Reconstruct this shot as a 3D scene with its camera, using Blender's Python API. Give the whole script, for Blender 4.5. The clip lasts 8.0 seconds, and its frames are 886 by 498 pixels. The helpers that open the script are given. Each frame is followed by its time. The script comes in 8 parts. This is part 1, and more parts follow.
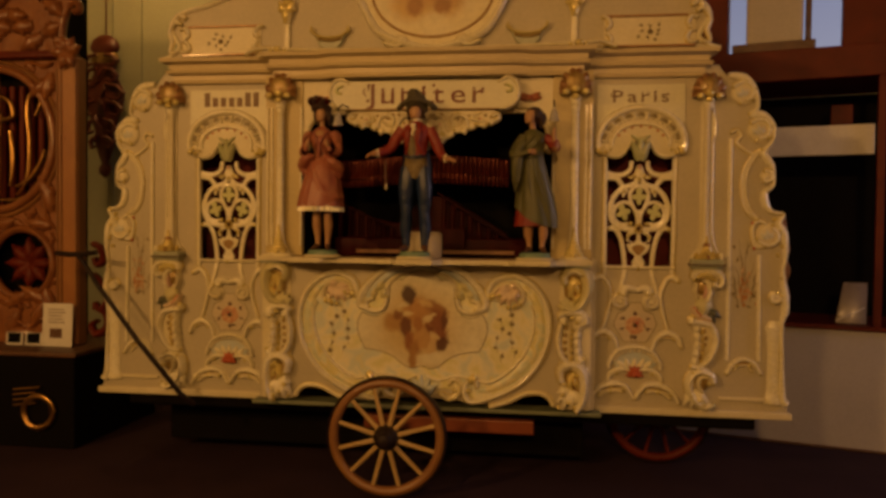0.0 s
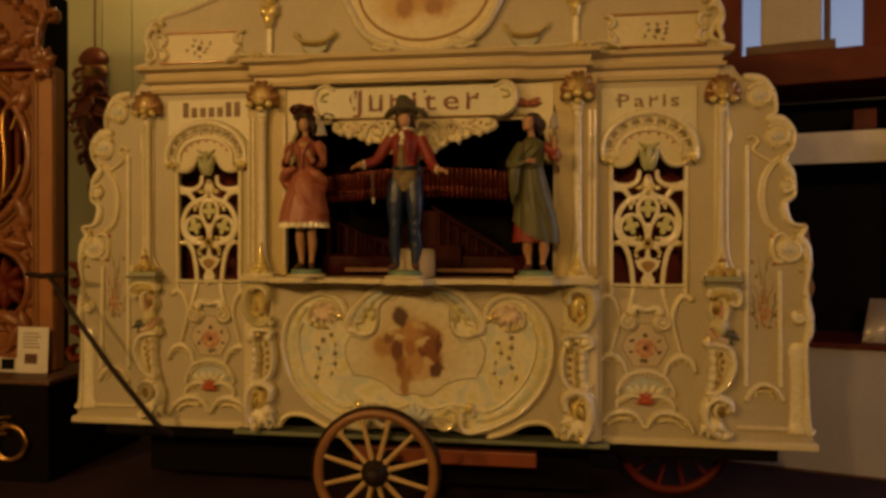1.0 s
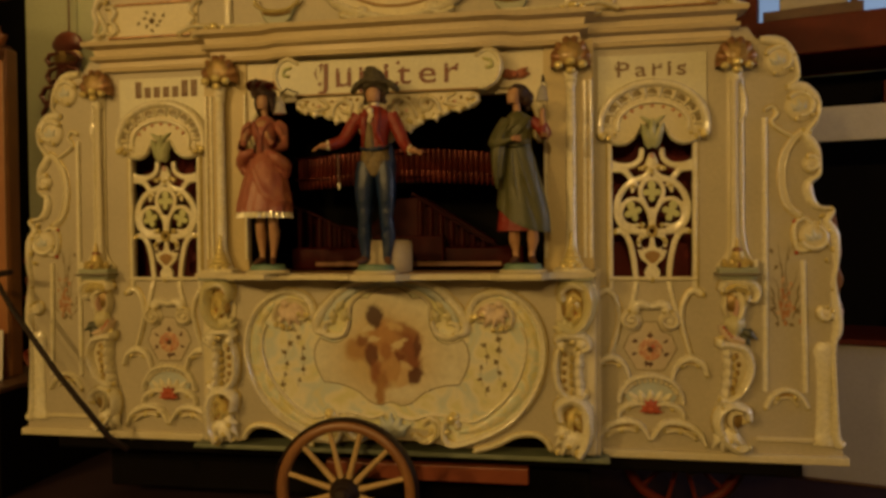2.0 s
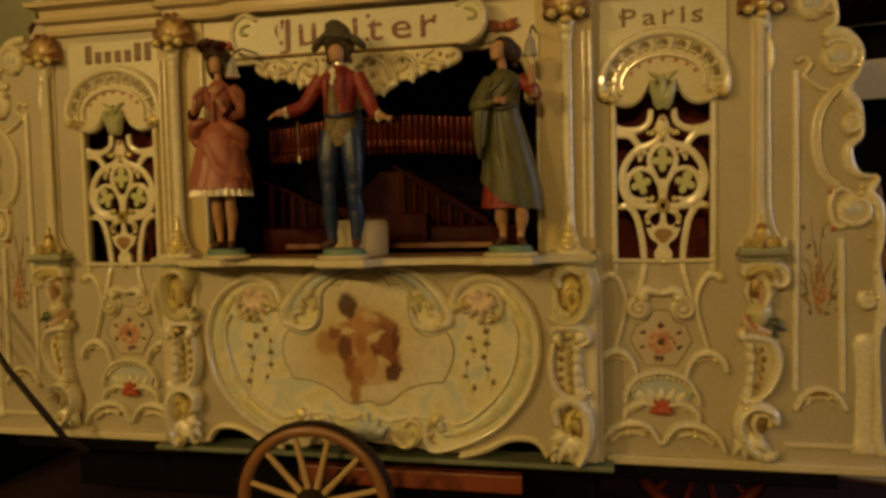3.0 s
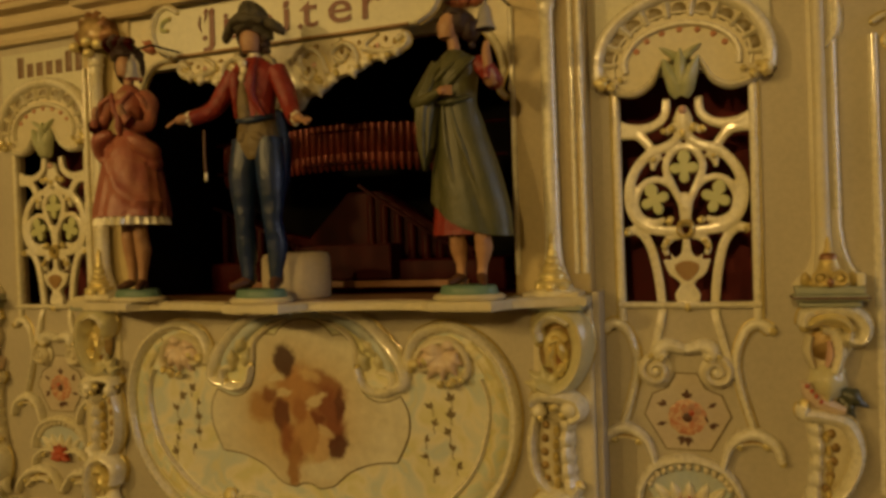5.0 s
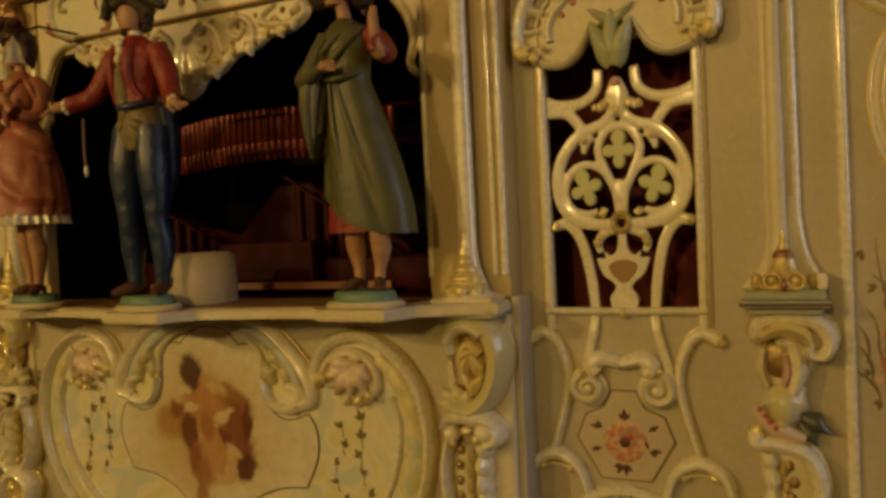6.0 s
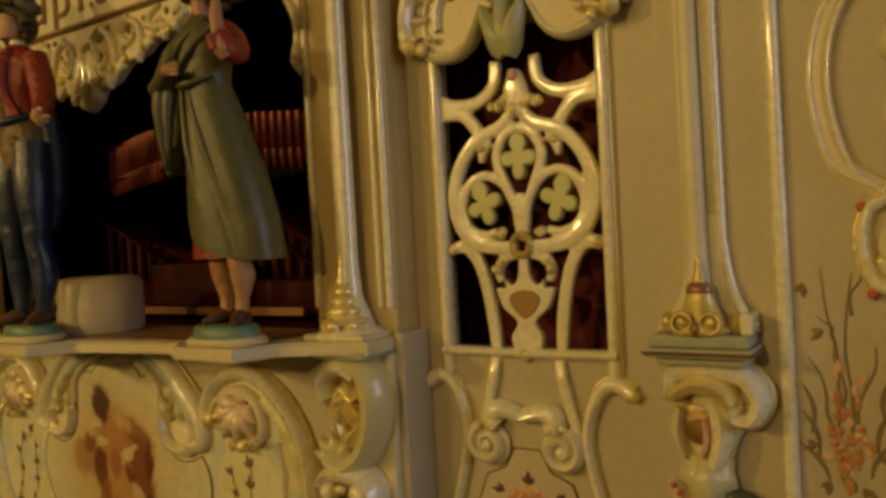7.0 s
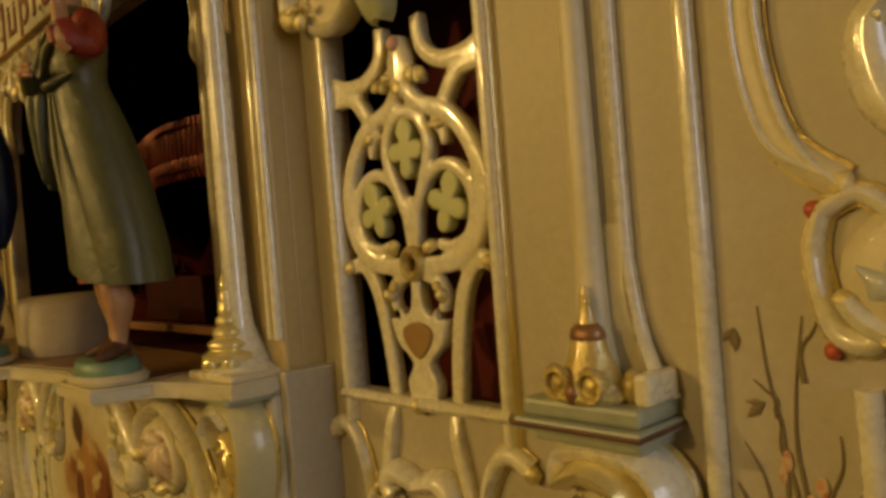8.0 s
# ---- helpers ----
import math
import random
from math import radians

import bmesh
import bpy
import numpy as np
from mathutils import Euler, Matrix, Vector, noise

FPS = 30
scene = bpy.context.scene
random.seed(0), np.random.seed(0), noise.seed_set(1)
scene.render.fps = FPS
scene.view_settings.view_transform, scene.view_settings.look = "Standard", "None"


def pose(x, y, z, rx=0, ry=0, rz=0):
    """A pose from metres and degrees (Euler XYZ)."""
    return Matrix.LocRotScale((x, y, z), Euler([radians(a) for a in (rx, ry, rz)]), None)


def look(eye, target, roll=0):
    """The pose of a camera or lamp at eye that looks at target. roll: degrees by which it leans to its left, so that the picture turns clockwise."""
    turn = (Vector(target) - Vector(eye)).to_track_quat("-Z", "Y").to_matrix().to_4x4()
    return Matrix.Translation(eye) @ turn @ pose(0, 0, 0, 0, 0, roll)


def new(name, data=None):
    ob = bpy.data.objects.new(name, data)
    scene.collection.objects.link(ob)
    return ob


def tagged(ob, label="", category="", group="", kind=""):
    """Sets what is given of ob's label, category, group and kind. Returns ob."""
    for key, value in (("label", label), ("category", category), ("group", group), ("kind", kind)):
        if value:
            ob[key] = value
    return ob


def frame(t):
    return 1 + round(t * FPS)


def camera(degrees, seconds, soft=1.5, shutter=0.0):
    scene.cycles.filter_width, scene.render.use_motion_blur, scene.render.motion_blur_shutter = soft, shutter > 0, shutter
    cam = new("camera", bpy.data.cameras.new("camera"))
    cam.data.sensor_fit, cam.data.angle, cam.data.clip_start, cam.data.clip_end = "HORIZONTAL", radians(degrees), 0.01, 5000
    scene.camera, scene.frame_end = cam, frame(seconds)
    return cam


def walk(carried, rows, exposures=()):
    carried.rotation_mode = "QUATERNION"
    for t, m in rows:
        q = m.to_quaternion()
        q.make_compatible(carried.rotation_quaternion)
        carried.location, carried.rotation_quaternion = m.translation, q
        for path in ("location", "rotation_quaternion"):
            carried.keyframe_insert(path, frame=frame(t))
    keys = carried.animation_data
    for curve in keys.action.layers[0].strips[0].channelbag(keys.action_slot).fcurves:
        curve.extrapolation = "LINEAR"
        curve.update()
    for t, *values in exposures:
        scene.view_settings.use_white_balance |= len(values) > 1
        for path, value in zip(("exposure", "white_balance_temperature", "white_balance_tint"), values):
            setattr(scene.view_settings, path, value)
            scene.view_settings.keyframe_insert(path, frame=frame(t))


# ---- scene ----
cam = camera(60.4, 8.0, soft=3.3)
PATH = [
    (0, (-0.002, 0.002, 1.528), (-0.269, 1.983, 1.475), 0.6),
    (0.5, (0.055, 0.164, 1.539), (-0.238, 2.142, 1.506), 0.5),
    (1, (0.053, 0.331, 1.543), (-0.245, 2.308, 1.526), 0.1),
    (1.5, (0.105, 0.56, 1.527), (-0.213, 2.534, 1.515), -0.2),
    (3, (0.315, 1.276, 1.558), (-0.114, 3.226, 1.446), -1.3),
    (3.5, (0.421, 1.51, 1.56), (-0.086, 3.442, 1.462), -1.4),
    (4, (0.494, 1.72, 1.556), (-0.083, 3.634, 1.491), -1.4),
    (4.2, (0.505, 1.791, 1.569), (-0.089, 3.699, 1.508), -1.3),
    (5.3, (0.708, 2.248, 1.515), (-0.023, 4.11, 1.507), -2.0),
    (5.5, (0.746, 2.325, 1.526), (0.007, 4.183, 1.501), -2.0),
    (6, (0.91, 2.552, 1.542), (0.08, 4.372, 1.493), -2.7),
    (6.5, (1.089, 2.793, 1.546), (0.139, 4.552, 1.506), -3.0),
    (7, (1.248, 3.066, 1.564), (0.16, 4.744, 1.536), -3.1),
    (7.5, (1.36, 3.328, 1.584), (0.128, 4.903, 1.554), -3.6),
    (8, (1.45, 3.684, 1.58), (-0.01, 5.051, 1.549), -4.6),
]
EXPOSURES = [(0.0, -0.24, 7700, 43), (0.5, -0.20, 7350, 38), (1.0, -0.14, 7000, 31), (1.5, -0.09, 6650, 22), (3.0, -0.03, 6250, 12), (4.0, -0.02, 6150, 11), (5.5, 0.03, 6200, 11), (7.0, 0.13, 6100, 7), (8.0, 0.18, 6300, 7)]
walk(cam, [(t, look(eye, target, roll)) for t, eye, target, roll in PATH], EXPOSURES)

# ---- world and lights ----
FL = 0.045            # floor level
C, P = -0.708, 4.482   # middle line and face of the organ front

world = bpy.data.worlds.new("world")
scene.world = world
world.use_nodes = True
sky = world.node_tree.nodes.new("ShaderNodeTexSky")
sky.sky_type = "NISHITA"
sky.sun_disc = False
sky.sun_elevation, sky.sun_rotation = radians(30), radians(90)
world.node_tree.links.new(sky.outputs[0], world.node_tree.nodes["Background"].inputs[0])
world.node_tree.nodes["Background"].inputs[1].default_value = 0.09


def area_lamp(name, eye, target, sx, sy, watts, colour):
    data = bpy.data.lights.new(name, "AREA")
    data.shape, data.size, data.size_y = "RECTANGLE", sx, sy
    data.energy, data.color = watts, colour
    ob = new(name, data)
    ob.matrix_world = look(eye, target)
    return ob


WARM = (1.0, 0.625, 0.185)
# Warm key and fill lights, added unseen behind the visitor.
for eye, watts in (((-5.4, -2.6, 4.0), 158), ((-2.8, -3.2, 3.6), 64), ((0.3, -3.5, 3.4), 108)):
    area_lamp("unseen_warm_light", eye, (-0.4, 4.4, 1.2), 0.40, 0.28, watts, WARM)
# Unseen light added near the back to brighten the green wall.
area_lamp("unseen_warm_light", (-3.6, 6.1, 4.45), (-3.9, 7.15, 2.6), 0.6, 0.5, 15, WARM)
# Cool area light at the unseen side window, standing in for daylight.
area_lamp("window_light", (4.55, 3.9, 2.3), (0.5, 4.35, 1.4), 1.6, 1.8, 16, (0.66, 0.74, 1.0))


# ---- materials ----
def node(nt, kind, **values):
    n = nt.nodes.new(kind)
    for key, value in values.items():
        n.inputs[key.replace("_", " ")].default_value = value
    return n


def surface(name, base, second=None, rough=0.5, metal=0.0, coarse=4.0, fine=60.0, bump=0.15, coat=0.0, wear=None, spread=0.5, bumpscale=0.004, relief=0.0):
    """A paint, wood, metal or cloth: two tones in broad patches, fine grain, relief and worn specks."""
    m = bpy.data.materials.new(name)
    m.use_nodes = True
    nt = m.node_tree
    bsdf = nt.nodes["Principled BSDF"]
    tex = nt.nodes.new("ShaderNodeTexCoord")
    big = node(nt, "ShaderNodeTexNoise", Scale=coarse, Detail=5.0, Roughness=0.6)
    small = node(nt, "ShaderNodeTexNoise", Scale=fine, Detail=4.0, Roughness=0.65)
    for n in (big, small):
        nt.links.new(tex.outputs["Object"], n.inputs["Vector"])
    second = second or tuple(0.72 * c for c in base)
    mix = nt.nodes.new("ShaderNodeMix")
    mix.data_type = "RGBA"
    mix.inputs[6].default_value, mix.inputs[7].default_value = (*base, 1), (*second, 1)
    ramp = nt.nodes.new("ShaderNodeMapRange")
    ramp.inputs[1].default_value, ramp.inputs[2].default_value = 0.5 - spread / 2, 0.5 + spread / 2
    nt.links.new(big.outputs[0], ramp.inputs[0])
    nt.links.new(ramp.outputs[0], mix.inputs[0])
    colour = mix.outputs[2]
    grain = nt.nodes.new("ShaderNodeMix")
    grain.data_type, grain.blend_type = "RGBA", "MULTIPLY"
    grain.inputs[0].default_value = 0.3
    nt.links.new(colour, grain.inputs[6])
    nt.links.new(small.outputs[0], grain.inputs[7])
    colour = grain.outputs[2]
    if wear:
        rub = nt.nodes.new("ShaderNodeMix")
        rub.data_type = "RGBA"
        rub.inputs[7].default_value = (*wear, 1)
        cut = nt.nodes.new("ShaderNodeMapRange")
        cut.inputs[1].default_value, cut.inputs[2].default_value = 0.60, 0.82
        spots = node(nt, "ShaderNodeTexNoise", Scale=coarse * 5, Detail=6.0, Roughness=0.7)
        nt.links.new(tex.outputs["Object"], spots.inputs["Vector"])
        nt.links.new(spots.outputs[0], cut.inputs[0])
        nt.links.new(cut.outputs[0], rub.inputs[0])
        nt.links.new(colour, rub.inputs[6])
        colour = rub.outputs[2]
    nt.links.new(colour, bsdf.inputs["Base Color"])
    bsdf.inputs["Metallic"].default_value = metal
    rr = nt.nodes.new("ShaderNodeMapRange")
    rr.inputs[3].default_value, rr.inputs[4].default_value = max(0.03, rough - 0.12), min(1, rough + 0.12)
    nt.links.new(small.outputs[0], rr.inputs[0])
    nt.links.new(rr.outputs[0], bsdf.inputs["Roughness"])
    bsdf.inputs["Coat Weight"].default_value = coat
    bsdf.inputs["Coat Roughness"].default_value = 0.10 if coat >= 0.45 else 0.38
    if bump:
        bp = node(nt, "ShaderNodeBump", Strength=bump, Distance=bumpscale)
        nt.links.new(small.outputs[0], bp.inputs["Height"])
        nt.links.new(bp.outputs[0], bsdf.inputs["Normal"])
        if relief:
            deep = node(nt, "ShaderNodeBump", Strength=relief, Distance=0.02)
            nt.links.new(big.outputs[0], deep.inputs["Height"])
            nt.links.new(deep.outputs[0], bp.inputs["Normal"])
    return m


CREAM = surface("cream_paint", (0.78, 0.71, 0.50), (0.68, 0.60, 0.33), 0.44, coarse=6, coat=0.25, wear=(0.60, 0.44, 0.18))
FIELD = surface("beige_paint", (0.585, 0.52, 0.355), (0.49, 0.435, 0.305), 0.5, coarse=2.2, coat=0.15, relief=0.15)
SHIELD = surface("rosy_beige_paint", (0.66, 0.58, 0.40), (0.58, 0.48, 0.32), 0.45, coarse=9, coat=0.3)
IVORY = surface("ivory_paint", (0.90, 0.86, 0.68), (0.84, 0.76, 0.44), 0.28, coarse=11, coat=1.0, wear=(0.72, 0.54, 0.20), relief=0.25)
PANEL = surface("painted_panel", (0.74, 0.70, 0.46), (0.66, 0.64, 0.47), 0.4, coarse=6, coat=0.15)
GOLD = surface("gold_leaf", (1.0, 0.88, 0.38), (0.92, 0.74, 0.26), 0.20, 0.40, coarse=16, fine=110, bump=0.3, coat=1.0)
BELLGOLD = surface("dull_ochre_gold", (0.80, 0.65, 0.23), (0.56, 0.42, 0.12), 0.30, 0.3, coarse=24, fine=110, bump=0.3, coat=0.5, wear=(0.42, 0.22, 0.07), relief=0.4)
COPPER = surface("bronzed_gold", (0.46, 0.25, 0.09), (0.24, 0.10, 0.04), 0.38, 0.4, coarse=20, fine=110, bump=0.4, coat=0.5)
GREEN = surface("grey_green_paint", (0.46, 0.48, 0.32), (0.34, 0.37, 0.26), 0.42, coarse=14, coat=0.3)
PALESAGE = surface("pale_sage_paint", (0.62, 0.60, 0.34), (0.70, 0.60, 0.28), 0.36, coarse=14, coat=0.6, relief=0.3)
HOLLOW = surface("golden_brown_glaze", (0.48, 0.33, 0.10), (0.26, 0.155, 0.042), 0.34, 0.35, coarse=24, coat=0.5, relief=0.6)
DEEPGREEN = surface("dull_green_paint", (0.22, 0.25, 0.16), (0.15, 0.18, 0.11), 0.5, coarse=10)
DARKLEAF = surface("dark_green_paint", (0.09, 0.10, 0.05), (0.06, 0.06, 0.03), 0.4, coarse=20, coat=0.3)
LIME = surface("yellow_green_paint", (0.66, 0.66, 0.30), (0.52, 0.56, 0.24), 0.4, coarse=30, coat=0.3)
BLUE = surface("pale_blue_paint", (0.50, 0.60, 0.62), (0.62, 0.62, 0.48), 0.4, coarse=12, coat=0.2)
# Cool window light on the edge lobes, put into the leaf colour.
COOLTINT = surface("cool_light_tint", (0.60, 0.64, 0.60), (0.66, 0.64, 0.48), 0.36, coarse=18, coat=0.5)
PINK = surface("pale_pink_paint", (0.74, 0.50, 0.38), (0.68, 0.40, 0.28), 0.4, coarse=14, coat=0.2)
RED = surface("vermilion_paint", (0.60, 0.13, 0.045), (0.44, 0.08, 0.03), 0.4, coarse=25)
RIBBON = surface("dull_red_paint", (0.40, 0.075, 0.035), (0.48, 0.20, 0.10), 0.4, coarse=40, coat=0.3)
ROSY = surface("orange_rose_paint", (0.62, 0.30, 0.15), (0.50, 0.20, 0.09), 0.42, coarse=30)
OCHRE = surface("ochre_paint", (0.42, 0.25, 0.065), (0.33, 0.18, 0.05), 0.45, coarse=14)
FAINTROSE = surface("faded_rose_paint", (0.52, 0.33, 0.20), (0.46, 0.22, 0.12), 0.5, coarse=60)
UMBER = surface("umber_paint", (0.16, 0.07, 0.03), (0.08, 0.035, 0.02), 0.5, coarse=20)
OLIVE = surface("olive_paint", (0.26, 0.20, 0.08), (0.17, 0.12, 0.05), 0.5, coarse=30)
SIENNA = surface("sienna_paint", (0.42, 0.16, 0.05), (0.55, 0.28, 0.10), 0.5, coarse=22)
INK = surface("dark_red_lettering", (0.16, 0.034, 0.014), (0.23, 0.065, 0.026), 0.45, coarse=40)
SEPIA = surface("faded_brown_lettering", (0.17, 0.09, 0.04), (0.27, 0.16, 0.075), 0.45, coarse=40)
CORNICE = surface("yellow_cream_paint", (0.70, 0.58, 0.33), (0.62, 0.50, 0.27), 0.4, coarse=4, coat=0.3)
CRESTGREEN = surface("soft_green_paint", (0.60, 0.60, 0.35), (0.46, 0.50, 0.25), 0.36, coarse=22, coat=0.5, relief=0.4)
CUP = surface("brown_olive_glaze", (0.20, 0.14, 0.05), (0.30, 0.25, 0.12), 0.4, coarse=40, coat=0.3)
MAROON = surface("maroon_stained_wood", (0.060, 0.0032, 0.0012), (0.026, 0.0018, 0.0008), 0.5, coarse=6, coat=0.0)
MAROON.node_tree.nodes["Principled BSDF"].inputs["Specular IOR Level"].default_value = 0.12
# Near black with very low specular, for linings, backs and undersides.
BLACK = surface("near_black", (0.006, 0.004, 0.003), (0.004, 0.003, 0.003), 0.7, coarse=5)
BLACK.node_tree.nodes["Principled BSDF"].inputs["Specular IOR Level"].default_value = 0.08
PILASTERWOOD = surface("golden_walnut", (0.44, 0.19, 0.055), (0.34, 0.13, 0.04), 0.36, coarse=7, coat=0.4)
OAK = surface("varnished_oak", (0.34, 0.16, 0.055), (0.24, 0.10, 0.035), 0.38, coarse=7, coat=0.3)
SPOKE = surface("worn_straw_paint", (0.60, 0.42, 0.18), (0.46, 0.29, 0.11), 0.42, coarse=9, coat=0.2)
WALNUT = surface("carved_walnut", (0.36, 0.135, 0.042), (0.19, 0.06, 0.02), 0.34, coarse=9, coat=0.5, relief=0.5)
MAHOGANY = surface("mahogany", (0.17, 0.022, 0.006), (0.09, 0.012, 0.005), 0.5, coarse=5, coat=0.0)
MAHOGANY.node_tree.nodes["Principled BSDF"].inputs["Specular IOR Level"].default_value = 0.2
DARKCARVING = surface("dark_red_brown_carving", (0.17, 0.040, 0.018), (0.10, 0.022, 0.010), 0.4, coarse=12, coat=0.3)
REDWOOD = surface("reddish_stained_wood", (0.30, 0.075, 0.025), (0.22, 0.05, 0.018), 0.4, coarse=9, coat=0.2)
IRON = surface("dark_iron", (0.016, 0.009, 0.007), (0.026, 0.013, 0.009), 0.55, 0.1, coarse=14)
IRON.node_tree.nodes["Principled BSDF"].inputs["Specular IOR Level"].default_value = 0.25
PEWTER = surface("dull_pipe_metal", (0.24, 0.036, 0.015), (0.11, 0.014, 0.006), 0.32, 0.5, coarse=9, coat=0.3)
SILVER = surface("polished_silver", (0.98, 0.97, 0.95), (0.95, 0.94, 0.92), 0.20, 0.75, coarse=20, bump=0.05, coat=1.0)
BRASS = surface("tarnished_brass", (0.70, 0.42, 0.14), (0.45, 0.24, 0.08), 0.3, 1.0, coarse=10)
CARPET = surface("dark_carpet", (0.050, 0.026, 0.034), (0.034, 0.018, 0.024), 0.95, coarse=3, fine=220, bump=0.6)
CARPET.node_tree.nodes["Principled BSDF"].inputs["Specular IOR Level"].default_value = 0.1
LINING = surface("dark_red_cloth", (0.17, 0.012, 0.005), (0.09, 0.006, 0.003), 0.8, coarse=5, fine=150)
GREENWALL = surface("sage_wall_paint", (0.42, 0.44, 0.27), (0.36, 0.38, 0.24), 0.7, coarse=1.2, fine=40)
PLASTER = surface("cream_plaster", (0.62, 0.57, 0.45), (0.55, 0.5, 0.4), 0.8, coarse=1.5, fine=40)
GREYBOARD = surface("pale_grey_board", (0.60, 0.58, 0.56), (0.52, 0.50, 0.50), 0.6, coarse=2)
SHELFBROWN = surface("ochre_brown_stain", (0.36, 0.20, 0.07), (0.24, 0.12, 0.04), 0.42, coarse=8, coat=0.2)
SHEET = surface("brownish_grey_plastic", (0.30, 0.25, 0.22), (0.24, 0.20, 0.17), 0.3, coarse=4, coat=0.5)
PAPER = surface("white_card", (0.80, 0.78, 0.72), (0.74, 0.71, 0.64), 0.7, coarse=8, bump=0.05)
POTCREAM = surface("warm_cream_glaze", (0.80, 0.70, 0.46), (0.72, 0.60, 0.38), 0.5, coarse=8, bump=0.05)
PIER = surface("ochre_cream_paint", (0.60, 0.475, 0.20), (0.52, 0.40, 0.165), 0.45, coarse=3, coat=0.2)
BLUSH = surface("blush_cream_paint", (0.80, 0.66, 0.47), (0.74, 0.54, 0.35), 0.36, coarse=14, coat=0.6)
SKIN = surface("painted_plaster_flesh", (0.54, 0.31, 0.15), (0.42, 0.21, 0.095), 0.45, coarse=22, coat=0.12, relief=0.5)
ROSE = surface("rose_dress_paint", (0.34, 0.080, 0.055), (0.46, 0.19, 0.10), 0.42, coarse=20, coat=0.2, relief=0.35)
SCARLET = surface("scarlet_coat_paint", (0.32, 0.030, 0.012), (0.20, 0.018, 0.008), 0.46, coarse=18, coat=0.12, relief=0.8)
NAVY = surface("blue_trouser_paint", (0.007, 0.026, 0.110), (0.012, 0.028, 0.050), 0.36, coarse=12, coat=0.3, relief=0.6)
SAGE = surface("olive_green_dress_paint", (0.128, 0.118, 0.036), (0.070, 0.078, 0.030), 0.44, coarse=13, coat=0.08, relief=0.25)
TAN = surface("buff_waistcoat_paint", (0.26, 0.19, 0.08), (0.16, 0.12, 0.05), 0.5, coarse=25, relief=0.7)
HAIR = surface("dark_hair_paint", (0.05, 0.02, 0.01), (0.03, 0.013, 0.008), 0.45, coarse=30, relief=0.8)
MOSS = surface("dull_green_hat_paint", (0.105, 0.085, 0.042), (0.06, 0.052, 0.028), 0.55, coarse=26, relief=1.0)
GREYHAIR = surface("grey_brown_hair_paint", (0.060, 0.028, 0.014), (0.03, 0.014, 0.008), 0.5, coarse=34, relief=0.8)
SHADEROSE = surface("deep_rose_cloth_paint", (0.27, 0.06, 0.05), (0.36, 0.12, 0.07), 0.48, coarse=20, coat=0.12, relief=0.7)
TEAL = surface("sea_green_base_paint", (0.17, 0.29, 0.20), (0.12, 0.21, 0.15), 0.45, coarse=16)



def painted_tones(name, tones, scale, rough=0.45):
    """Several tones in soft patches, as in an old oil painting."""
    m = bpy.data.materials.new(name)
    m.use_nodes = True
    nt = m.node_tree
    tex = nt.nodes.new("ShaderNodeTexCoord")
    no = node(nt, "ShaderNodeTexNoise", Scale=scale, Detail=3.0, Roughness=0.5, Distortion=0.6)
    ramp = nt.nodes.new("ShaderNodeValToRGB")
    nt.links.new(tex.outputs["Object"], no.inputs["Vector"])
    nt.links.new(no.outputs[0], ramp.inputs[0])
    els = ramp.color_ramp.elements
    while len(els) < len(tones):
        els.new(0.5)
    for i, (e, c) in enumerate(zip(els, tones)):
        e.position, e.color = 0.3 + 0.4 * i / (len(tones) - 1), (*c, 1)
    bsdf = nt.nodes["Principled BSDF"]
    nt.links.new(ramp.outputs[0], bsdf.inputs["Base Color"])
    bsdf.inputs["Roughness"].default_value = rough
    bsdf.inputs["Coat Weight"].default_value = 0.25
    return m


PETAL = painted_tones("faded_petal_tones", ((0.58, 0.29, 0.13), (0.60, 0.44, 0.26), (0.46, 0.15, 0.06), (0.60, 0.36, 0.18)), 55)
BANDTONES = painted_tones("mottled_band_tones", ((0.62, 0.58, 0.26), (0.52, 0.57, 0.42), (0.70, 0.64, 0.40), (0.60, 0.54, 0.22), (0.56, 0.60, 0.46)), 13, 0.32)
PASTEL = painted_tones("pastel_band_tones", ((0.66, 0.62, 0.36), (0.55, 0.60, 0.50), (0.74, 0.69, 0.48), (0.66, 0.62, 0.30), (0.58, 0.61, 0.44)), 8, 0.36)


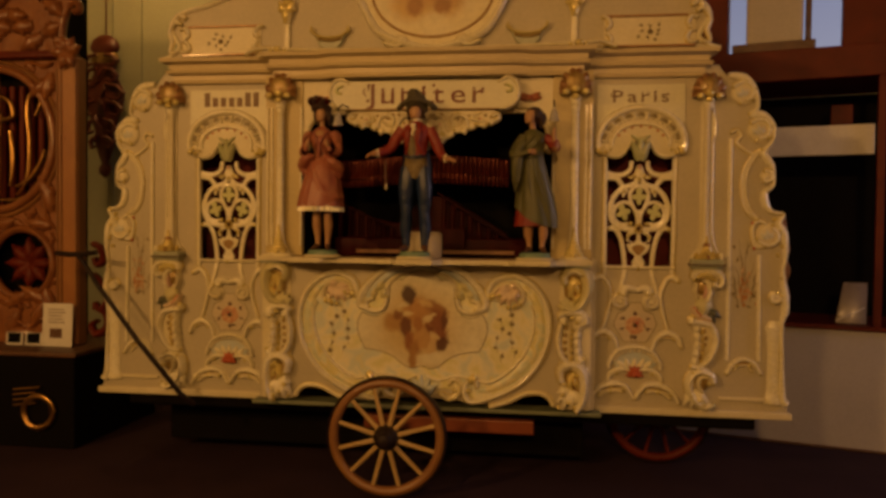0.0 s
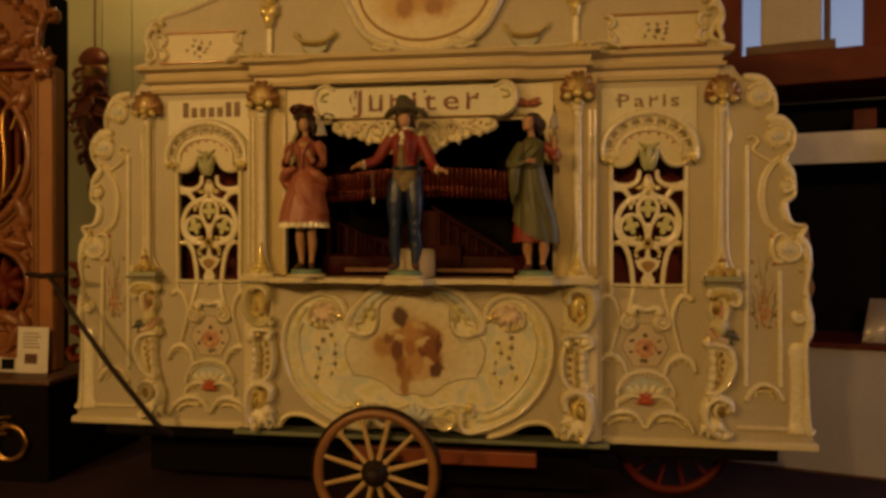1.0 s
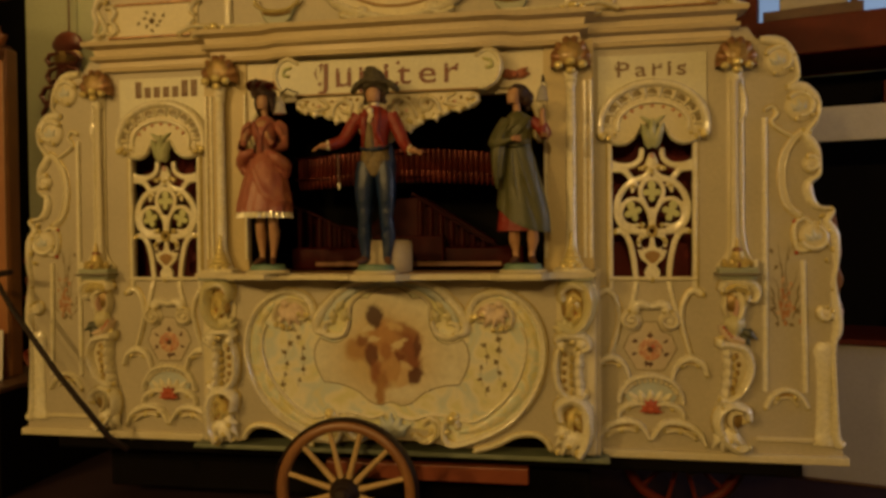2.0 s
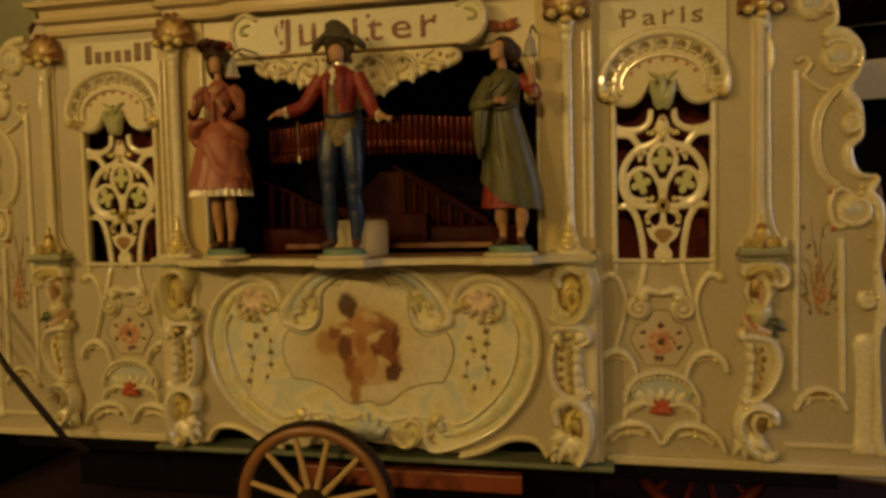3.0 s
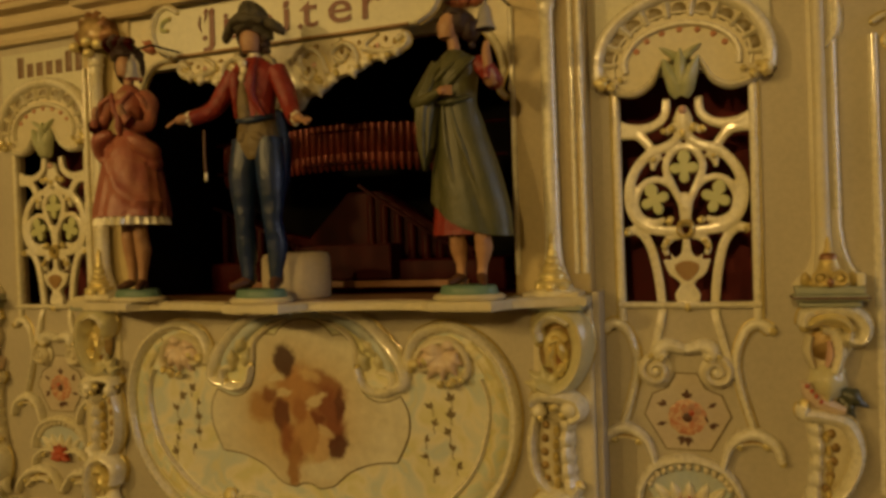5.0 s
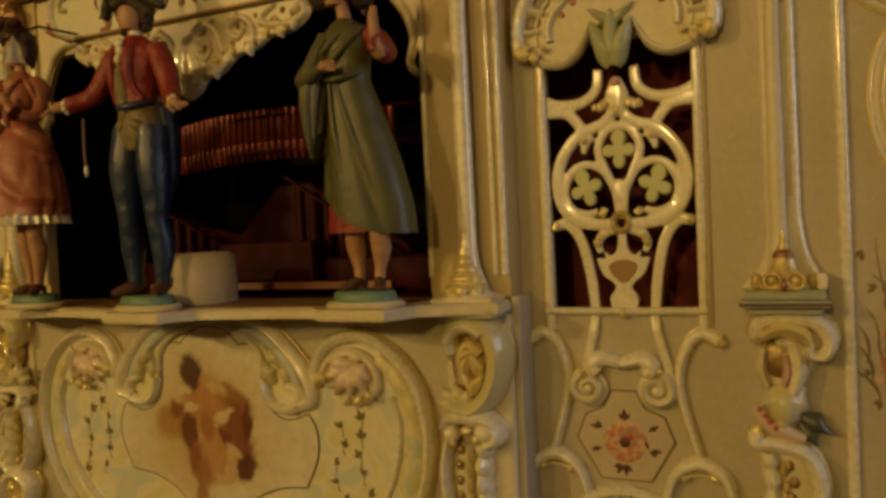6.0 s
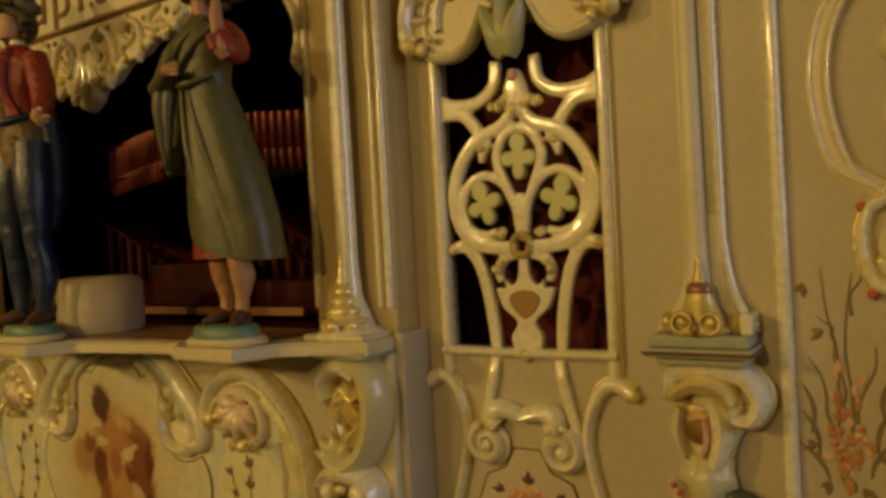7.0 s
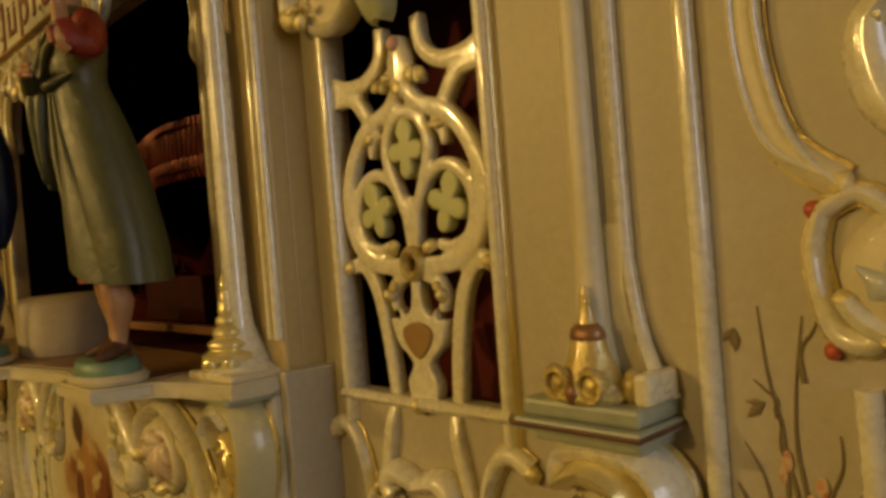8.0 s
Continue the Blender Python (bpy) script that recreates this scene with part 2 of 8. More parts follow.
def soft_masses(name, ground, masses, grain=26.0):
    """An old oil painting kept to plain soft-edged masses of colour:
    (u, z, half width, half height, turn in degrees, colour, softness)."""
    m = bpy.data.materials.new(name)
    m.use_nodes = True
    nt = m.node_tree
    bsdf = nt.nodes["Principled BSDF"]
    tex = nt.nodes.new("ShaderNodeTexCoord")
    wobble = node(nt, "ShaderNodeTexNoise", Scale=grain, Detail=4.0, Roughness=0.6)
    nt.links.new(tex.outputs["Object"], wobble.inputs["Vector"])
    shift = nt.nodes.new("ShaderNodeVectorMath")
    shift.operation = "MULTIPLY_ADD"
    shift.inputs[1].default_value = (0.05, 0.05, 0.05)
    nt.links.new(wobble.outputs["Color"], shift.inputs[0])
    nt.links.new(tex.outputs["Object"], shift.inputs[2])
    tone = node(nt, "ShaderNodeTexNoise", Scale=7.0, Detail=4.0, Roughness=0.6)
    nt.links.new(tex.outputs["Object"], tone.inputs["Vector"])
    ramp = nt.nodes.new("ShaderNodeValToRGB")
    ramp.color_ramp.elements[0].position, ramp.color_ramp.elements[1].position = 0.35, 0.65
    ramp.color_ramp.elements[0].color, ramp.color_ramp.elements[1].color = (*ground[0], 1), (*ground[1], 1)
    nt.links.new(tone.outputs[0], ramp.inputs[0])
    colour = ramp.outputs[0]
    for u, z, ru, rz, turn, paint, soft in masses:
        put = nt.nodes.new("ShaderNodeMapping")
        put.vector_type = "TEXTURE"
        put.inputs["Location"].default_value = (C + u + 0.025, P + 0.025, z + 0.025)
        put.inputs["Rotation"].default_value = (0, -radians(turn), 0)
        put.inputs["Scale"].default_value = (ru, 100.0, rz)
        nt.links.new(shift.outputs[0], put.inputs["Vector"])
        far = nt.nodes.new("ShaderNodeVectorMath")
        far.operation = "LENGTH"
        nt.links.new(put.outputs[0], far.inputs[0])
        fade = nt.nodes.new("ShaderNodeMapRange")
        fade.interpolation_type = "SMOOTHSTEP"
        for i, value_at in enumerate((1.0 + soft / 2, 1.0 - soft / 2, 0.0, 0.94)):
            fade.inputs[i + 1].default_value = value_at
        nt.links.new(far.outputs["Value"], fade.inputs[0])
        mix = nt.nodes.new("ShaderNodeMix")
        mix.data_type = "RGBA"
        nt.links.new(fade.outputs[0], mix.inputs[0])
        nt.links.new(colour, mix.inputs[6])
        mix.inputs[7].default_value = (*paint, 1)
        colour = mix.outputs[2]
    fine = nt.nodes.new("ShaderNodeMix")
    fine.data_type, fine.blend_type = "RGBA", "MULTIPLY"
    fine.inputs[0].default_value = 0.35
    nt.links.new(colour, fine.inputs[6])
    nt.links.new(wobble.outputs[0], fine.inputs[7])
    nt.links.new(fine.outputs[2], bsdf.inputs["Base Color"])
    bsdf.inputs["Roughness"].default_value = 0.42
    bsdf.inputs["Coat Weight"].default_value = 0.2
    return m


LANDSCAPE = soft_masses("painted_picture", ((0.70, 0.64, 0.42), (0.82, 0.77, 0.55)), (
    (-0.03, 0.965, 0.215, 0.21, 12, (0.64, 0.47, 0.20), 1.2),
    (-0.165, 0.985, 0.060, 0.055, 10, (0.46, 0.25, 0.075), 0.7),
    (-0.03, 1.045, 0.085, 0.085, 0, (0.50, 0.25, 0.075), 0.8),
    (0.085, 1.065, 0.075, 0.036, -28, (0.34, 0.14, 0.04), 0.8),
    (0.092, 0.955, 0.055, 0.10, 8, (0.24, 0.065, 0.018), 0.6),
    (-0.095, 0.955, 0.034, 0.06, 0, (0.15, 0.042, 0.014), 0.5),
    (-0.05, 0.865, 0.05, 0.065, 20, (0.30, 0.10, 0.028), 0.6),
    (0.015, 0.905, 0.060, 0.085, 18, (0.54, 0.31, 0.11), 0.7),
    (-0.05, 0.785, 0.026, 0.085, -6, (0.40, 0.20, 0.06), 0.7),
    (0.118, 0.860, 0.032, 0.048, -32, (0.11, 0.032, 0.012), 0.6),
    (0.062, 0.850, 0.022, 0.058, -16, (0.64, 0.44, 0.21), 0.5),
    (-0.108, 1.085, 0.032, 0.015, 10, (0.72, 0.62, 0.36), 0.6),
    (-0.095, 1.030, 0.050, 0.012, 14, (0.70, 0.57, 0.31), 0.6),
    (0.036, 1.010, 0.052, 0.014, 28, (0.70, 0.57, 0.31), 0.6),
    (-0.076, 1.145, 0.042, 0.056, 8, (0.075, 0.026, 0.011), 0.5),
    (-0.02, 0.975, 0.030, 0.040, 0, (0.40, 0.17, 0.05), 0.8),
    (0.045, 0.945, 0.020, 0.038, 30, (0.20, 0.055, 0.016), 0.7),
    (0.130, 1.000, 0.016, 0.060, -4, (0.14, 0.04, 0.014), 0.7),
    (-0.140, 1.020, 0.030, 0.024, 0, (0.26, 0.10, 0.03), 0.8),
    (0.075, 0.905, 0.030, 0.016, -30, (0.66, 0.50, 0.26), 0.7),
    (0.02, 1.095, 0.040, 0.018, -18, (0.66, 0.46, 0.20), 0.8),
    (0.06, 0.775, 0.080, 0.030, 4, (0.78, 0.72, 0.50), 0.9)))
MEDALLION = soft_masses("medallion_picture", ((0.78, 0.68, 0.40), (0.84, 0.76, 0.50)), (
    (-0.08, 2.86, 0.13, 0.10, 20, (0.66, 0.42, 0.14), 0.9),
    (0.10, 2.87, 0.11, 0.09, -20, (0.60, 0.36, 0.12), 0.9),
    (-0.07, 2.83, 0.05, 0.05, 0, (0.42, 0.20, 0.06), 0.7),
    (0.09, 2.83, 0.05, 0.045, 0, (0.40, 0.19, 0.06), 0.7),
    (0.03, 2.98, 0.12, 0.10, 0, (0.50, 0.28, 0.10), 0.8)))

# ---- building blocks ----
PLACED = {}


def thing(name, label, category, at=(0, 0, 0), group="", kind=""):
    ob = new(name)
    ob.empty_display_size = 0.1
    ob.location = at
    PLACED[ob] = Matrix.Translation(at)
    return tagged(ob, label, category, group, kind)


def solid(name, me, material, smooth=True):
    me.name = name
    for m in material if isinstance(material, (list, tuple)) else (material,):
        me.materials.append(m)
    me.polygons.foreach_set("use_smooth", [smooth] * len(me.polygons))
    ob = new(name, me)
    PLACED[ob] = Matrix.Identity(4)
    return ob


def finish(bm, smooth=True):
    bmesh.ops.recalc_face_normals(bm, faces=bm.faces)
    me = bpy.data.meshes.new("mesh")
    bm.to_mesh(me)
    bm.free()
    return me


def part(name, bm, material, parent, label="", smooth=True):
    """Links a bmesh, or a mesh, as one object under a thing or a part."""
    me = finish(bm) if isinstance(bm, bmesh.types.BMesh) else bm
    ob = solid(name, me, material, smooth)
    if parent:
        ob.parent = parent
        ob.matrix_parent_inverse = PLACED[parent].inverted()
    if smooth:
        me.set_sharp_from_angle(angle=radians(50))
    return tagged(ob, label)


def W(u, d, z):
    """A place on the organ: u from its middle, d out of its face, z up."""
    return Vector((C + u, P - d, z))


def spl(pts, n=6, closed=False):
    """A smooth curve through the given points."""
    v = [np.array(p, float) for p in pts]
    k = len(v)
    out = []
    for i in range(k if closed else k - 1):
        a, b, c, e = (v[(i + j) % k] for j in (-1, 0, 1, 2)) if closed else (v[max(i - 1, 0)], v[i], v[i + 1], v[min(i + 2, k - 1)])
        for s in range(n):
            t = s / n
            out.append(0.5 * (2 * b + (c - a) * t + (2 * a - 5 * b + 4 * c - e) * t * t + (3 * b - a - 3 * c + e) * t ** 3))
    if not closed:
        out.append(v[-1])
    return [tuple(p) for p in out]


def mirror(pts, s):
    return [(s * p[0], *p[1:]) for p in pts]


def value(f, t):
    return f(t) if callable(f) else f


def soft_square(x, power):
    return math.copysign(abs(x) ** power, x)


def sweep(bm, path, w, h, d=0.0, seg=8, closed=False, mat=0, place=W, sq=1.0):
    """A rounded bar along a path (u, z) on the front: half width w, half height h, centre at depth d."""
    k = len(path)
    rings = []
    for i, p in enumerate(path):
        a, b = (path[(i - 1) % k], path[(i + 1) % k]) if closed else (path[max(i - 1, 0)], path[min(i + 1, k - 1)])
        tx, tz = b[0] - a[0], b[1] - a[1]
        n = math.hypot(tx, tz) or 1
        nx, nz = -tz / n, tx / n
        s = i / max(k - 1, 1)
        ww, hh, dd = value(w, s), value(h, s), value(d, s)
        rings.append([bm.verts.new(place(p[0] + nx * ww * soft_square(math.cos(q), sq), dd + hh * soft_square(math.sin(q), sq), p[1] + nz * ww * soft_square(math.cos(q), sq)))
                      for q in (2 * math.pi * j / seg for j in range(seg))])
    for i in range(k if closed else k - 1):
        r, q = rings[i], rings[(i + 1) % k]
        for j in range(seg):
            bm.faces.new((r[j], r[(j + 1) % seg], q[(j + 1) % seg], q[j])).material_index = mat
    if not closed:
        for r in (rings[0], rings[-1]):
            bm.faces.new(r).material_index = mat
    return bm


def pipe(bm, path, r, seg=8, mat=0):
    """A round bar along a path in space; r may change along it."""
    rings = []
    k = len(path)
    pts = [Vector(p) for p in path]
    side = None
    for i, p in enumerate(pts):
        t = (pts[min(i + 1, k - 1)] - pts[max(i - 1, 0)]).normalized()
        if side is None:
            side = t.orthogonal().normalized()
        side = (side - t * side.dot(t)).normalized()
        up = t.cross(side)
        rr = value(r, i / max(k - 1, 1))
        rings.append([bm.verts.new(p + rr * (math.cos(q) * side + math.sin(q) * up)) for q in (2 * math.pi * j / seg for j in range(seg))])
    for r1, r2 in zip(rings, rings[1:]):
        for j in range(seg):
            bm.faces.new((r1[j], r1[(j + 1) % seg], r2[(j + 1) % seg], r2[j])).material_index = mat
    for r1 in (rings[0], rings[-1]):
        bm.faces.new(r1).material_index = mat
    return bm


def lathe(bm, at, profile, seg=20, sx=1.0, sy=1.0, mat=0, arc=None):
    """A turned body: profile of (radius, height) round an upright axis at the place."""
    rings = []
    for r, z in profile:
        rings.append([bm.verts.new((at[0] + sx * r * math.cos(q), at[1] + sy * r * math.sin(q), at[2] + z))
                      for q in (2 * math.pi * j / seg for j in range(seg))])
    for a, b in zip(rings, rings[1:]):
        for j in range(seg):
            bm.faces.new((a[j], a[(j + 1) % seg], b[(j + 1) % seg], b[j])).material_index = mat
    bm.faces.new(rings[0]).material_index = mat
    bm.faces.new(rings[-1]).material_index = mat
    return bm


def ball(bm, at, rx, ry=None, rz=None, seg=10, mat=0):
    ry, rz = ry or rx, rz or rx
    made = bmesh.ops.create_uvsphere(bm, u_segments=seg, v_segments=max(5, seg * 2 // 3), radius=1.0)
    bmesh.ops.transform(bm, matrix=Matrix.Translation(at) @ Matrix.Diagonal((rx, ry, rz, 1)), verts=made["verts"])
    for f in {f for v in made["verts"] for f in v.link_faces}:
        f.material_index = mat
    return bm


def box(bm, lo, hi, bevel=0.004, mat=0):
    size = [hi[i] - lo[i] for i in range(3)]
    made = bmesh.ops.create_cube(bm, size=1.0)
    bmesh.ops.transform(bm, matrix=Matrix.Translation([(lo[i] + hi[i]) / 2 for i in range(3)]) @ Matrix.Diagonal((*size, 1)), verts=made["verts"])
    faces = {f for v in made["verts"] for f in v.link_faces}
    for f in faces:
        f.material_index = mat
    if bevel:
        edges = {e for f in faces for e in f.edges}
        bmesh.ops.bevel(bm, geom=list(edges), offset=min(bevel, min(size) * 0.4), segments=2, affect="EDGES", profile=0.5)
    return bm


def fbox(bm, u0, u1, d0, d1, z0, z1, bevel=0.004):
    return box(bm, (C + min(u0, u1), P - d1, z0), (C + max(u0, u1), P - d0, z1), bevel)


def plate(loops, d0, d1, bevel=0.004, place=W):
    """A board cut to the given outlines (the inner ones are holes), between two depths, with rounded edges."""
    cu = bpy.data.curves.new("cut", "CURVE")
    cu.dimensions, cu.fill_mode = "2D", "BOTH"
    cu.extrude, cu.bevel_depth, cu.bevel_resolution, cu.offset = (d1 - d0) / 2 - bevel, bevel, 2, -bevel
    for loop in loops:
        sp = cu.splines.new("POLY")
        sp.points.add(len(loop) - 1)
        for q, p in zip(sp.points, loop):
            q.co = (p[0], p[1], 0, 1)
        sp.use_cyclic_u = True
    tmp = bpy.data.objects.new("cut", cu)
    me = bpy.data.meshes.new_from_object(tmp)
    bpy.data.objects.remove(tmp)
    mid = (d0 + d1) / 2
    for v in me.vertices:
        v.co = place(v.co.x, mid + v.co.z, v.co.y)
    return me


def arc(cx, cz, rx, rz, a0, a1, n=16):
    return [(cx + rx * math.cos(radians(a0 + (a1 - a0) * i / n)), cz + rz * math.sin(radians(a0 + (a1 - a0) * i / n))) for i in range(n + 1)]


def rect(u0, u1, z0, z1):
    return [(u0, z0), (u1, z0), (u1, z1), (u0, z1)]


def curl(cx, cz, r, start, turns, n=22, shrink=0.3):
    """A spiral that winds in from its rim."""
    out = []
    for i in range(n + 1):
        t = i / n
        a = radians(start) + 2 * math.pi * turns * t
        rr = r * (1 - (1 - shrink) * t)
        out.append((cx + rr * math.cos(a), cz + rr * math.sin(a)))
    return out


def taper(a, b, c):
    """Width a at the start, b in the middle and c at the end."""
    return lambda t: a + (b - a) * min(1, 2 * t) if t < 0.5 else b + (c - b) * (2 * t - 1)


# ---- room ----
def room():
    def slab(name, lo, hi, material, label, category):
        bm = bmesh.new()
        box(bm, lo, hi, 0)
        ob = part(name, bm, material, None, label, smooth=False)
        return tagged(ob, label, category, kind="structure")
    slab("floor", (-8, -4, FL - 0.1), (4.6, 7.4, FL), CARPET, "dark purple-brown carpet floor of the hall", "floor")
    for x0, x1, z0, z1 in ((-8, 1.55, FL, 4.6), (2.75, 4.6, FL, 4.6), (1.55, 2.75, FL, 3.0), (1.55, 2.75, 4.35, 4.6)):
        slab("wall_back", (x0, 7.15, z0), (x1, 7.4, z1), GREENWALL, "sage green painted back wall", "wall")
    slab("wall_left", (-8.2, -4, FL), (-8, 7.4, 4.6), PLASTER, "plain plastered side wall", "wall")
    slab("wall_front", (-8, -4.2, FL), (4.6, -4, 4.6), PLASTER, "plain plastered wall behind the visitor", "wall")
    slab("ceiling", (-8.2, -4.2, 4.6), (4.8, 7.4, 4.75), PLASTER, "plain pale ceiling", "ceiling")
    # the side wall with its window
    for y0, y1, z0, z1 in ((-4.2, 3.0, FL, 4.6), (4.8, 7.4, FL, 4.6), (3.0, 4.8, FL, 1.3), (3.0, 4.8, 3.3, 4.6)):
        slab("wall_right", (4.6, y0, z0), (4.8, y1, z1), PLASTER, "plastered wall round a window", "wall")
    # upright battens on the green wall
    for x in (-4.33, -4.02):
        slab("trim", (x - 0.02, 7.12, FL), (x + 0.02, 7.15, 4.6), GREENWALL, "sage green upright wall batten", "trim")


room()


# ---- the fairground organ ----
organ = thing("fairground_organ", "cream and gold carved fairground organ on a wheeled cart", "organ", (C, P + 0.3, FL))


def islands(bm):
    """Splits a bmesh into its separate pieces."""
    left = set(bm.verts)
    out = []
    while left:
        stack = [left.pop()]
        piece = set(stack)
        while stack:
            v = stack.pop()
            for e in v.link_edges:
                o = e.other_vert(v)
                if o not in piece:
                    piece.add(o)
                    left.discard(o)
                    stack.append(o)
        out.append(piece)
    return out


def pieces(name, bm, material, parent, label="", smooth=True):
    """Every separate piece of the bmesh becomes a part of its own."""
    obs = []
    bmesh.ops.recalc_face_normals(bm, faces=bm.faces)
    bm.verts.index_update()
    for group in islands(bm):
        index = {v: i for i, v in enumerate(sorted(group, key=lambda v: v.index))}
        faces = {f for v in group for f in v.link_faces}
        me = bpy.data.meshes.new(name)
        me.from_pydata([v.co[:] for v in index], [], [[index[v] for v in f.verts] for f in sorted(faces, key=lambda f: f.verts[0].index)])
        obs.append(part(name, me, material, parent, label, smooth))
    bm.free()
    return obs


TIP = bmesh.new()
ball(TIP, (0, 0, 0), 1, seg=12)
for v in TIP.verts:
    v.co *= 1 + 0.10 * math.sin(5 * v.co.x + 2) * math.cos(4 * v.co.z)
TIP = finish(TIP)
TIP.polygons.foreach_set("use_smooth", [True] * len(TIP.polygons))
TIP.materials.append(GOLD)


def gilt(parent, spots, name="gilded_tip"):
    """Small gilded swellings: (u, z, d, radius), each a part of its own on one mesh."""
    for i, (u, z, d, r) in enumerate(spots):
        ob = new(name, TIP)
        ob.parent = parent
        ob.matrix_parent_inverse = PLACED[parent].inverted()
        ob.matrix_basis = Matrix.Translation(W(u, d - 0.25 * r, z)) @ Euler((0.3 * i, 0.9 * i + 7 * u, 0.5 * i)).to_matrix().to_4x4() @ Matrix.Diagonal((r * 1.1, r * 0.8, r * 0.85, 1))


def scroll(name, pts, w, h, d, parent=None, material=None, tips=True, n=6, label="", tip=0.9, edge=None):
    """A carved scroll along a curve, with gilded tips and, if asked, a second tone along its back."""
    path = spl(pts, n)
    bm = sweep(bmesh.new(), path, w, h, d, 9)
    ob = part(name, bm, material or CREAM, parent or organ, label)
    if tips and value(w, 0.5) > 0.0085 and (material in (IVORY, CREAM, PALESAGE)):
        bm = sweep(bmesh.new(), path, lambda t: 1.0 * value(w, t) + 0.0045, lambda t: 0.35 * value(h, t), lambda t: value(d, t) - 0.10 * value(h, t), 7)
        part("gilt_fillet", bm, BELLGOLD, ob if (parent is None or parent is organ) else parent, "thin gilded line beside the scroll")
    if edge:
        bm = sweep(bmesh.new(), path, lambda t: 0.32 * value(w, t), lambda t: 0.4 * value(h, t), lambda t: value(d, t) + 0.72 * value(h, t), 7)
        part("scroll_ridge", bm, edge, ob if (parent is None or parent is organ) else parent, "painted ridge of the scroll")
    holder = ob if (parent is None or parent is organ) else parent
    if tips:
        spots = []
        for p, t in ((path[0], 0), (path[-1], 1)):
            r = max(0.008, value(w, t)) * tip
            spots.append((p[0], p[1], value(d, t) + value(h, t) * 0.5, r))
        gilt(holder, spots)
    return ob


def hollow_arch(name, pts, w, h, d, sag=0.35, parent=None, dots=3, rim=None):
    """A carved arch with a rolled outer rim, a golden hollow under it and gilded dots."""
    path = spl(pts, 6)
    a, b = path[0], path[-1]
    inner = []
    for i, p in enumerate(path):
        t = i / (len(path) - 1)
        base = (a[0] + (b[0] - a[0]) * t, a[1] + (b[1] - a[1]) * t)
        k = sag * math.sin(math.pi * t)
        inner.append((p[0] + (base[0] - p[0]) * k, p[1] + (base[1] - p[1]) * k))
    ob = part(name, sweep(bmesh.new(), path, w, h, d, 10), rim or IVORY, parent or organ)
    hold = parent if parent and parent is not organ else ob
    loop = path + inner[-2:0:-1]
    part("arch_hollow", plate([loop], d - 0.004, d + 0.007, 0.002), HOLLOW, hold, "golden brown hollow of the arch", smooth=False)
    part("arch_lip", sweep(bmesh.new(), inner[2:-2], 0.005, 0.010, d + 0.004, 7), CREAM, hold)
    gilt(hold, [(inner[j][0], inner[j][1], d + 0.012, 0.012) for j in (int(len(inner) * (i + 1) / (dots + 1)) for i in range(dots))])
    gilt(hold, [(p[0], p[1], d + 0.5 * value(h, t), max(0.009, value(w, t))) for p, t in ((path[0], 0), (path[-1], 1))])
    return ob


def leafy(bm, u, z, angle, length, d, n=3):
    """A small painted cluster of pointed leaves."""
    for i in range(n):
        a = radians(angle + (i - (n - 1) / 2) * 42)
        l = length * (1 if i == n // 2 else 0.75)
        sweep(bm, [(u, z), (u + 0.5 * l * math.cos(a), z + 0.5 * l * math.sin(a)), (u + l * math.cos(a), z + l * math.sin(a))], taper(0.0008, 0.24 * l, 0.0006), 0.0008, d, 6)


def blossom(parent, u, z, d, r, petals=6, material=None, heart=None, name="painted_flower"):
    """A flat painted flower: petals round a heart."""
    bm = bmesh.new()
    for i in range(petals):
        a = 2 * math.pi * i / petals + 0.3
        ball(bm, W(u + 0.55 * r * math.cos(a), d, z + 0.55 * r * math.sin(a)), r * 0.45, 0.002, r * 0.42, 8)
    ob = part(name, bm, material or PINK, parent, "painted flower")
    bm = bmesh.new()
    ball(bm, W(u, d + 0.001, z), r * 0.28, 0.003, r * 0.28, 8)
    part("flower_heart", bm, heart or UMBER, parent)
    return ob


def sprig(parent, u, z, d, size, seed, material=None, n=9, tall=1.6, name="painted_sprig"):
    """Small painted leaf clusters on broken stalks."""
    rnd = random.Random(seed)
    bm = bmesh.new()
    bow = rnd.choice((-1, 1)) * 0.2
    for i in range(max(3, n // 2)):
        t = (i + 0.5) / max(3, n // 2)
        x = u + size * (bow * math.cos(math.pi * (t - 0.5)) + 0.30 * (1 if i % 2 else -1) * rnd.uniform(0.4, 1.1))
        y = z + (t - 0.5) * size * tall
        leafy(bm, x, y, rnd.uniform(20, 160), size * rnd.uniform(0.16, 0.24), d, rnd.choice((2, 3, 3)))
        a = rnd.uniform(60, 120)
        sweep(bm, [(x, y), (x + 0.06 * size * math.cos(radians(a)), y - 0.09 * size), (x + 0.02 * size, y - 0.17 * size)], 0.0012, 0.0008, d, 6)
    return pieces(name, bm, material or OLIVE, parent, "painted leaf sprig")


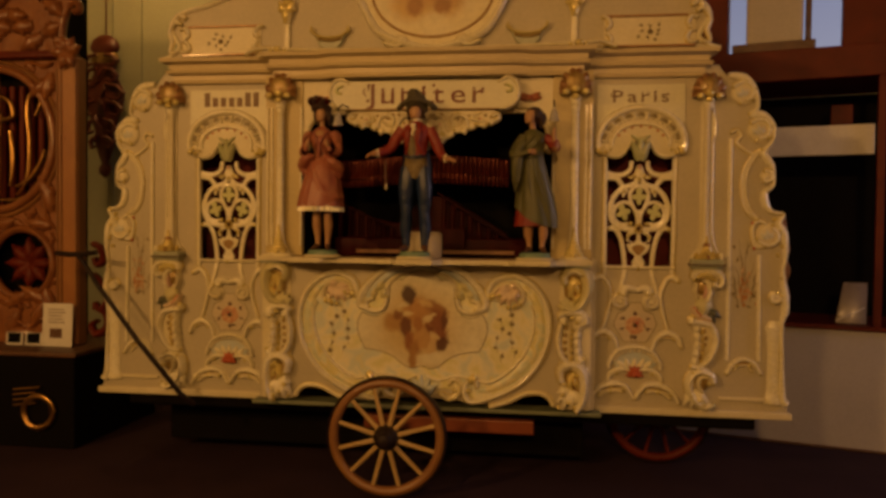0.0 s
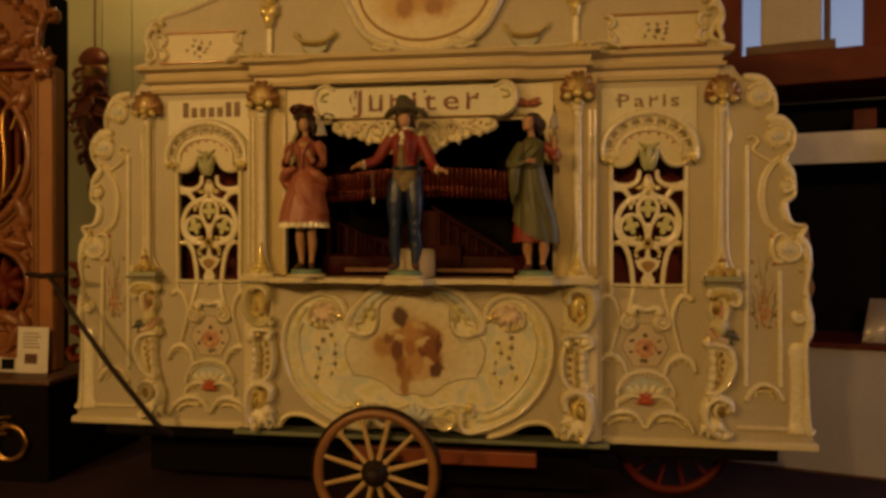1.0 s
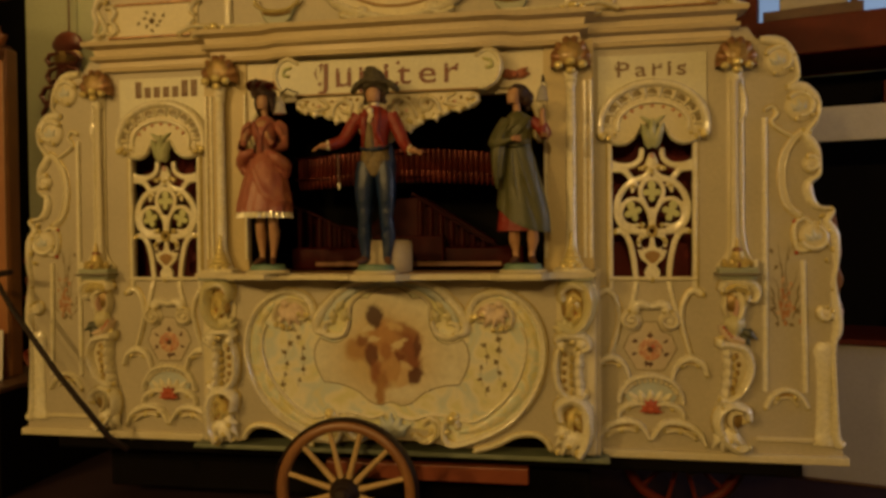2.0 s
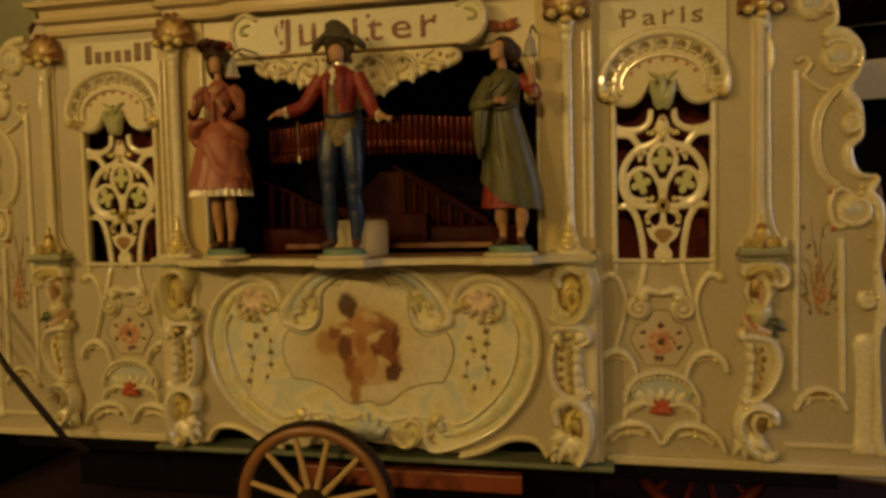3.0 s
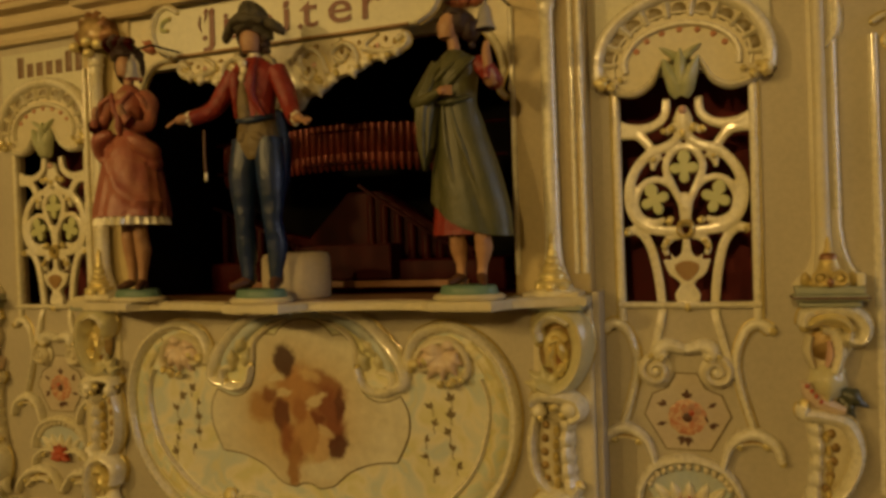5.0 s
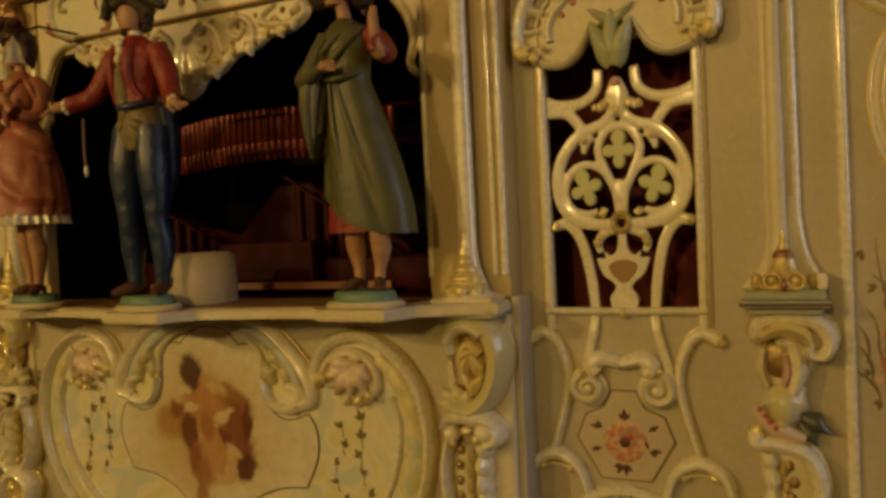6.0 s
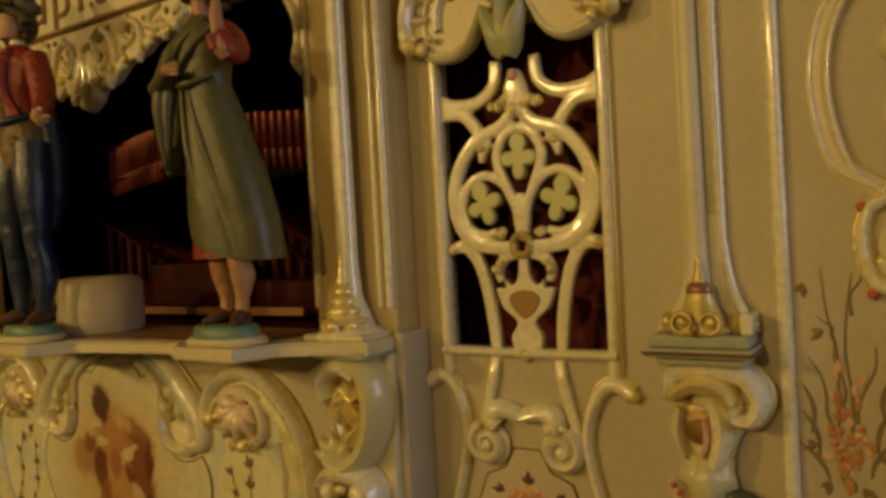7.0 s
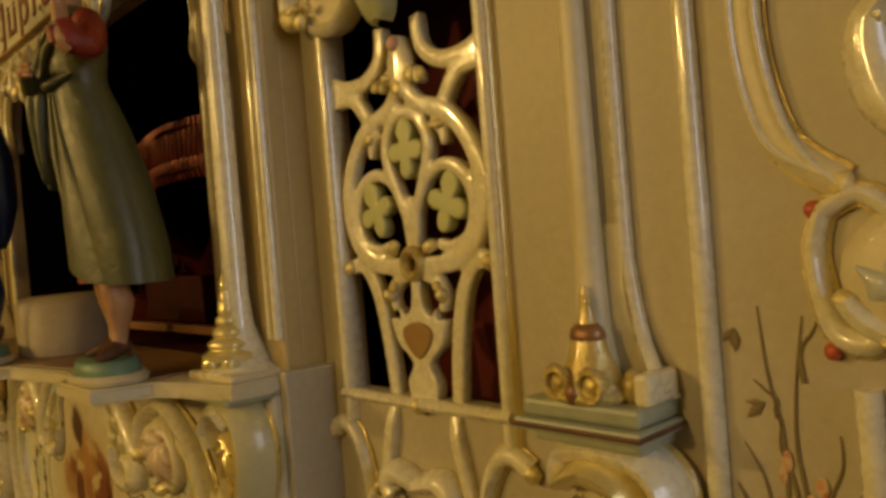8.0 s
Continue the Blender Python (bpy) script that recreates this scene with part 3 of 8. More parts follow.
def scallop(bm, u, z, r, d, tall=1.0, ribs=7, lift=0.03):
    """A fan-shaped carved shell that opens upwards."""
    rows = []
    for i in range(43):
        t = i / 42
        a = radians(-12 + 204 * t)
        rib = abs(math.cos(math.pi * ribs * t))
        row = []
        for j in range(7):
            k = j / 6
            rr = r * (0.12 + 0.88 * k) * (1 - 0.09 * (1 - rib) * k)
            row.append(bm.verts.new(W(u + rr * math.cos(a), d + lift * math.sin(math.pi * (0.15 + 0.72 * k)) + 0.012 * rib * k - 0.01 * k, z + tall * rr * math.sin(a))))
        row.append(bm.verts.new(W(u + r * 0.97 * math.cos(a), d - 0.03, z + tall * r * 0.97 * math.sin(a))))
        rows.append(row)
    for p, q in zip(rows, rows[1:]):
        for j in range(7):
            bm.faces.new((p[j], p[j + 1], q[j + 1], q[j]))
    bm.faces.new([p[0] for p in rows])


def leaf(bm, u, z, angle, length, width, d, lobes=3, lift=0.02, mat=0):
    """A carved acanthus leaf with a raised midrib and lobed rim."""
    a = radians(angle)
    ca, sa = math.cos(a), math.sin(a)
    rows = []
    for i in range(9):
        t = i / 8
        ww = width * (0.25 + 0.75 * math.sin(math.pi * min(1, t * 0.9 + 0.12))) * (1 + 0.22 * math.cos(2 * math.pi * lobes * t)) * (1 - 0.75 * t ** 4)
        row = []
        for j in range(5):
            q = (j - 2) / 2
            x, y = length * t, ww * q
            dd = d + lift * math.sin(math.pi * (0.15 + 0.8 * t)) * (1 - 0.75 * q * q) + lift * 0.5 * t * t
            row.append(bm.verts.new(W(u + x * ca - y * sa, dd, z + x * sa + y * ca)))
        rows.append(row)
    for r, q in zip(rows, rows[1:]):
        for j in range(4):
            bm.faces.new((r[j], r[j + 1], q[j + 1], q[j])).material_index = mat
    rim = rows[0] + [r[4] for r in rows[1:-1]] + rows[-1][::-1] + [r[0] for r in rows[-2:0:-1]]
    back = [bm.verts.new(v.co + Vector((0, 0.012, 0))) for v in rim]
    for i in range(len(rim)):
        j = (i + 1) % len(rim)
        bm.faces.new((rim[i], rim[j], back[j], back[i])).material_index = mat
    bm.faces.new(back).material_index = mat


def wing(s):
    """The side of the front: the outer wing, the grille bay and their carving. s is 1 or -1."""
    side = lambda pts: mirror(pts, s)
    edge = [(0.95, 2.47), (1.66, 2.47), (1.71, 2.405), (1.80, 2.39), (1.858, 2.315), (1.872, 2.225), (1.835, 2.185), (1.90, 2.182), (1.958, 2.115),
            (1.953, 2.035), (1.91, 1.972), (1.935, 1.925), (1.958, 1.885), (1.962, 1.79), (1.918, 1.75), (1.925, 1.68), (1.96, 1.64), (2.02, 1.628),
            (1.995, 1.575), (2.028, 1.515), (2.036, 1.395), (2.024, 1.31), (2.035, 1.20), (2.042, 1.09), (2.024, 1.01), (2.03, 0.79), (2.036, 0.60), (2.06, 0.56)]
    outline = edge[:2] + spl(edge[1:], 4) + [(2.075, 0.485), (0.95, 0.485)]
    hole = [(1.052, 1.325), (1.416, 1.325), (1.416, 1.99), (1.38, 2.0), (1.09, 2.0), (1.052, 1.99)]
    panel = part("side_panel", plate([side(outline), side(hole)], -0.035, 0.0, 0.006), FIELD, organ, "beige painted side panel with a scalloped carved edge")
    # raised rim along the scalloped edge
    rim = spl(edge[2:], 5)
    scroll("edge_moulding", side(rim), lambda t: 0.018 + 0.007 * math.sin(40 * t), 0.026, 0.000, panel, IVORY, tips=False, n=1)
    # lobes of the edge: curled scrolls
    for cx, cz, r, a, tu in ((1.795, 2.305, 0.062, 150, -0.62), (1.885, 2.095, 0.062, 140, -0.66), (1.925, 1.835, 0.034, 110, -0.7), (1.945, 1.51, 0.062, 200, 0.64), (1.99, 1.16, 0.03, 120, 0.7)):
        scroll("curled_scroll", side(curl(cx, cz, r * 1.04, a, tu, 22, 0.62)), taper(0.013, 0.014, 0.009), 0.020, 0.010, panel, IVORY, n=1)
        bm = bmesh.new()
        ball(bm, W(s * cx, 0.002, cz), r * 1.12, 0.024, r * 1.12, 16)
        part("edge_lobe", bm, CREAM, panel, "cream cushioned lobe of the edge")
        gilt(panel, [(s * (cx + 1.0 * r * math.cos(radians(k))), cz + 1.0 * r * math.sin(radians(k)), 0.022, 0.011) for k in (20, 75, 250, 320)])
        if r > 0.05:
            bm = bmesh.new()
            for aa, ll in ((100, 1.0), (140, 0.9), (60, 0.85)):
                leaf(bm, s * (cx - 0.005), cz - 0.4 * r, aa, ll * r, 0.28 * r, 0.014, 2, 0.016)
            pieces("lobe_leaf", bm, COOLTINT, panel, "carved leaf in the lobe, tinted blue for window light")
    gilt(panel, [(s * a, b, 0.014, r) for a, b, r in ((1.835, 2.185, 0.016), (1.955, 2.06, 0.013), (1.92, 1.98, 0.017), (1.955, 1.865, 0.014), (1.925, 1.755, 0.017),
                 (2.01, 1.632, 0.018), (1.975, 1.60, 0.014), (2.02, 1.45, 0.014), (1.995, 1.40, 0.013), (2.02, 1.27, 0.012), (2.055, 0.575, 0.014), (1.99, 0.572, 0.012))])
    # long curved moulding inside the wing and the strips that frame its painted field
    scroll("curved_moulding", side([(1.90, 1.985), (1.861, 1.956), (1.816, 1.883), (1.802, 1.776), (1.827, 1.655), (1.885, 1.60)]), 0.017, 0.011, 0.004, panel, CREAM)
    for off in (-0.013, 0.013):
        scroll("moulding_ridge", side([(1.90 + off, 1.985), (1.861 + off, 1.956), (1.816 + off, 1.883), (1.802 + off, 1.776), (1.827 + off, 1.655), (1.885 + 0.6 * off, 1.60 - 0.6 * off)]), 0.005, 0.008, 0.010, panel, IVORY, tips=False)
    scroll("curved_moulding", side([(1.731, 2.085), (1.765, 2.10), (1.785, 2.067), (1.762, 2.03), (1.801, 1.991), (1.861, 1.956)]), 0.009, 0.012, 0.004, panel, IVORY)
    scroll("strip_moulding", side([(1.731, 2.05), (1.733, 1.4), (1.733, 0.80)]), 0.013, 0.015, 0.004, panel, IVORY, tips=False)
    scroll("strip_moulding", side([(1.895, 1.40), (1.90, 1.10), (1.905, 0.80)]), 0.013, 0.015, 0.004, panel, IVORY, tips=False)
    hollow_arch("arched_moulding", side([(1.735, 0.725), (1.762, 0.78), (1.82, 0.808), (1.88, 0.785), (1.915, 0.73)]), 0.013, 0.022, 0.003, 0.4, panel, 2)
    scroll("arched_moulding", side([(1.775, 0.745), (1.80, 0.77), (1.84, 0.772), (1.87, 0.74)]), 0.008, 0.01, 0.004, panel, CREAM)
    # turned foot of the outer edge
    bm = bmesh.new()
    lathe(bm, W(s * 1.985, 0.002, 0.56), [(0.048, 0), (0.052, 0.02), (0.042, 0.035), (0.036, 0.09), (0.032, 0.28), (0.040, 0.40), (0.048, 0.425), (0.040, 0.45), (0.026, 0.47)], 14, 1.0, 0.45)
    part("half_column", bm, IVORY, panel, "ivory half-round edge column")
    scroll("curled_scroll", side([(1.865, 1.575), (1.855, 1.53), (1.87, 1.46), (1.90, 1.445), (1.925, 1.47), (1.91, 1.50)]), taper(0.009, 0.014, 0.008), 0.016, 0.005, panel, IVORY)
    scroll("curled_scroll", side([(1.865, 1.575), (1.90, 1.59), (1.93, 1.565), (1.91, 1.545)]), 0.01, 0.014, 0.005, panel, IVORY)
    bm = bmesh.new()
    for u, z in ((1.857, 1.578), (1.867, 1.436)):
        ball(bm, W(s * u, 0.008, z), 0.0095, seg=8)
    pieces("berry", bm, RED, panel, "red painted berries")
    # painted spray on the outer field
    bm = bmesh.new()
    rnd = random.Random(41 + s)
    for i in range(9):
        ball(bm, W(s * (1.82 + rnd.uniform(-0.032, 0.032)), 0.0025, 1.175 + rnd.uniform(-0.03, 0.05)), rnd.uniform(0.006, 0.011), 0.0006, rnd.uniform(0.006, 0.010), 8)
    for i in range(6):
        ball(bm, W(s * (1.825 + rnd.uniform(-0.03, 0.03)), 0.0025, 1.285 + rnd.uniform(-0.035, 0.035)), rnd.uniform(0.004, 0.007), 0.0006, rnd.uniform(0.008, 0.014), 8)
    pieces("painted_petal", bm, PETAL, panel, "faint rose petals")
    bm = bmesh.new()
    for i in range(18):
        k = rnd.random()
        ball(bm, W(s * (1.822 + rnd.gauss(0, 0.018)), 0.0027, 1.115 + 0.15 * k), rnd.uniform(0.004, 0.008), 0.0006, rnd.uniform(0.007, 0.014), 8)
    pieces("painted_petal", bm, SIENNA, panel, "russet painted petals")
    bm = bmesh.new()
    for du, z, a in ((-0.045, 1.16, 110), (0.045, 1.17, 70), (-0.03, 1.12, 130), (0.032, 1.13, 55), (0.0, 1.10, 90), (-0.055, 1.20, 100), (0.058, 1.22, 80)):
        x, q = s * (1.82 + du), radians(a if s > 0 else 180 - a)
        sweep(bm, spl([(x + 0.075 * t * math.cos(q) + 0.012 * math.sin(3 * t) * (1 if du < 0 else -1), z + 0.085 * t * math.sin(q)) for t in (0, 0.35, 0.7, 1)], 3), taper(0.001, 0.0042, 0.0006), 0.0004, 0.0022, 6)
    pieces("painted_leaf", bm, OLIVE, panel, "long olive painted leaves")
    bm = bmesh.new()
    for i in range(9):
        ball(bm, W(s * (1.82 + rnd.uniform(-0.026, 0.026)), 0.0034, 1.175 + rnd.uniform(-0.02, 0.04)), 0.006, 0.001, 0.006, 8)
    ball(bm, W(s * 1.856, 0.0025, 1.475), 0.008, 0.0012, 0.010, 8)
    pieces("painted_bud", bm, SIENNA, panel, "painted red buds")
    bm = bmesh.new()
    for du, z0, top in ((-0.050, 1.20, 1.33), (-0.026, 1.20, 1.48), (0.010, 1.20, 1.47), (0.048, 1.22, 1.35), (-0.012, 1.24, 1.36), (0.028, 1.40, 1.475), (-0.034, 1.36, 1.40)):
        pts = [(s * (1.82 + du * (0.3 + 0.7 * k) + 0.006 * math.sin(7 * k + 60 * du)), z0 + (top - z0) * k) for k in (0, 0.25, 0.5, 0.75, 1)]
        sweep(bm, spl(pts, 4), taper(0.0030, 0.0020, 0.0007), 0.0004, 0.002, 6)
    for du, z, a in ((-0.058, 1.455, 250), (0.0, 1.13, 270), (0.02, 1.115, 300), (-0.03, 1.12, 240), (-0.045, 1.18, 180), (0.045, 1.165, 0), (-0.03, 1.375, 200)):
        leafy(bm, s * (1.82 + du), z, a, 0.026, 0.002, 2)
    pieces("painted_stalk", bm, OLIVE, panel, "thin painted grass stalks")
    back = spl([(1.9, 1.66), (2.03, 1.64), (2.065, 1.56), (2.05, 1.50), (2.085, 1.44), (2.07, 1.38), (2.09, 1.31), (2.07, 1.24), (2.08, 1.18), (1.95, 1.16)], 5)
    part("edge_backing", plate([side(back + [(1.85, 1.16), (1.85, 1.66)])], -0.10, -0.07, 0.004), OAK, panel, "brown scalloped board behind the carved edge")
    bm = bmesh.new()
    ball(bm, W(s * 2.045, -0.02, 1.165), 0.028, 0.03, 0.035, 12)
    part("edge_knob", bm, PINK, panel, "pinkish knob at the edge")
    # foot ledge
    bm = bmesh.new()
    fbox(bm, s * 1.00, s * 2.085, -0.03, 0.03, 0.475, 0.512, 0.006)
    fbox(bm, s * 1.69, s * 1.955, -0.01, 0.016, 0.57, 0.59, 0.006)
    part("foot_ledge", bm, CREAM, organ, "cream foot ledge of the side bay", smooth=False)
    return panel


def grille(s, panel):
    """The pierced tracery before the dark opening of a side bay."""
    u0 = 1.234
    side = lambda pts: [(s * (u0 + p[0]), p[1]) for p in pts]
    both = lambda pts: (side(pts), side([(-p[0], p[1]) for p in pts]))
    bm = bmesh.new()
    # rails
    for q in (-1, 1):
        sweep(bm, side([(q * 0.190, 1.27), (q * 0.192, 1.6), (q * 0.193, 2.0)]), 0.0125, 0.022, -0.004, 10, sq=0.7)
    sweep(bm, side([(-0.2, 1.318), (0, 1.316), (0.2, 1.318)]), 0.011, 0.018, 0.005, 8)
    frame_rail = part("grille_frame", bm, IVORY, organ, "ivory frame of the pierced grille")
    bm = bmesh.new()
    for q in (-1, 1):
        sweep(bm, side([(q * 0.2045, 1.27), (q * 0.2065, 1.6), (q * 0.2075, 2.0)]), 0.0045, 0.012, 0.0, 8)
    pieces("gilt_line", bm, GOLD, frame_rail, "gilded line along the frame")
    bm = bmesh.new()
    ring = [(0.0, 1.835), (0.035, 1.795), (0.10, 1.768), (0.146, 1.712), (0.162, 1.645), (0.145, 1.58), (0.095, 1.543), (0.02, 1.537)]
    loop = [(0.006, 1.56), (0.016, 1.63), (0.045, 1.676), (0.085, 1.692), (0.122, 1.675), (0.142, 1.63), (0.128, 1.583), (0.09, 1.566), (0.058, 1.572)]
    flare = [(0.175, 1.538), (0.137, 1.54), (0.105, 1.497), (0.086, 1.42), (0.077, 1.342), (0.076, 1.285), (0.10, 1.185), (0.112, 1.14)]
    cup = [(0.045, 1.93), (0.052, 1.88), (0.092, 1.85), (0.15, 1.848), (0.188, 1.862)]
    cross = [(0.188, 1.838), (0.13, 1.828), (0.092, 1.785)]
    drop = lambda t: -0.012 if t < 0.62 else -0.012 + 0.018 * min(1, (t - 0.62) / 0.12)
    for pts, w, d in ((ring, taper(0.014, 0.0160, 0.015), -0.009), (loop, taper(0.009, 0.0118, 0.009), -0.011), (flare, taper(0.014, 0.0142, 0.010), drop),
                      (cup, taper(0.012, 0.0145, 0.018), -0.011), (cross, taper(0.021, 0.0155, 0.014), -0.011)):
        for p in both(pts):
            sweep(bm, spl(p, 7), w, 0.012, d, 12, sq=0.45)
    sweep(bm, spl(side([(0.0, 1.60), (-0.032, 1.665), (-0.052, 1.725), (-0.034, 1.77), (0, 1.785), (0.034, 1.77), (0.052, 1.725), (0.032, 1.665), (0.0, 1.60)]), 6), 0.0115, 0.012, -0.010, 12, sq=0.45)
    for q in (-1, 1):
        sweep(bm, spl(side([(q * 0.018, 1.525), (q * 0.045, 1.515), (q * 0.062, 1.49), (q * 0.055, 1.465)]), 5), taper(0.014, 0.012, 0.008), 0.012, -0.011, 12, sq=0.6)
        sweep(bm, spl(side([(q * 0.012, 1.85), (q * 0.035, 1.84), (q * 0.05, 1.825)]), 5), taper(0.014, 0.012, 0.007), 0.013, -0.008, 12, sq=0.6)
    sweep(bm, spl(side([(0, 1.905), (0, 1.88), (0, 1.85), (0, 1.81)]), 4), taper(0.012, 0.030, 0.020), 0.016, -0.008, 12, sq=0.8)
    for q in (-1, 1):
        sweep(bm, spl(side([(q * 0.068, 1.765), (q * 0.085, 1.745), (q * 0.09, 1.72)]), 5), taper(0.012, 0.012, 0.006), 0.012, -0.011, 12, sq=0.6)
    # stem and vase
    sweep(bm, side([(0, 1.65), (0, 1.60), (0, 1.55)]), taper(0.008, 0.015, 0.02), 0.012, -0.011, 12, sq=0.6)
    vase = [(-0.010, 1.52), (-0.014, 1.475), (-0.030, 1.458), (-0.046, 1.470), (-0.044, 1.452), (-0.066, 1.452), (-0.060, 1.430), (-0.050, 1.408), (-0.020, 1.380), (-0.036, 1.350), (-0.030, 1.318)]
    cut = side(spl(vase, 3) + [(-p[0], p[1]) for p in reversed(spl(vase, 3))])
    tracery = part("tracery", bm, IVORY, organ, "pierced ivory tracery with gilded tips")
    fuse = tracery.modifiers.new("fuse", "REMESH")
    fuse.mode, fuse.voxel_size, fuse.use_smooth_shade = "VOXEL", 0.0038, True
    part("vase_piece", plate([cut], -0.022, 0.002, 0.004), IVORY, tracery)
    spade = side(spl([(0, 1.448), (0.032, 1.437), (0.03, 1.415), (0, 1.388), (-0.03, 1.415), (-0.032, 1.437)], 4, True))
    part("spade_inlay", plate([spade], 0.0, 0.006, 0.002), OCHRE, tracery, "ochre painted spade")
    # boss with its hole
    bm = bmesh.new()
    sweep(bm, arc(s * u0, 1.541, 0.020, 0.022, 0, 340, 16)[:-1], 0.010, 0.016, -0.004, 8, True)
    part("boss", bm, BELLGOLD, tracery, "gilded ring boss")
    # trefoil leaves inside the loops
    for cu, cz, turn in ((0, 1.722, 90), (0.086, 1.63, 70), (-0.086, 1.63, 110)):
        lobe = []
        for i in range(60):
            q = 2 * math.pi * i / 60
            r = 0.017 + 0.025 * abs(math.cos(2.0 * (q - radians(turn)))) ** 0.9 + (0.008 if abs(math.sin(0.5 * (q - radians(turn)))) < 0.35 else 0)
            lobe.append((s * (u0 + cu + r * math.cos(q)), cz + r * 1.08 * math.sin(q)))
        part("trefoil_leaf", plate([lobe], -0.022, 0.002, 0.005), LIME, tracery, "yellow-green painted trefoil leaf")
    spots = []
    for q in (-1, 1):
        for a, b, r in ((0.045, 1.568, 0.015), (0.168, 1.538, 0.014), (0.062, 1.49, 0.014), (0.052, 1.505, 0.011), (0.055, 1.835, 0.013), (0.03, 1.84, 0.015), (0.085, 1.752, 0.011), (0.145, 1.318, 0.010)):
            spots.append((s * (u0 + q * a), b, 0.004, r * 0.9))
    spots += [(s * u0, 1.312, 0.016, 0.014), (s * u0, 1.825, 0.004, 0.015)]
    gilt(tracery, spots)
    bm = bmesh.new()
    ball(bm, W(s * u0, 0.006, 1.893), 0.013, 0.011, 0.014, 8)
    part("bead", bm, PINK, tracery, "pink painted bead")
    # hood: a shell arch over the opening
    outer = arc(0, 2.03, 0.247, 0.205, 0, 180, 24)
    inner = [(-0.20, 1.985)] + spl([(-0.19, 1.968), (-0.13, 1.955), (-0.085, 1.975), (-0.05, 2.02), (0, 2.04), (0.05, 2.02), (0.085, 1.975), (0.13, 1.955), (0.19, 1.968)], 4) + [(0.20, 1.985)]
    body = side(outer + [(-0.25, 1.99)] + inner + [(0.25, 1.99)])
    hood = part("hood", plate([body], -0.005, 0.030, 0.006), CREAM, organ, "cream shell hood over the grille")
    for rx, rz, w, h, d in ((0.240, 0.197, 0.022, 0.036, 0.022), (0.160, 0.108, 0.011, 0.022, 0.024), (0.192, 0.142, 0.005, 0.012, 0.027)):
        bm = sweep(bmesh.new(), side(arc(0, 2.03, rx, rz, -12, 192, 30)), w, h, d, 10)
        part("hood_moulding", bm, IVORY, hood)
    bm = bmesh.new()
    for i in range(9):
        q = radians(12 + i * 19.5)
        ball(bm, W(s * (u0 + 0.203 * math.cos(q)), 0.028, 2.03 + 0.153 * math.sin(q)), 0.023, 0.007, 0.021, 10)
    pieces("hood_cup", bm, CUP, hood, "brown-olive cups of the hood")
    bm = bmesh.new()
    for i in range(10):
        q = radians(2 + i * 19.5)
        sweep(bm, side([(0.182 * math.cos(q), 2.03 + 0.130 * math.sin(q)), (0.222 * math.cos(q), 2.03 + 0.176 * math.sin(q))]), taper(0.009, 0.012, 0.013), 0.024, 0.022, 8)
    pieces("hood_rib", bm, IVORY, hood, "ivory ribs between the cups")
    bm = bmesh.new()
    for i in range(7):
        q = radians(27 + i * 21)
        ball(bm, W(s * (u0 + 0.138 * math.cos(q)), 0.03, 2.03 + 0.092 * math.sin(q)), 0.010, 0.007, 0.009, 6)
    pieces("hood_dot", bm, ROSY, hood, "rose painted dots")
    for q in (-1, 1):
        lobe = side([(q * a, b) for a, b in ((0.215, 1.985), (0.19, 1.962), (0.135, 1.950), (0.09, 1.972), (0.066, 2.010), (0.05, 2.04))])
        part("hood_lip", sweep(bmesh.new(), spl(lobe, 5), taper(0.012, 0.013, 0.006), 0.026, 0.014, 9), IVORY, hood)
    gilt(hood, [(s * (u0 + q * a), b, 0.050, r) for q in (-1, 1) for a, b, r in ((0.230, 1.985, 0.023), (0.195, 1.972, 0.015), (0.212, 1.998, 0.012), (0.170, 1.99, 0.010))])
    bm = bmesh.new()
    for a, l in ((90, 0.135), (66, 0.12), (114, 0.12)):
        leaf(bm, s * u0, 1.93, a, l, 0.030, 0.026, 1, 0.032)
    for a in (35, 145):
        leaf(bm, s * u0, 2.035, a, 0.070, 0.014, 0.030, 1, 0.016)
    pieces("crest_leaf", bm, CRESTGREEN, hood, "yellow-green carved crest leaf")


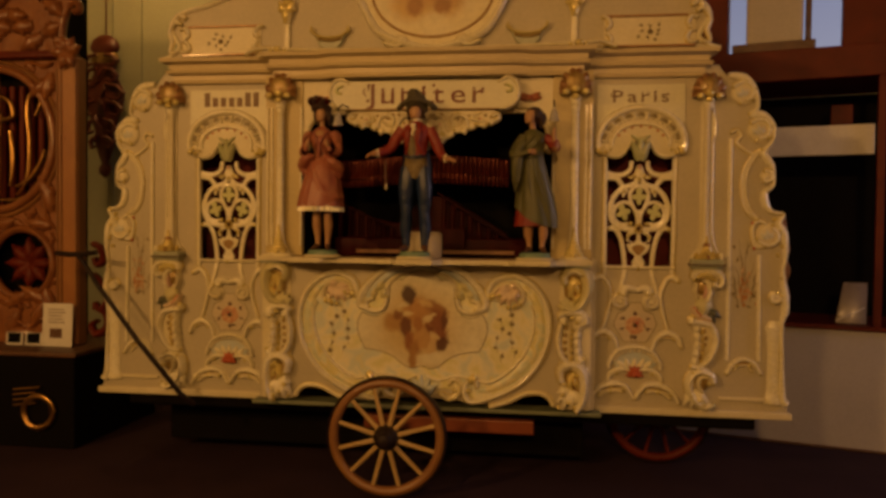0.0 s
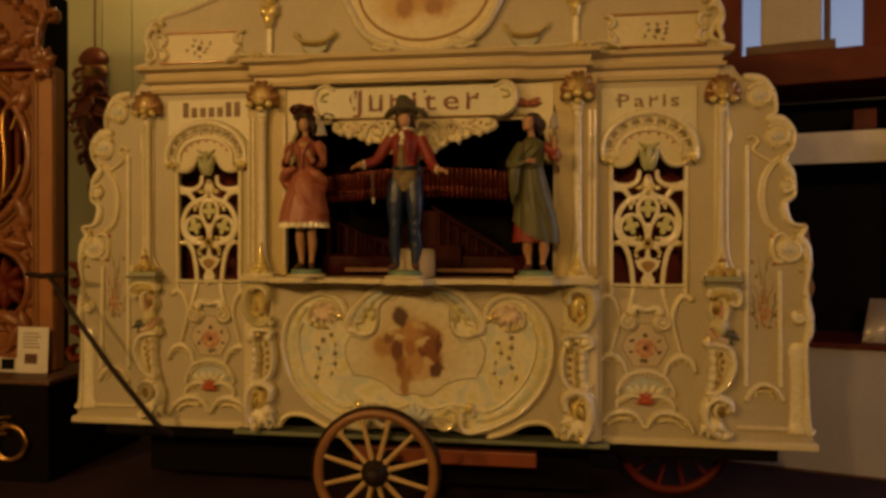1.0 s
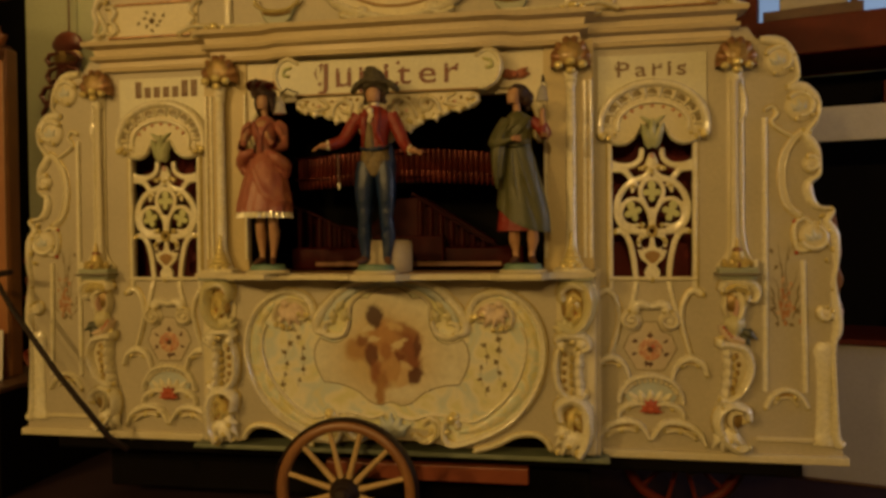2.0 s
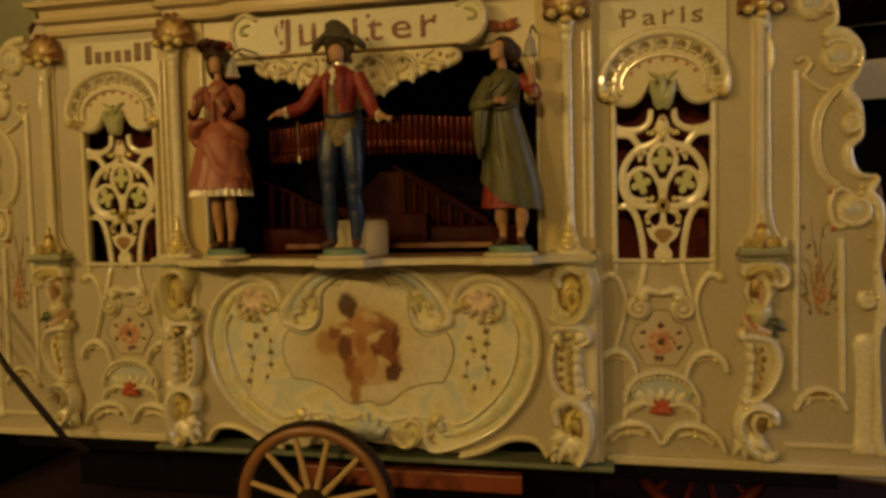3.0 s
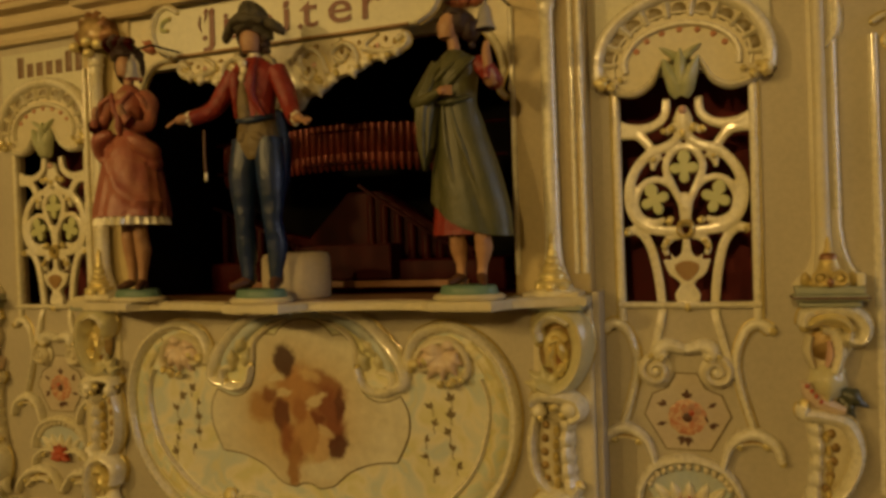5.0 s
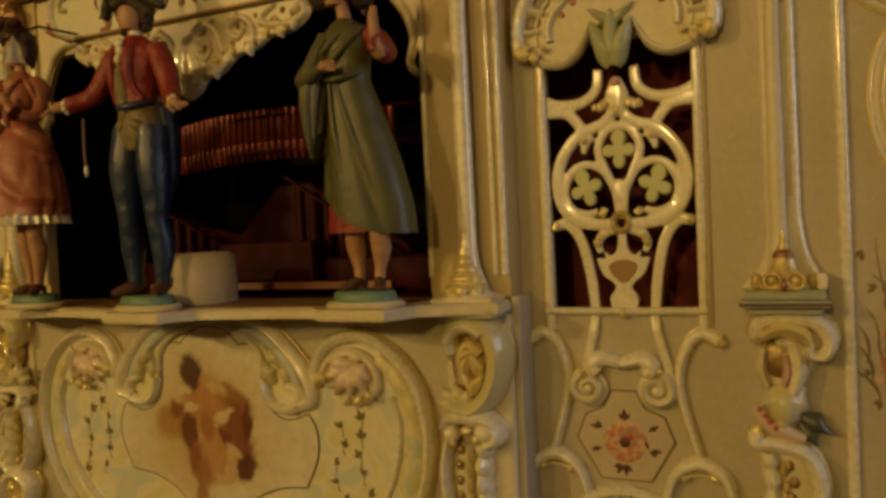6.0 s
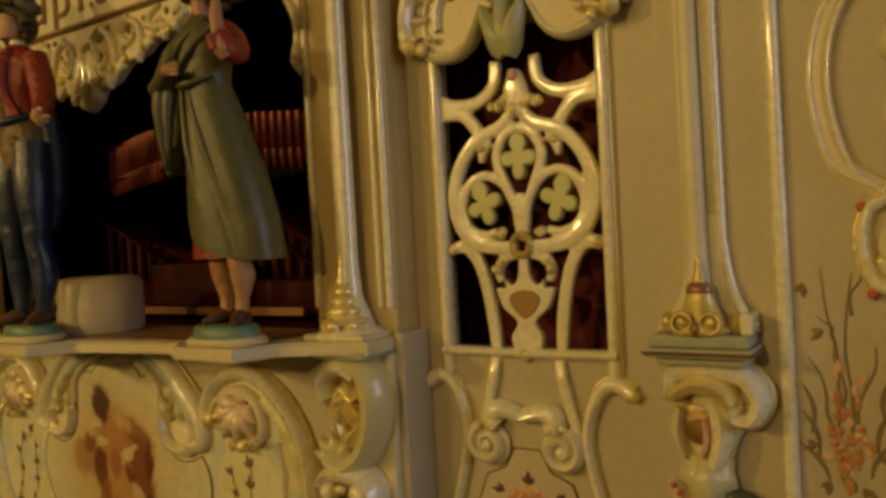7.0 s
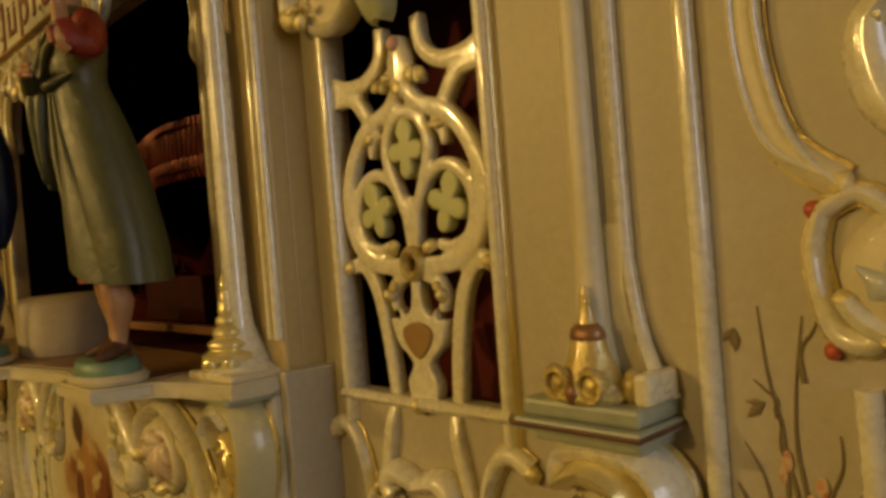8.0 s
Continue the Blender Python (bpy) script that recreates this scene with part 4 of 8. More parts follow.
def lower_bay(s):
    """The carving under a grille."""
    u0 = 1.222
    side = lambda pts: [(s * (u0 + p[0]), p[1]) for p in pts]
    both = lambda pts: (side(pts), side([(-p[0], p[1]) for p in pts]))
    for pts in both([(0.235, 1.245), (0.20, 1.263), (0.165, 1.238), (0.14, 1.165), (0.147, 1.085), (0.182, 0.96)]):
        scroll("leg_scroll", pts, taper(0.019, 0.013, 0.011), 0.018, 0.004, None, IVORY)
    for pts in both([(0.062, 1.160), (0.075, 1.180), (0.05, 1.198), (0.0, 1.186)]):
        scroll("crest_scroll", pts, taper(0.022, 0.026, 0.016), 0.030, 0.008, None, IVORY, tips=False)
    for q in (-1, 1):
        cu = s * (u0 + q * 0.085)
        eye = part("volute", sweep(bmesh.new(), curl(cu, 1.122, 0.042, 90 - q * s * 20, -q * s * 1.6, 30, 0.15), taper(0.016, 0.013, 0.010), 0.026, 0.006, 9), CREAM, organ, "cream carved volute")
        bm = bmesh.new()
        ball(bm, W(cu, 0.006, 1.120), 0.050, 0.012, 0.050, 14)
        part("volute_ground", bm, CREAM, eye)
        bm = bmesh.new()
        ball(bm, W(cu, 0.022, 1.120), 0.013, 0.010, 0.013, 10)
        part("volute_eye", bm, IVORY, eye)
        gilt(eye, [(cu - q * s * 0.018, 1.165, 0.030, 0.014), (cu + q * s * 0.012, 1.168, 0.028, 0.010)])
    for pts in both([(0.253, 0.870), (0.236, 0.918), (0.180, 0.946), (0.122, 0.915), (0.096, 0.845)]):
        hollow_arch("arm_scroll", pts, taper(0.013, 0.020, 0.010), 0.028, 0.004, 0.33, None, 2)
    # painted shield with a flower
    shield = [(-0.122, 0.99), (-0.098, 1.052), (-0.052, 1.072), (-0.03, 1.115), (0.03, 1.115), (0.052, 1.072), (0.098, 1.052), (0.122, 0.99), (0.062, 0.888), (-0.062, 0.888)]
    board = part("painted_shield", plate([side(shield)], 0.0, 0.004, 0.001), SHIELD, organ, "rosy beige painted shield with a pink flower")
    part("shield_line", sweep(bmesh.new(), side(shield), 0.0022, 0.0015, 0.004, 6, True), OLIVE, board, "thin dark outline")
    blossom(board, s * u0, 0.985, 0.0050, 0.056, 11, PETAL, UMBER)
    blossom(board, s * (u0 + 0.012), 0.998, 0.0056, 0.032, 5, FAINTROSE, RED)
    bm = bmesh.new()
    for du, dz, a, n in ((0, 0.055, 90, 3), (0, -0.058, 270, 3), (-0.012, -0.056, 230, 2), (0.058, 0.03, 30, 1), (-0.058, 0.034, 150, 2), (0.06, -0.02, 340, 2), (-0.06, -0.018, 195, 1), (0.04, 0.01, 310, 1)):
        leafy(bm, s * (u0 + du), 0.985 + dz, a if s > 0 else 180 - a, 0.030, 0.0052, n)
    pieces("painted_leaf", bm, UMBER, board, "dark painted leaves")
    # fan shell with its red flower
    fan = arc(0, 0.765, 0.122, 0.080, 4, 176, 18) + [(-0.10, 0.735), (0.10, 0.735)]
    shell = part("fan_shell", plate([side(fan)], 0.0, 0.012, 0.005), BLUE, organ, "pale blue and cream carved fan shell")
    part("shell_rim", sweep(bmesh.new(), side(spl([(0.145, 0.735), (0.138, 0.775), (0.10, 0.832), (0.045, 0.856), (0, 0.862), (-0.045, 0.856), (-0.10, 0.832), (-0.138, 0.775), (-0.145, 0.735)], 4)), taper(0.012, 0.015, 0.012), 0.030, 0.004, 10), IVORY, shell)
    bm = bmesh.new()
    for i in range(13):
        q = radians(16 + 148 / 12 * i)
        ball(bm, W(s * (u0 + 0.118 * math.cos(q)), 0.016, 0.762 + 0.078 * math.sin(q)), 0.010, 0.010, 0.012, 8)
    pieces("shell_bead", bm, CREAM, shell)
    bm = bmesh.new()
    for i in range(5):
        leaf(bm, s * (u0 + 0.03 * (i - 2)), 0.742, 90 - 22 * (i - 2) * s, 0.055, 0.020, 0.010, 1, 0.014)
    pieces("shell_rib", bm, IVORY, shell)
    for pts in both([(0.148, 0.660), (0.138, 0.700), (0.085, 0.730), (0.016, 0.722)]):
        hollow_arch("small_scroll", pts, taper(0.011, 0.016, 0.008), 0.026, 0.005, 0.42, None, 1)
    bm = bmesh.new()
    for i in range(7):
        leaf(bm, s * u0, 0.706, 90 - 102 + 34 * i, 0.052, 0.015, 0.018, 2, 0.016)
    ball(bm, W(s * u0, 0.026, 0.704), 0.020, 0.014, 0.018, 10)
    pieces("red_flower", bm, RED, organ, "red carved flower")
    for pts in both([(0.246, 0.545), (0.213, 0.606), (0.135, 0.645), (0.055, 0.635), (0.006, 0.565)]):
        hollow_arch("foot_scroll", pts, taper(0.012, 0.020, 0.012), 0.030, 0.005, 0.36, None, 3)
        hollow_arch("inner_scroll", [(p[0] * 0.82 + pts[2][0] * 0.18, p[1] - 0.036) for p in pts[1:4]], 0.010, 0.016, 0.010, 0.3, None, 1, CREAM)


def outer_column(s):
    """Slender column at the end of the grille bay, with shell capital, bell base, ledge and carved console below."""
    u = s * 1.603
    bm = bmesh.new()
    lathe(bm, W(u - s * 0.008, 0.026, 1.40), [(0.030, 0), (0.022, 0.05), (0.019, 0.14), (0.017, 0.45), (0.016, 0.80), (0.022, 0.82), (0.016, 0.85)], 16, 1.0, 0.9)
    fbox(bm, u - 0.036, u + 0.036, -0.004, 0.010, 1.36, 2.40, 0.004)
    column = part("outer_column", bm, CREAM, organ, "slender cream column with shell capital")
    # bell-shaped base
    bm = bmesh.new()
    lathe(bm, W(u, 0.052, 1.372), [(0.050, 0), (0.055, 0.006), (0.050, 0.013), (0.040, 0.028), (0.031, 0.046), (0.025, 0.062), (0.022, 0.073)], 18, 1.0, 0.8)
    part("bell_base", bm, BELLGOLD, column, "bronzed bell-shaped base")
    base = column
    bm = bmesh.new()
    lathe(bm, W(u, 0.052, 1.443), [(0.022, 0), (0.024, 0.004), (0.021, 0.014), (0.014, 0.020)], 14, 1.0, 0.8)
    part("bell_collar", bm, COPPER, column, "dark bronze collar")
    bm = bmesh.new()
    lathe(bm, W(u, 0.052, 1.462), [(0.014, 0), (0.010, 0.012), (0.007, 0.026), (0.008, 0.030), (0.003, 0.046)], 14, 1.0, 0.8)
    part("bell_finial", bm, BELLGOLD, column)
    foot = [(0.030, 1.58), (0.034, 1.48), (0.052, 1.42), (0.080, 1.388), (0.090, 1.372)]
    foot = spl(foot, 4)
    part("flared_foot", plate([[(u + p[0], p[1]) for p in foot] + [(u - p[0], p[1]) for p in reversed(foot)]], -0.002, 0.0155, 0.001), CREAM, column)
    for q in (s,):
        part("pilaster_strip", sweep(bmesh.new(), spl([(u + q * 0.086, 1.380), (u + q * 0.066, 1.404), (u + q * 0.046, 1.45), (u + q * 0.035, 1.52), (u + q * 0.032, 1.60), (u + q * 0.030, 2.24)], 5), 0.010, 0.012, lambda t: 0.004 + 0.022 * max(0, 1 - 2.2 * t), 8), IVORY, column)
    bm = bmesh.new()
    for du in (-0.024, 0.024):
        sweep(bm, arc(u + du, 1.395, 0.017, 0.017, 0, 340, 14)[:-1], 0.005, 0.008, 0.086, 6, True)
    for du in (-0.058, 0.058):
        ball(bm, W(u + du, 0.050, 1.390), 0.013, 0.015, 0.022, 8)
    pieces("gilding", bm, BELLGOLD, base, "gilded ring ornaments")
    bm = bmesh.new()
    for du in (-0.024, 0.024):
        ball(bm, W(u + du, 0.084, 1.395), 0.012, 0.008, 0.012, 10)
    pieces("ring_heart", bm, BELLGOLD, base)
    bm = bmesh.new()
    fbox(bm, u + s * 0.066, u + s * 0.088, -0.001, 0.066, 1.371, 1.408, 0.006)
    part("end_block", bm, IVORY, column, "ivory block where the strip meets the ledge", smooth=False)
    bm = bmesh.new()
    ball(bm, W(u, 0.090, 1.384), 0.010, 0.008, 0.014, 10)
    part("base_drop", bm, COPPER, base, "reddish bronze drop")
    # ledge
    bm = bmesh.new()
    fbox(bm, u - 0.085, u + 0.085, -0.002, 0.085, 1.350, 1.372, 0.006)
    fbox(bm, u - 0.092, u + 0.092, -0.002, 0.098, 1.334, 1.350, 0.005)
    fbox(bm, u - 0.078, u + 0.078, -0.002, 0.075, 1.316, 1.334, 0.006)
    ledge = pieces("ledge", bm, GREEN, organ, "grey-green moulded ledge", smooth=False)[0]
    bm = bmesh.new()
    fbox(bm, u - 0.0945, u + 0.0945, -0.002, 0.1005, 1.339, 1.3455, 0.002)
    part("ledge_line", bm, UMBER, ledge, "dark line along the ledge", smooth=False)
    # shell capital
    bm = bmesh.new()
    scallop(bm, u, 2.305, 0.092, 0.03, 1.25)
    shell = column
    part("shell_capital", bm, COPPER, column, "bronzed scallop shell capital")
    bm = bmesh.new()
    ball(bm, W(u, 0.046, 2.335), 0.060, 0.022, 0.062, 14)
    part("shell_dome", bm, HOLLOW, column, "golden brown shell dome")
    bm = bmesh.new()
    for du in (-0.052, 0.052):
        ball(bm, W(u + du, 0.06, 2.285), 0.021, 0.02, 0.018, 8)
    ball(bm, W(u, 0.055, 2.265), 0.026, 0.02, 0.016, 8)
    ball(bm, W(u, 0.062, 2.30), 0.024, 0.02, 0.02, 10)
    pieces("gilding", bm, GOLD, shell)
    bm = bmesh.new()
    lathe(bm, W(u, 0.018, 2.215), [(0.024, 0), (0.032, 0.012), (0.026, 0.024), (0.034, 0.05)], 14, 1, 0.9)
    part("neck", bm, IVORY, shell)
    scroll("side_curl", mirror([(1.63, 2.20), (1.645, 2.14), (1.64, 2.07), (1.615, 2.03)], s), taper(0.006, 0.012, 0.006), 0.014, 0.006, column, IVORY)
    # carved console: a solid wavy body with a chain of scrolls down to the foot
    k = lambda pts: mirror(pts, s)
    right = [(1.68, 1.305), (1.685, 1.23), (1.645, 1.17), (1.63, 1.08), (1.655, 1.0), (1.672, 0.91), (1.64, 0.81), (1.605, 0.765), (1.655, 0.71), (1.65, 0.67), (1.61, 0.62), (1.645, 0.56), (1.65, 0.525)]
    left = [(1.53, 0.525), (1.52, 0.60), (1.51, 0.69), (1.525, 0.77), (1.545, 0.85), (1.54, 0.95), (1.535, 1.03), (1.555, 1.10), (1.56, 1.18), (1.54, 1.24), (1.53, 1.305)]
    part("console_body", plate([k(spl(right, 4) + spl(left, 4))], -0.002, 0.026, 0.010), CREAM, organ, "cream carved console body")
    scroll("console_scroll", k([(1.54, 1.262), (1.55, 1.297), (1.61, 1.308), (1.668, 1.295), (1.692, 1.258), (1.678, 1.222), (1.652, 1.225), (1.655, 1.25)]), taper(0.019, 0.022, 0.012), 0.054, 0.018, None, IVORY, label="ivory carved console roll")
    scroll("console_scroll", k([(1.55, 1.262), (1.59, 1.282), (1.635, 1.272), (1.65, 1.25)]), taper(0.012, 0.025, 0.012), 0.056, 0.030, None, GOLD, tips=False)
    bm = bmesh.new()
    ball(bm, W(s * 1.59, 0.022, 1.212), 0.042, 0.020, 0.048, 14)
    part("console_hollow", bm, HOLLOW, organ, "golden brown hollow of the console")
    scroll("console_scroll", k([(1.556, 1.235), (1.548, 1.19), (1.562, 1.145)]), taper(0.010, 0.016, 0.010), 0.036, 0.016, None, CREAM, tips=False)
    scroll("console_tongue", k([(1.585, 1.252), (1.618, 1.24), (1.626, 1.19), (1.612, 1.135)]), taper(0.012, 0.024, 0.018), 0.044, 0.018, None, IVORY)
    scroll("console_tongue", k([(1.60, 1.222), (1.604, 1.185), (1.594, 1.15)]), taper(0.006, 0.012, 0.006), 0.04, 0.022, None, PINK, tips=False)
    bm = bmesh.new()
    leaf(bm, s * 1.622, 1.150, 250 if s > 0 else 290, 0.115, 0.036, 0.022, 3, 0.034)
    leaf(bm, s * 1.572, 1.150, 285 if s > 0 else 255, 0.10, 0.036, 0.024, 3, 0.034)
    leaf(bm, s * 1.598, 1.152, 268 if s > 0 else 272, 0.10, 0.034, 0.030, 3, 0.034)
    pieces("console_leaf", bm, PALESAGE, organ, "pale green carved leaf")
    bm = bmesh.new()
    leaf(bm, s * 1.62, 1.085, 330 if s > 0 else 210, 0.085, 0.024, 0.020, 2, 0.024)
    leaf(bm, s * 1.625, 1.065, 305 if s > 0 else 235, 0.065, 0.020, 0.022, 2, 0.020)
    pieces("console_leaf", bm, DARKLEAF, organ, "dark green carved leaf")
    scroll("console_ribbon", k([(1.54, 1.105), (1.552, 1.07), (1.59, 1.045), (1.635, 1.03)]), taper(0.016, 0.024, 0.014), 0.040, 0.020, None, BLUSH, tips=False)
    bm = bmesh.new()
    for i in range(4):
        ball(bm, W(s * (1.542 + 0.011 * i), 0.056, 1.098 - 0.014 * i), 0.007, seg=8)
    pieces("red_dot", bm, RED, organ, "red painted dots")
    # lower body: rolled outer rim, hollow with brown dabs, lobed inner rim
    scroll("console_scroll", k([(1.535, 1.040), (1.532, 1.015), (1.575, 1.012), (1.64, 0.99), (1.665, 0.91), (1.635, 0.82), (1.58, 0.765), (1.53, 0.762)]), taper(0.020, 0.021, 0.015), 0.050, 0.018, None, IVORY, label="ivory carved console scroll")
    bm = sweep(bmesh.new(), k(spl([(1.60, 0.995), (1.612, 0.91), (1.585, 0.83), (1.545, 0.785)], 5)), taper(0.034, 0.040, 0.022), 0.014, 0.022, 9)
    part("console_hollow", bm, CREAM, organ, "cream hollow of the console scroll")
    bm = bmesh.new()
    for i in range(5):
        ball(bm, W(s * (1.612 - 0.010 * abs(i - 1.2)), 0.036, 0.965 - 0.038 * i), 0.012, 0.005, 0.014, 8)
    pieces("brown_dab", bm, HOLLOW, organ, "golden brown painted dabs")
    bm = bmesh.new()
    ruffle = [(s * (1.550 + 0.014 * math.sin(0.8 + 2.4 * t)), 0.995 - 0.225 * t) for t in np.linspace(0, 1, 45)]
    sweep(bm, ruffle, lambda t: 0.017 + 0.006 * abs(math.sin(15 * t + 0.5 * math.sin(9 * t))), lambda t: 0.036 + 0.014 * abs(math.sin(15 * t + 0.6)), 0.014, 9)
    pieces("console_lobe", bm, IVORY, organ, "ivory carved lobes")
    bm = bmesh.new()
    for i in range(5):
        ball(bm, W(s * (1.582 + 0.012 * math.sin(0.6 + i * 0.5)), 0.034, 0.955 - 0.040 * i), 0.010, 0.016, 0.018, 8)
    pieces("gilded_husk", bm, BELLGOLD, organ, "gilded husk")
    scroll("console_scroll", k([(1.655, 0.675), (1.645, 0.715), (1.58, 0.737), (1.528, 0.70), (1.522, 0.63), (1.555, 0.57), (1.61, 0.532), (1.648, 0.545)]), taper(0.020, 0.027, 0.022), 0.054, 0.018, None, IVORY)
    bm = bmesh.new()
    ball(bm, W(s * 1.592, 0.022, 0.668), 0.040, 0.018, 0.048, 14)
    part("console_hollow", bm, HOLLOW, organ, "golden brown hollow of the console")
    scroll("console_tongue", k([(1.625, 0.70), (1.585, 0.70), (1.575, 0.655), (1.60, 0.615)]), taper(0.010, 0.016, 0.010), 0.036, 0.022, None, CREAM)
    bm = bmesh.new()
    for a in (235, 262, 290, 318):
        leaf(bm, s * 1.552, 0.625, a if s > 0 else 180 - a, 0.105, 0.026, 0.026, 2, 0.030)
    pieces("console_leaf", bm, IVORY, organ, "ivory carved foot leaf")
    gilt(organ, [(s * a, b, 0.062, r) for a, b, r in ((1.535, 0.60, 0.016), (1.575, 0.575, 0.013), (1.605, 0.545, 0.014), (1.628, 0.668, 0.013), (1.54, 0.73, 0.012))])


for s in (1, -1):
    face = wing(s)
    grille(s, face)
    lower_bay(s)
    outer_column(s)
    # name panel over the hood, and the dark lining behind the grille
    bm = bmesh.new()
    fbox(bm, s * 0.985, s * 1.48, -0.003, 0.012, 2.10, 2.365, 0.004)
    part("name_panel", bm, PANEL, organ, "pale painted name panel", smooth=False)
    bm = bmesh.new()
    fbox(bm, s * 0.97, s * 1.5, -0.22, -0.19, 1.25, 2.1, 0)
    part("grille_lining", bm, LINING, organ, "dark maroon lining behind the grille", smooth=False)


def centre_column(s):
    """Pilaster and slender column beside the stage."""
    u = s * 0.862
    bm = bmesh.new()
    fbox(bm, s * 0.735, s * 0.965, 0.045, 0.085, 1.36, 2.43, 0.006)
    fbox(bm, s * 0.78, s * 0.965, -0.03, 0.05, 1.36, 2.43, 0.004)
    pier = part("stage_pier", bm, PIER, organ, "cream pier beside the stage", smooth=False)
    bm = bmesh.new()
    for du, dd in ((0.744, 0.088), (0.952, 0.088), (0.926, 0.086)):
        sweep(bm, [(s * du, 1.42), (s * du, 1.8), (s * du, 2.24)], 0.009, 0.010, dd, 8)
    pieces("pier_moulding", bm, IVORY, pier)
    bm = bmesh.new()
    lathe(bm, W(u, 0.118, 1.36), [(0.075, 0), (0.078, 0.012), (0.058, 0.02), (0.045, 0.05), (0.03, 0.09), (0.0245, 0.15), (0.023, 0.45), (0.021, 0.84), (0.027, 0.855), (0.021, 0.875)], 18, 1, 0.95)
    column = part("stage_column", bm, IVORY, organ, "slender ivory column with gilded base")
    bm = bmesh.new()
    prof = []
    for i in range(7):
        r = 0.011 + 0.044 * (1 - i / 7) ** 2.3
        prof += [(r * 0.92, 0.021 * i), (r, 0.021 * i + 0.004), (r, 0.021 * i + 0.011), (r * 0.86, 0.021 * i + 0.016)]
    lathe(bm, W(u, 0.140, 1.388), prof + [(0.005, 0.156)], 18, 1, 0.9)
    for du in (-0.034, 0.0, 0.034):
        ball(bm, W(u + du, 0.180 - abs(du) * 0.6, 1.386), 0.018, 0.015, 0.016, 10)
    pieces("gilding", bm, GOLD, column, "gilded stepped column base")
    bm = bmesh.new()
    fbox(bm, u - 0.085, u + 0.085, 0.03, 0.186, 1.353, 1.37, 0.007)
    part("plinth", bm, CREAM, column, smooth=False)
    bm = bmesh.new()
    scallop(bm, u, 2.32, 0.094, 0.12, 1.3)
    shell = column
    part("shell_capital", bm, COPPER, column, "bronzed scallop shell capital")
    bm = bmesh.new()
    ball(bm, W(u, 0.138, 2.352), 0.062, 0.022, 0.064, 14)
    part("shell_dome", bm, HOLLOW, column, "golden brown shell dome")
    bm = bmesh.new()
    for du in (-0.054, 0.054):
        ball(bm, W(u + du, 0.165, 2.30), 0.022, 0.02, 0.02, 8)
    ball(bm, W(u, 0.162, 2.315), 0.025, 0.02, 0.02, 10)
    ball(bm, W(u, 0.155, 2.275), 0.026, 0.02, 0.017, 8)
    pieces("gilding", bm, GOLD, shell)
    bm = bmesh.new()
    lathe(bm, W(u, 0.118, 2.225), [(0.024, 0), (0.032, 0.012), (0.026, 0.024), (0.036, 0.05)], 14, 1, 0.9)
    part("neck", bm, IVORY, shell)
    # console below the shelf: chain of big curled scrolls
    k = lambda pts: mirror(pts, s)
    bm = bmesh.new()
    fbox(bm, s * 0.79, s * 0.97, 0.05, 0.126, 0.505, 1.325, 0.01)
    block = part("console_block", bm, CREAM, organ, "cream console block under the column", smooth=False)
    bm = bmesh.new()
    ball(bm, W(s * 0.868, 0.138, 1.195), 0.056, 0.022, 0.085, 16)
    ball(bm, W(s * 0.868, 0.138, 0.665), 0.052, 0.022, 0.070, 16)
    pieces("console_hollow", bm, HOLLOW, block, "golden brown hollow of the console")
    # Dark hearts give the rounded hollows a painted inner shade.
    bm = bmesh.new()
    ball(bm, W(s * 0.866, 0.152, 1.175), 0.026, 0.012, 0.050, 12)
    ball(bm, W(s * 0.866, 0.152, 0.655), 0.024, 0.012, 0.040, 12)
    pieces("hollow_shade", bm, COPPER, block, "dark bronzed heart painted in as shade of the hollow")
    bm = bmesh.new()
    for x, z, a, l in ((0.842, 1.150, 70, 0.085), (0.895, 1.165, 105, 0.080), (0.858, 1.120, 45, 0.070), (0.835, 1.215, 20, 0.060), (0.842, 0.635, 72, 0.075), (0.892, 0.640, 108, 0.070), (0.86, 0.70, 60, 0.045)):
        leaf(bm, s * x, z, a if s > 0 else 180 - a, l, 0.017, 0.156, 3, 0.024)
    pieces("gilt_leaf", bm, GOLD, block, "gilded leaf curling over the hollow")
    scroll("console_scroll", k([(0.822, 1.225), (0.815, 1.275), (0.87, 1.308), (0.928, 1.278), (0.942, 1.20), (0.915, 1.12), (0.865, 1.082), (0.815, 1.095)]), taper(0.022, 0.036, 0.020), 0.060, 0.130, block, PALESAGE, label="pale yellow-green carved scroll")
    scroll("console_scroll", k([(0.815, 1.255), (0.835, 1.285), (0.87, 1.295), (0.91, 1.275)]), taper(0.012, 0.020, 0.010), 0.058, 0.140, block, IVORY)
    scroll("console_scroll", k([(0.90, 1.225), (0.868, 1.25), (0.846, 1.21), (0.862, 1.155), (0.885, 1.13)]), taper(0.012, 0.018, 0.008), 0.036, 0.145, block, GOLD, tips=False)
    bm = bmesh.new()
    for a, l in ((100, 0.07), (135, 0.075), (165, 0.07), (60, 0.06)):
        leaf(bm, s * 0.838, 1.085, a if s > 0 else 180 - a, l, 0.024, 0.150, 2, 0.022)
    pieces("console_leaf", bm, PALESAGE, block, "pale green carved leaf")
    # knuckle between the scrolls
    scroll("console_scroll", k([(0.790, 1.035), (0.805, 1.055), (0.86, 1.062), (0.918, 1.05), (0.935, 1.015), (0.905, 0.995)]), taper(0.016, 0.026, 0.018), 0.060, 0.130, block, IVORY)
    bm = bmesh.new()
    ball(bm, W(s * 0.905, 0.165, 1.028), 0.030, 0.030, 0.028, 12)
    ball(bm, W(s * 0.812, 0.160, 1.020), 0.024, 0.026, 0.024, 12)
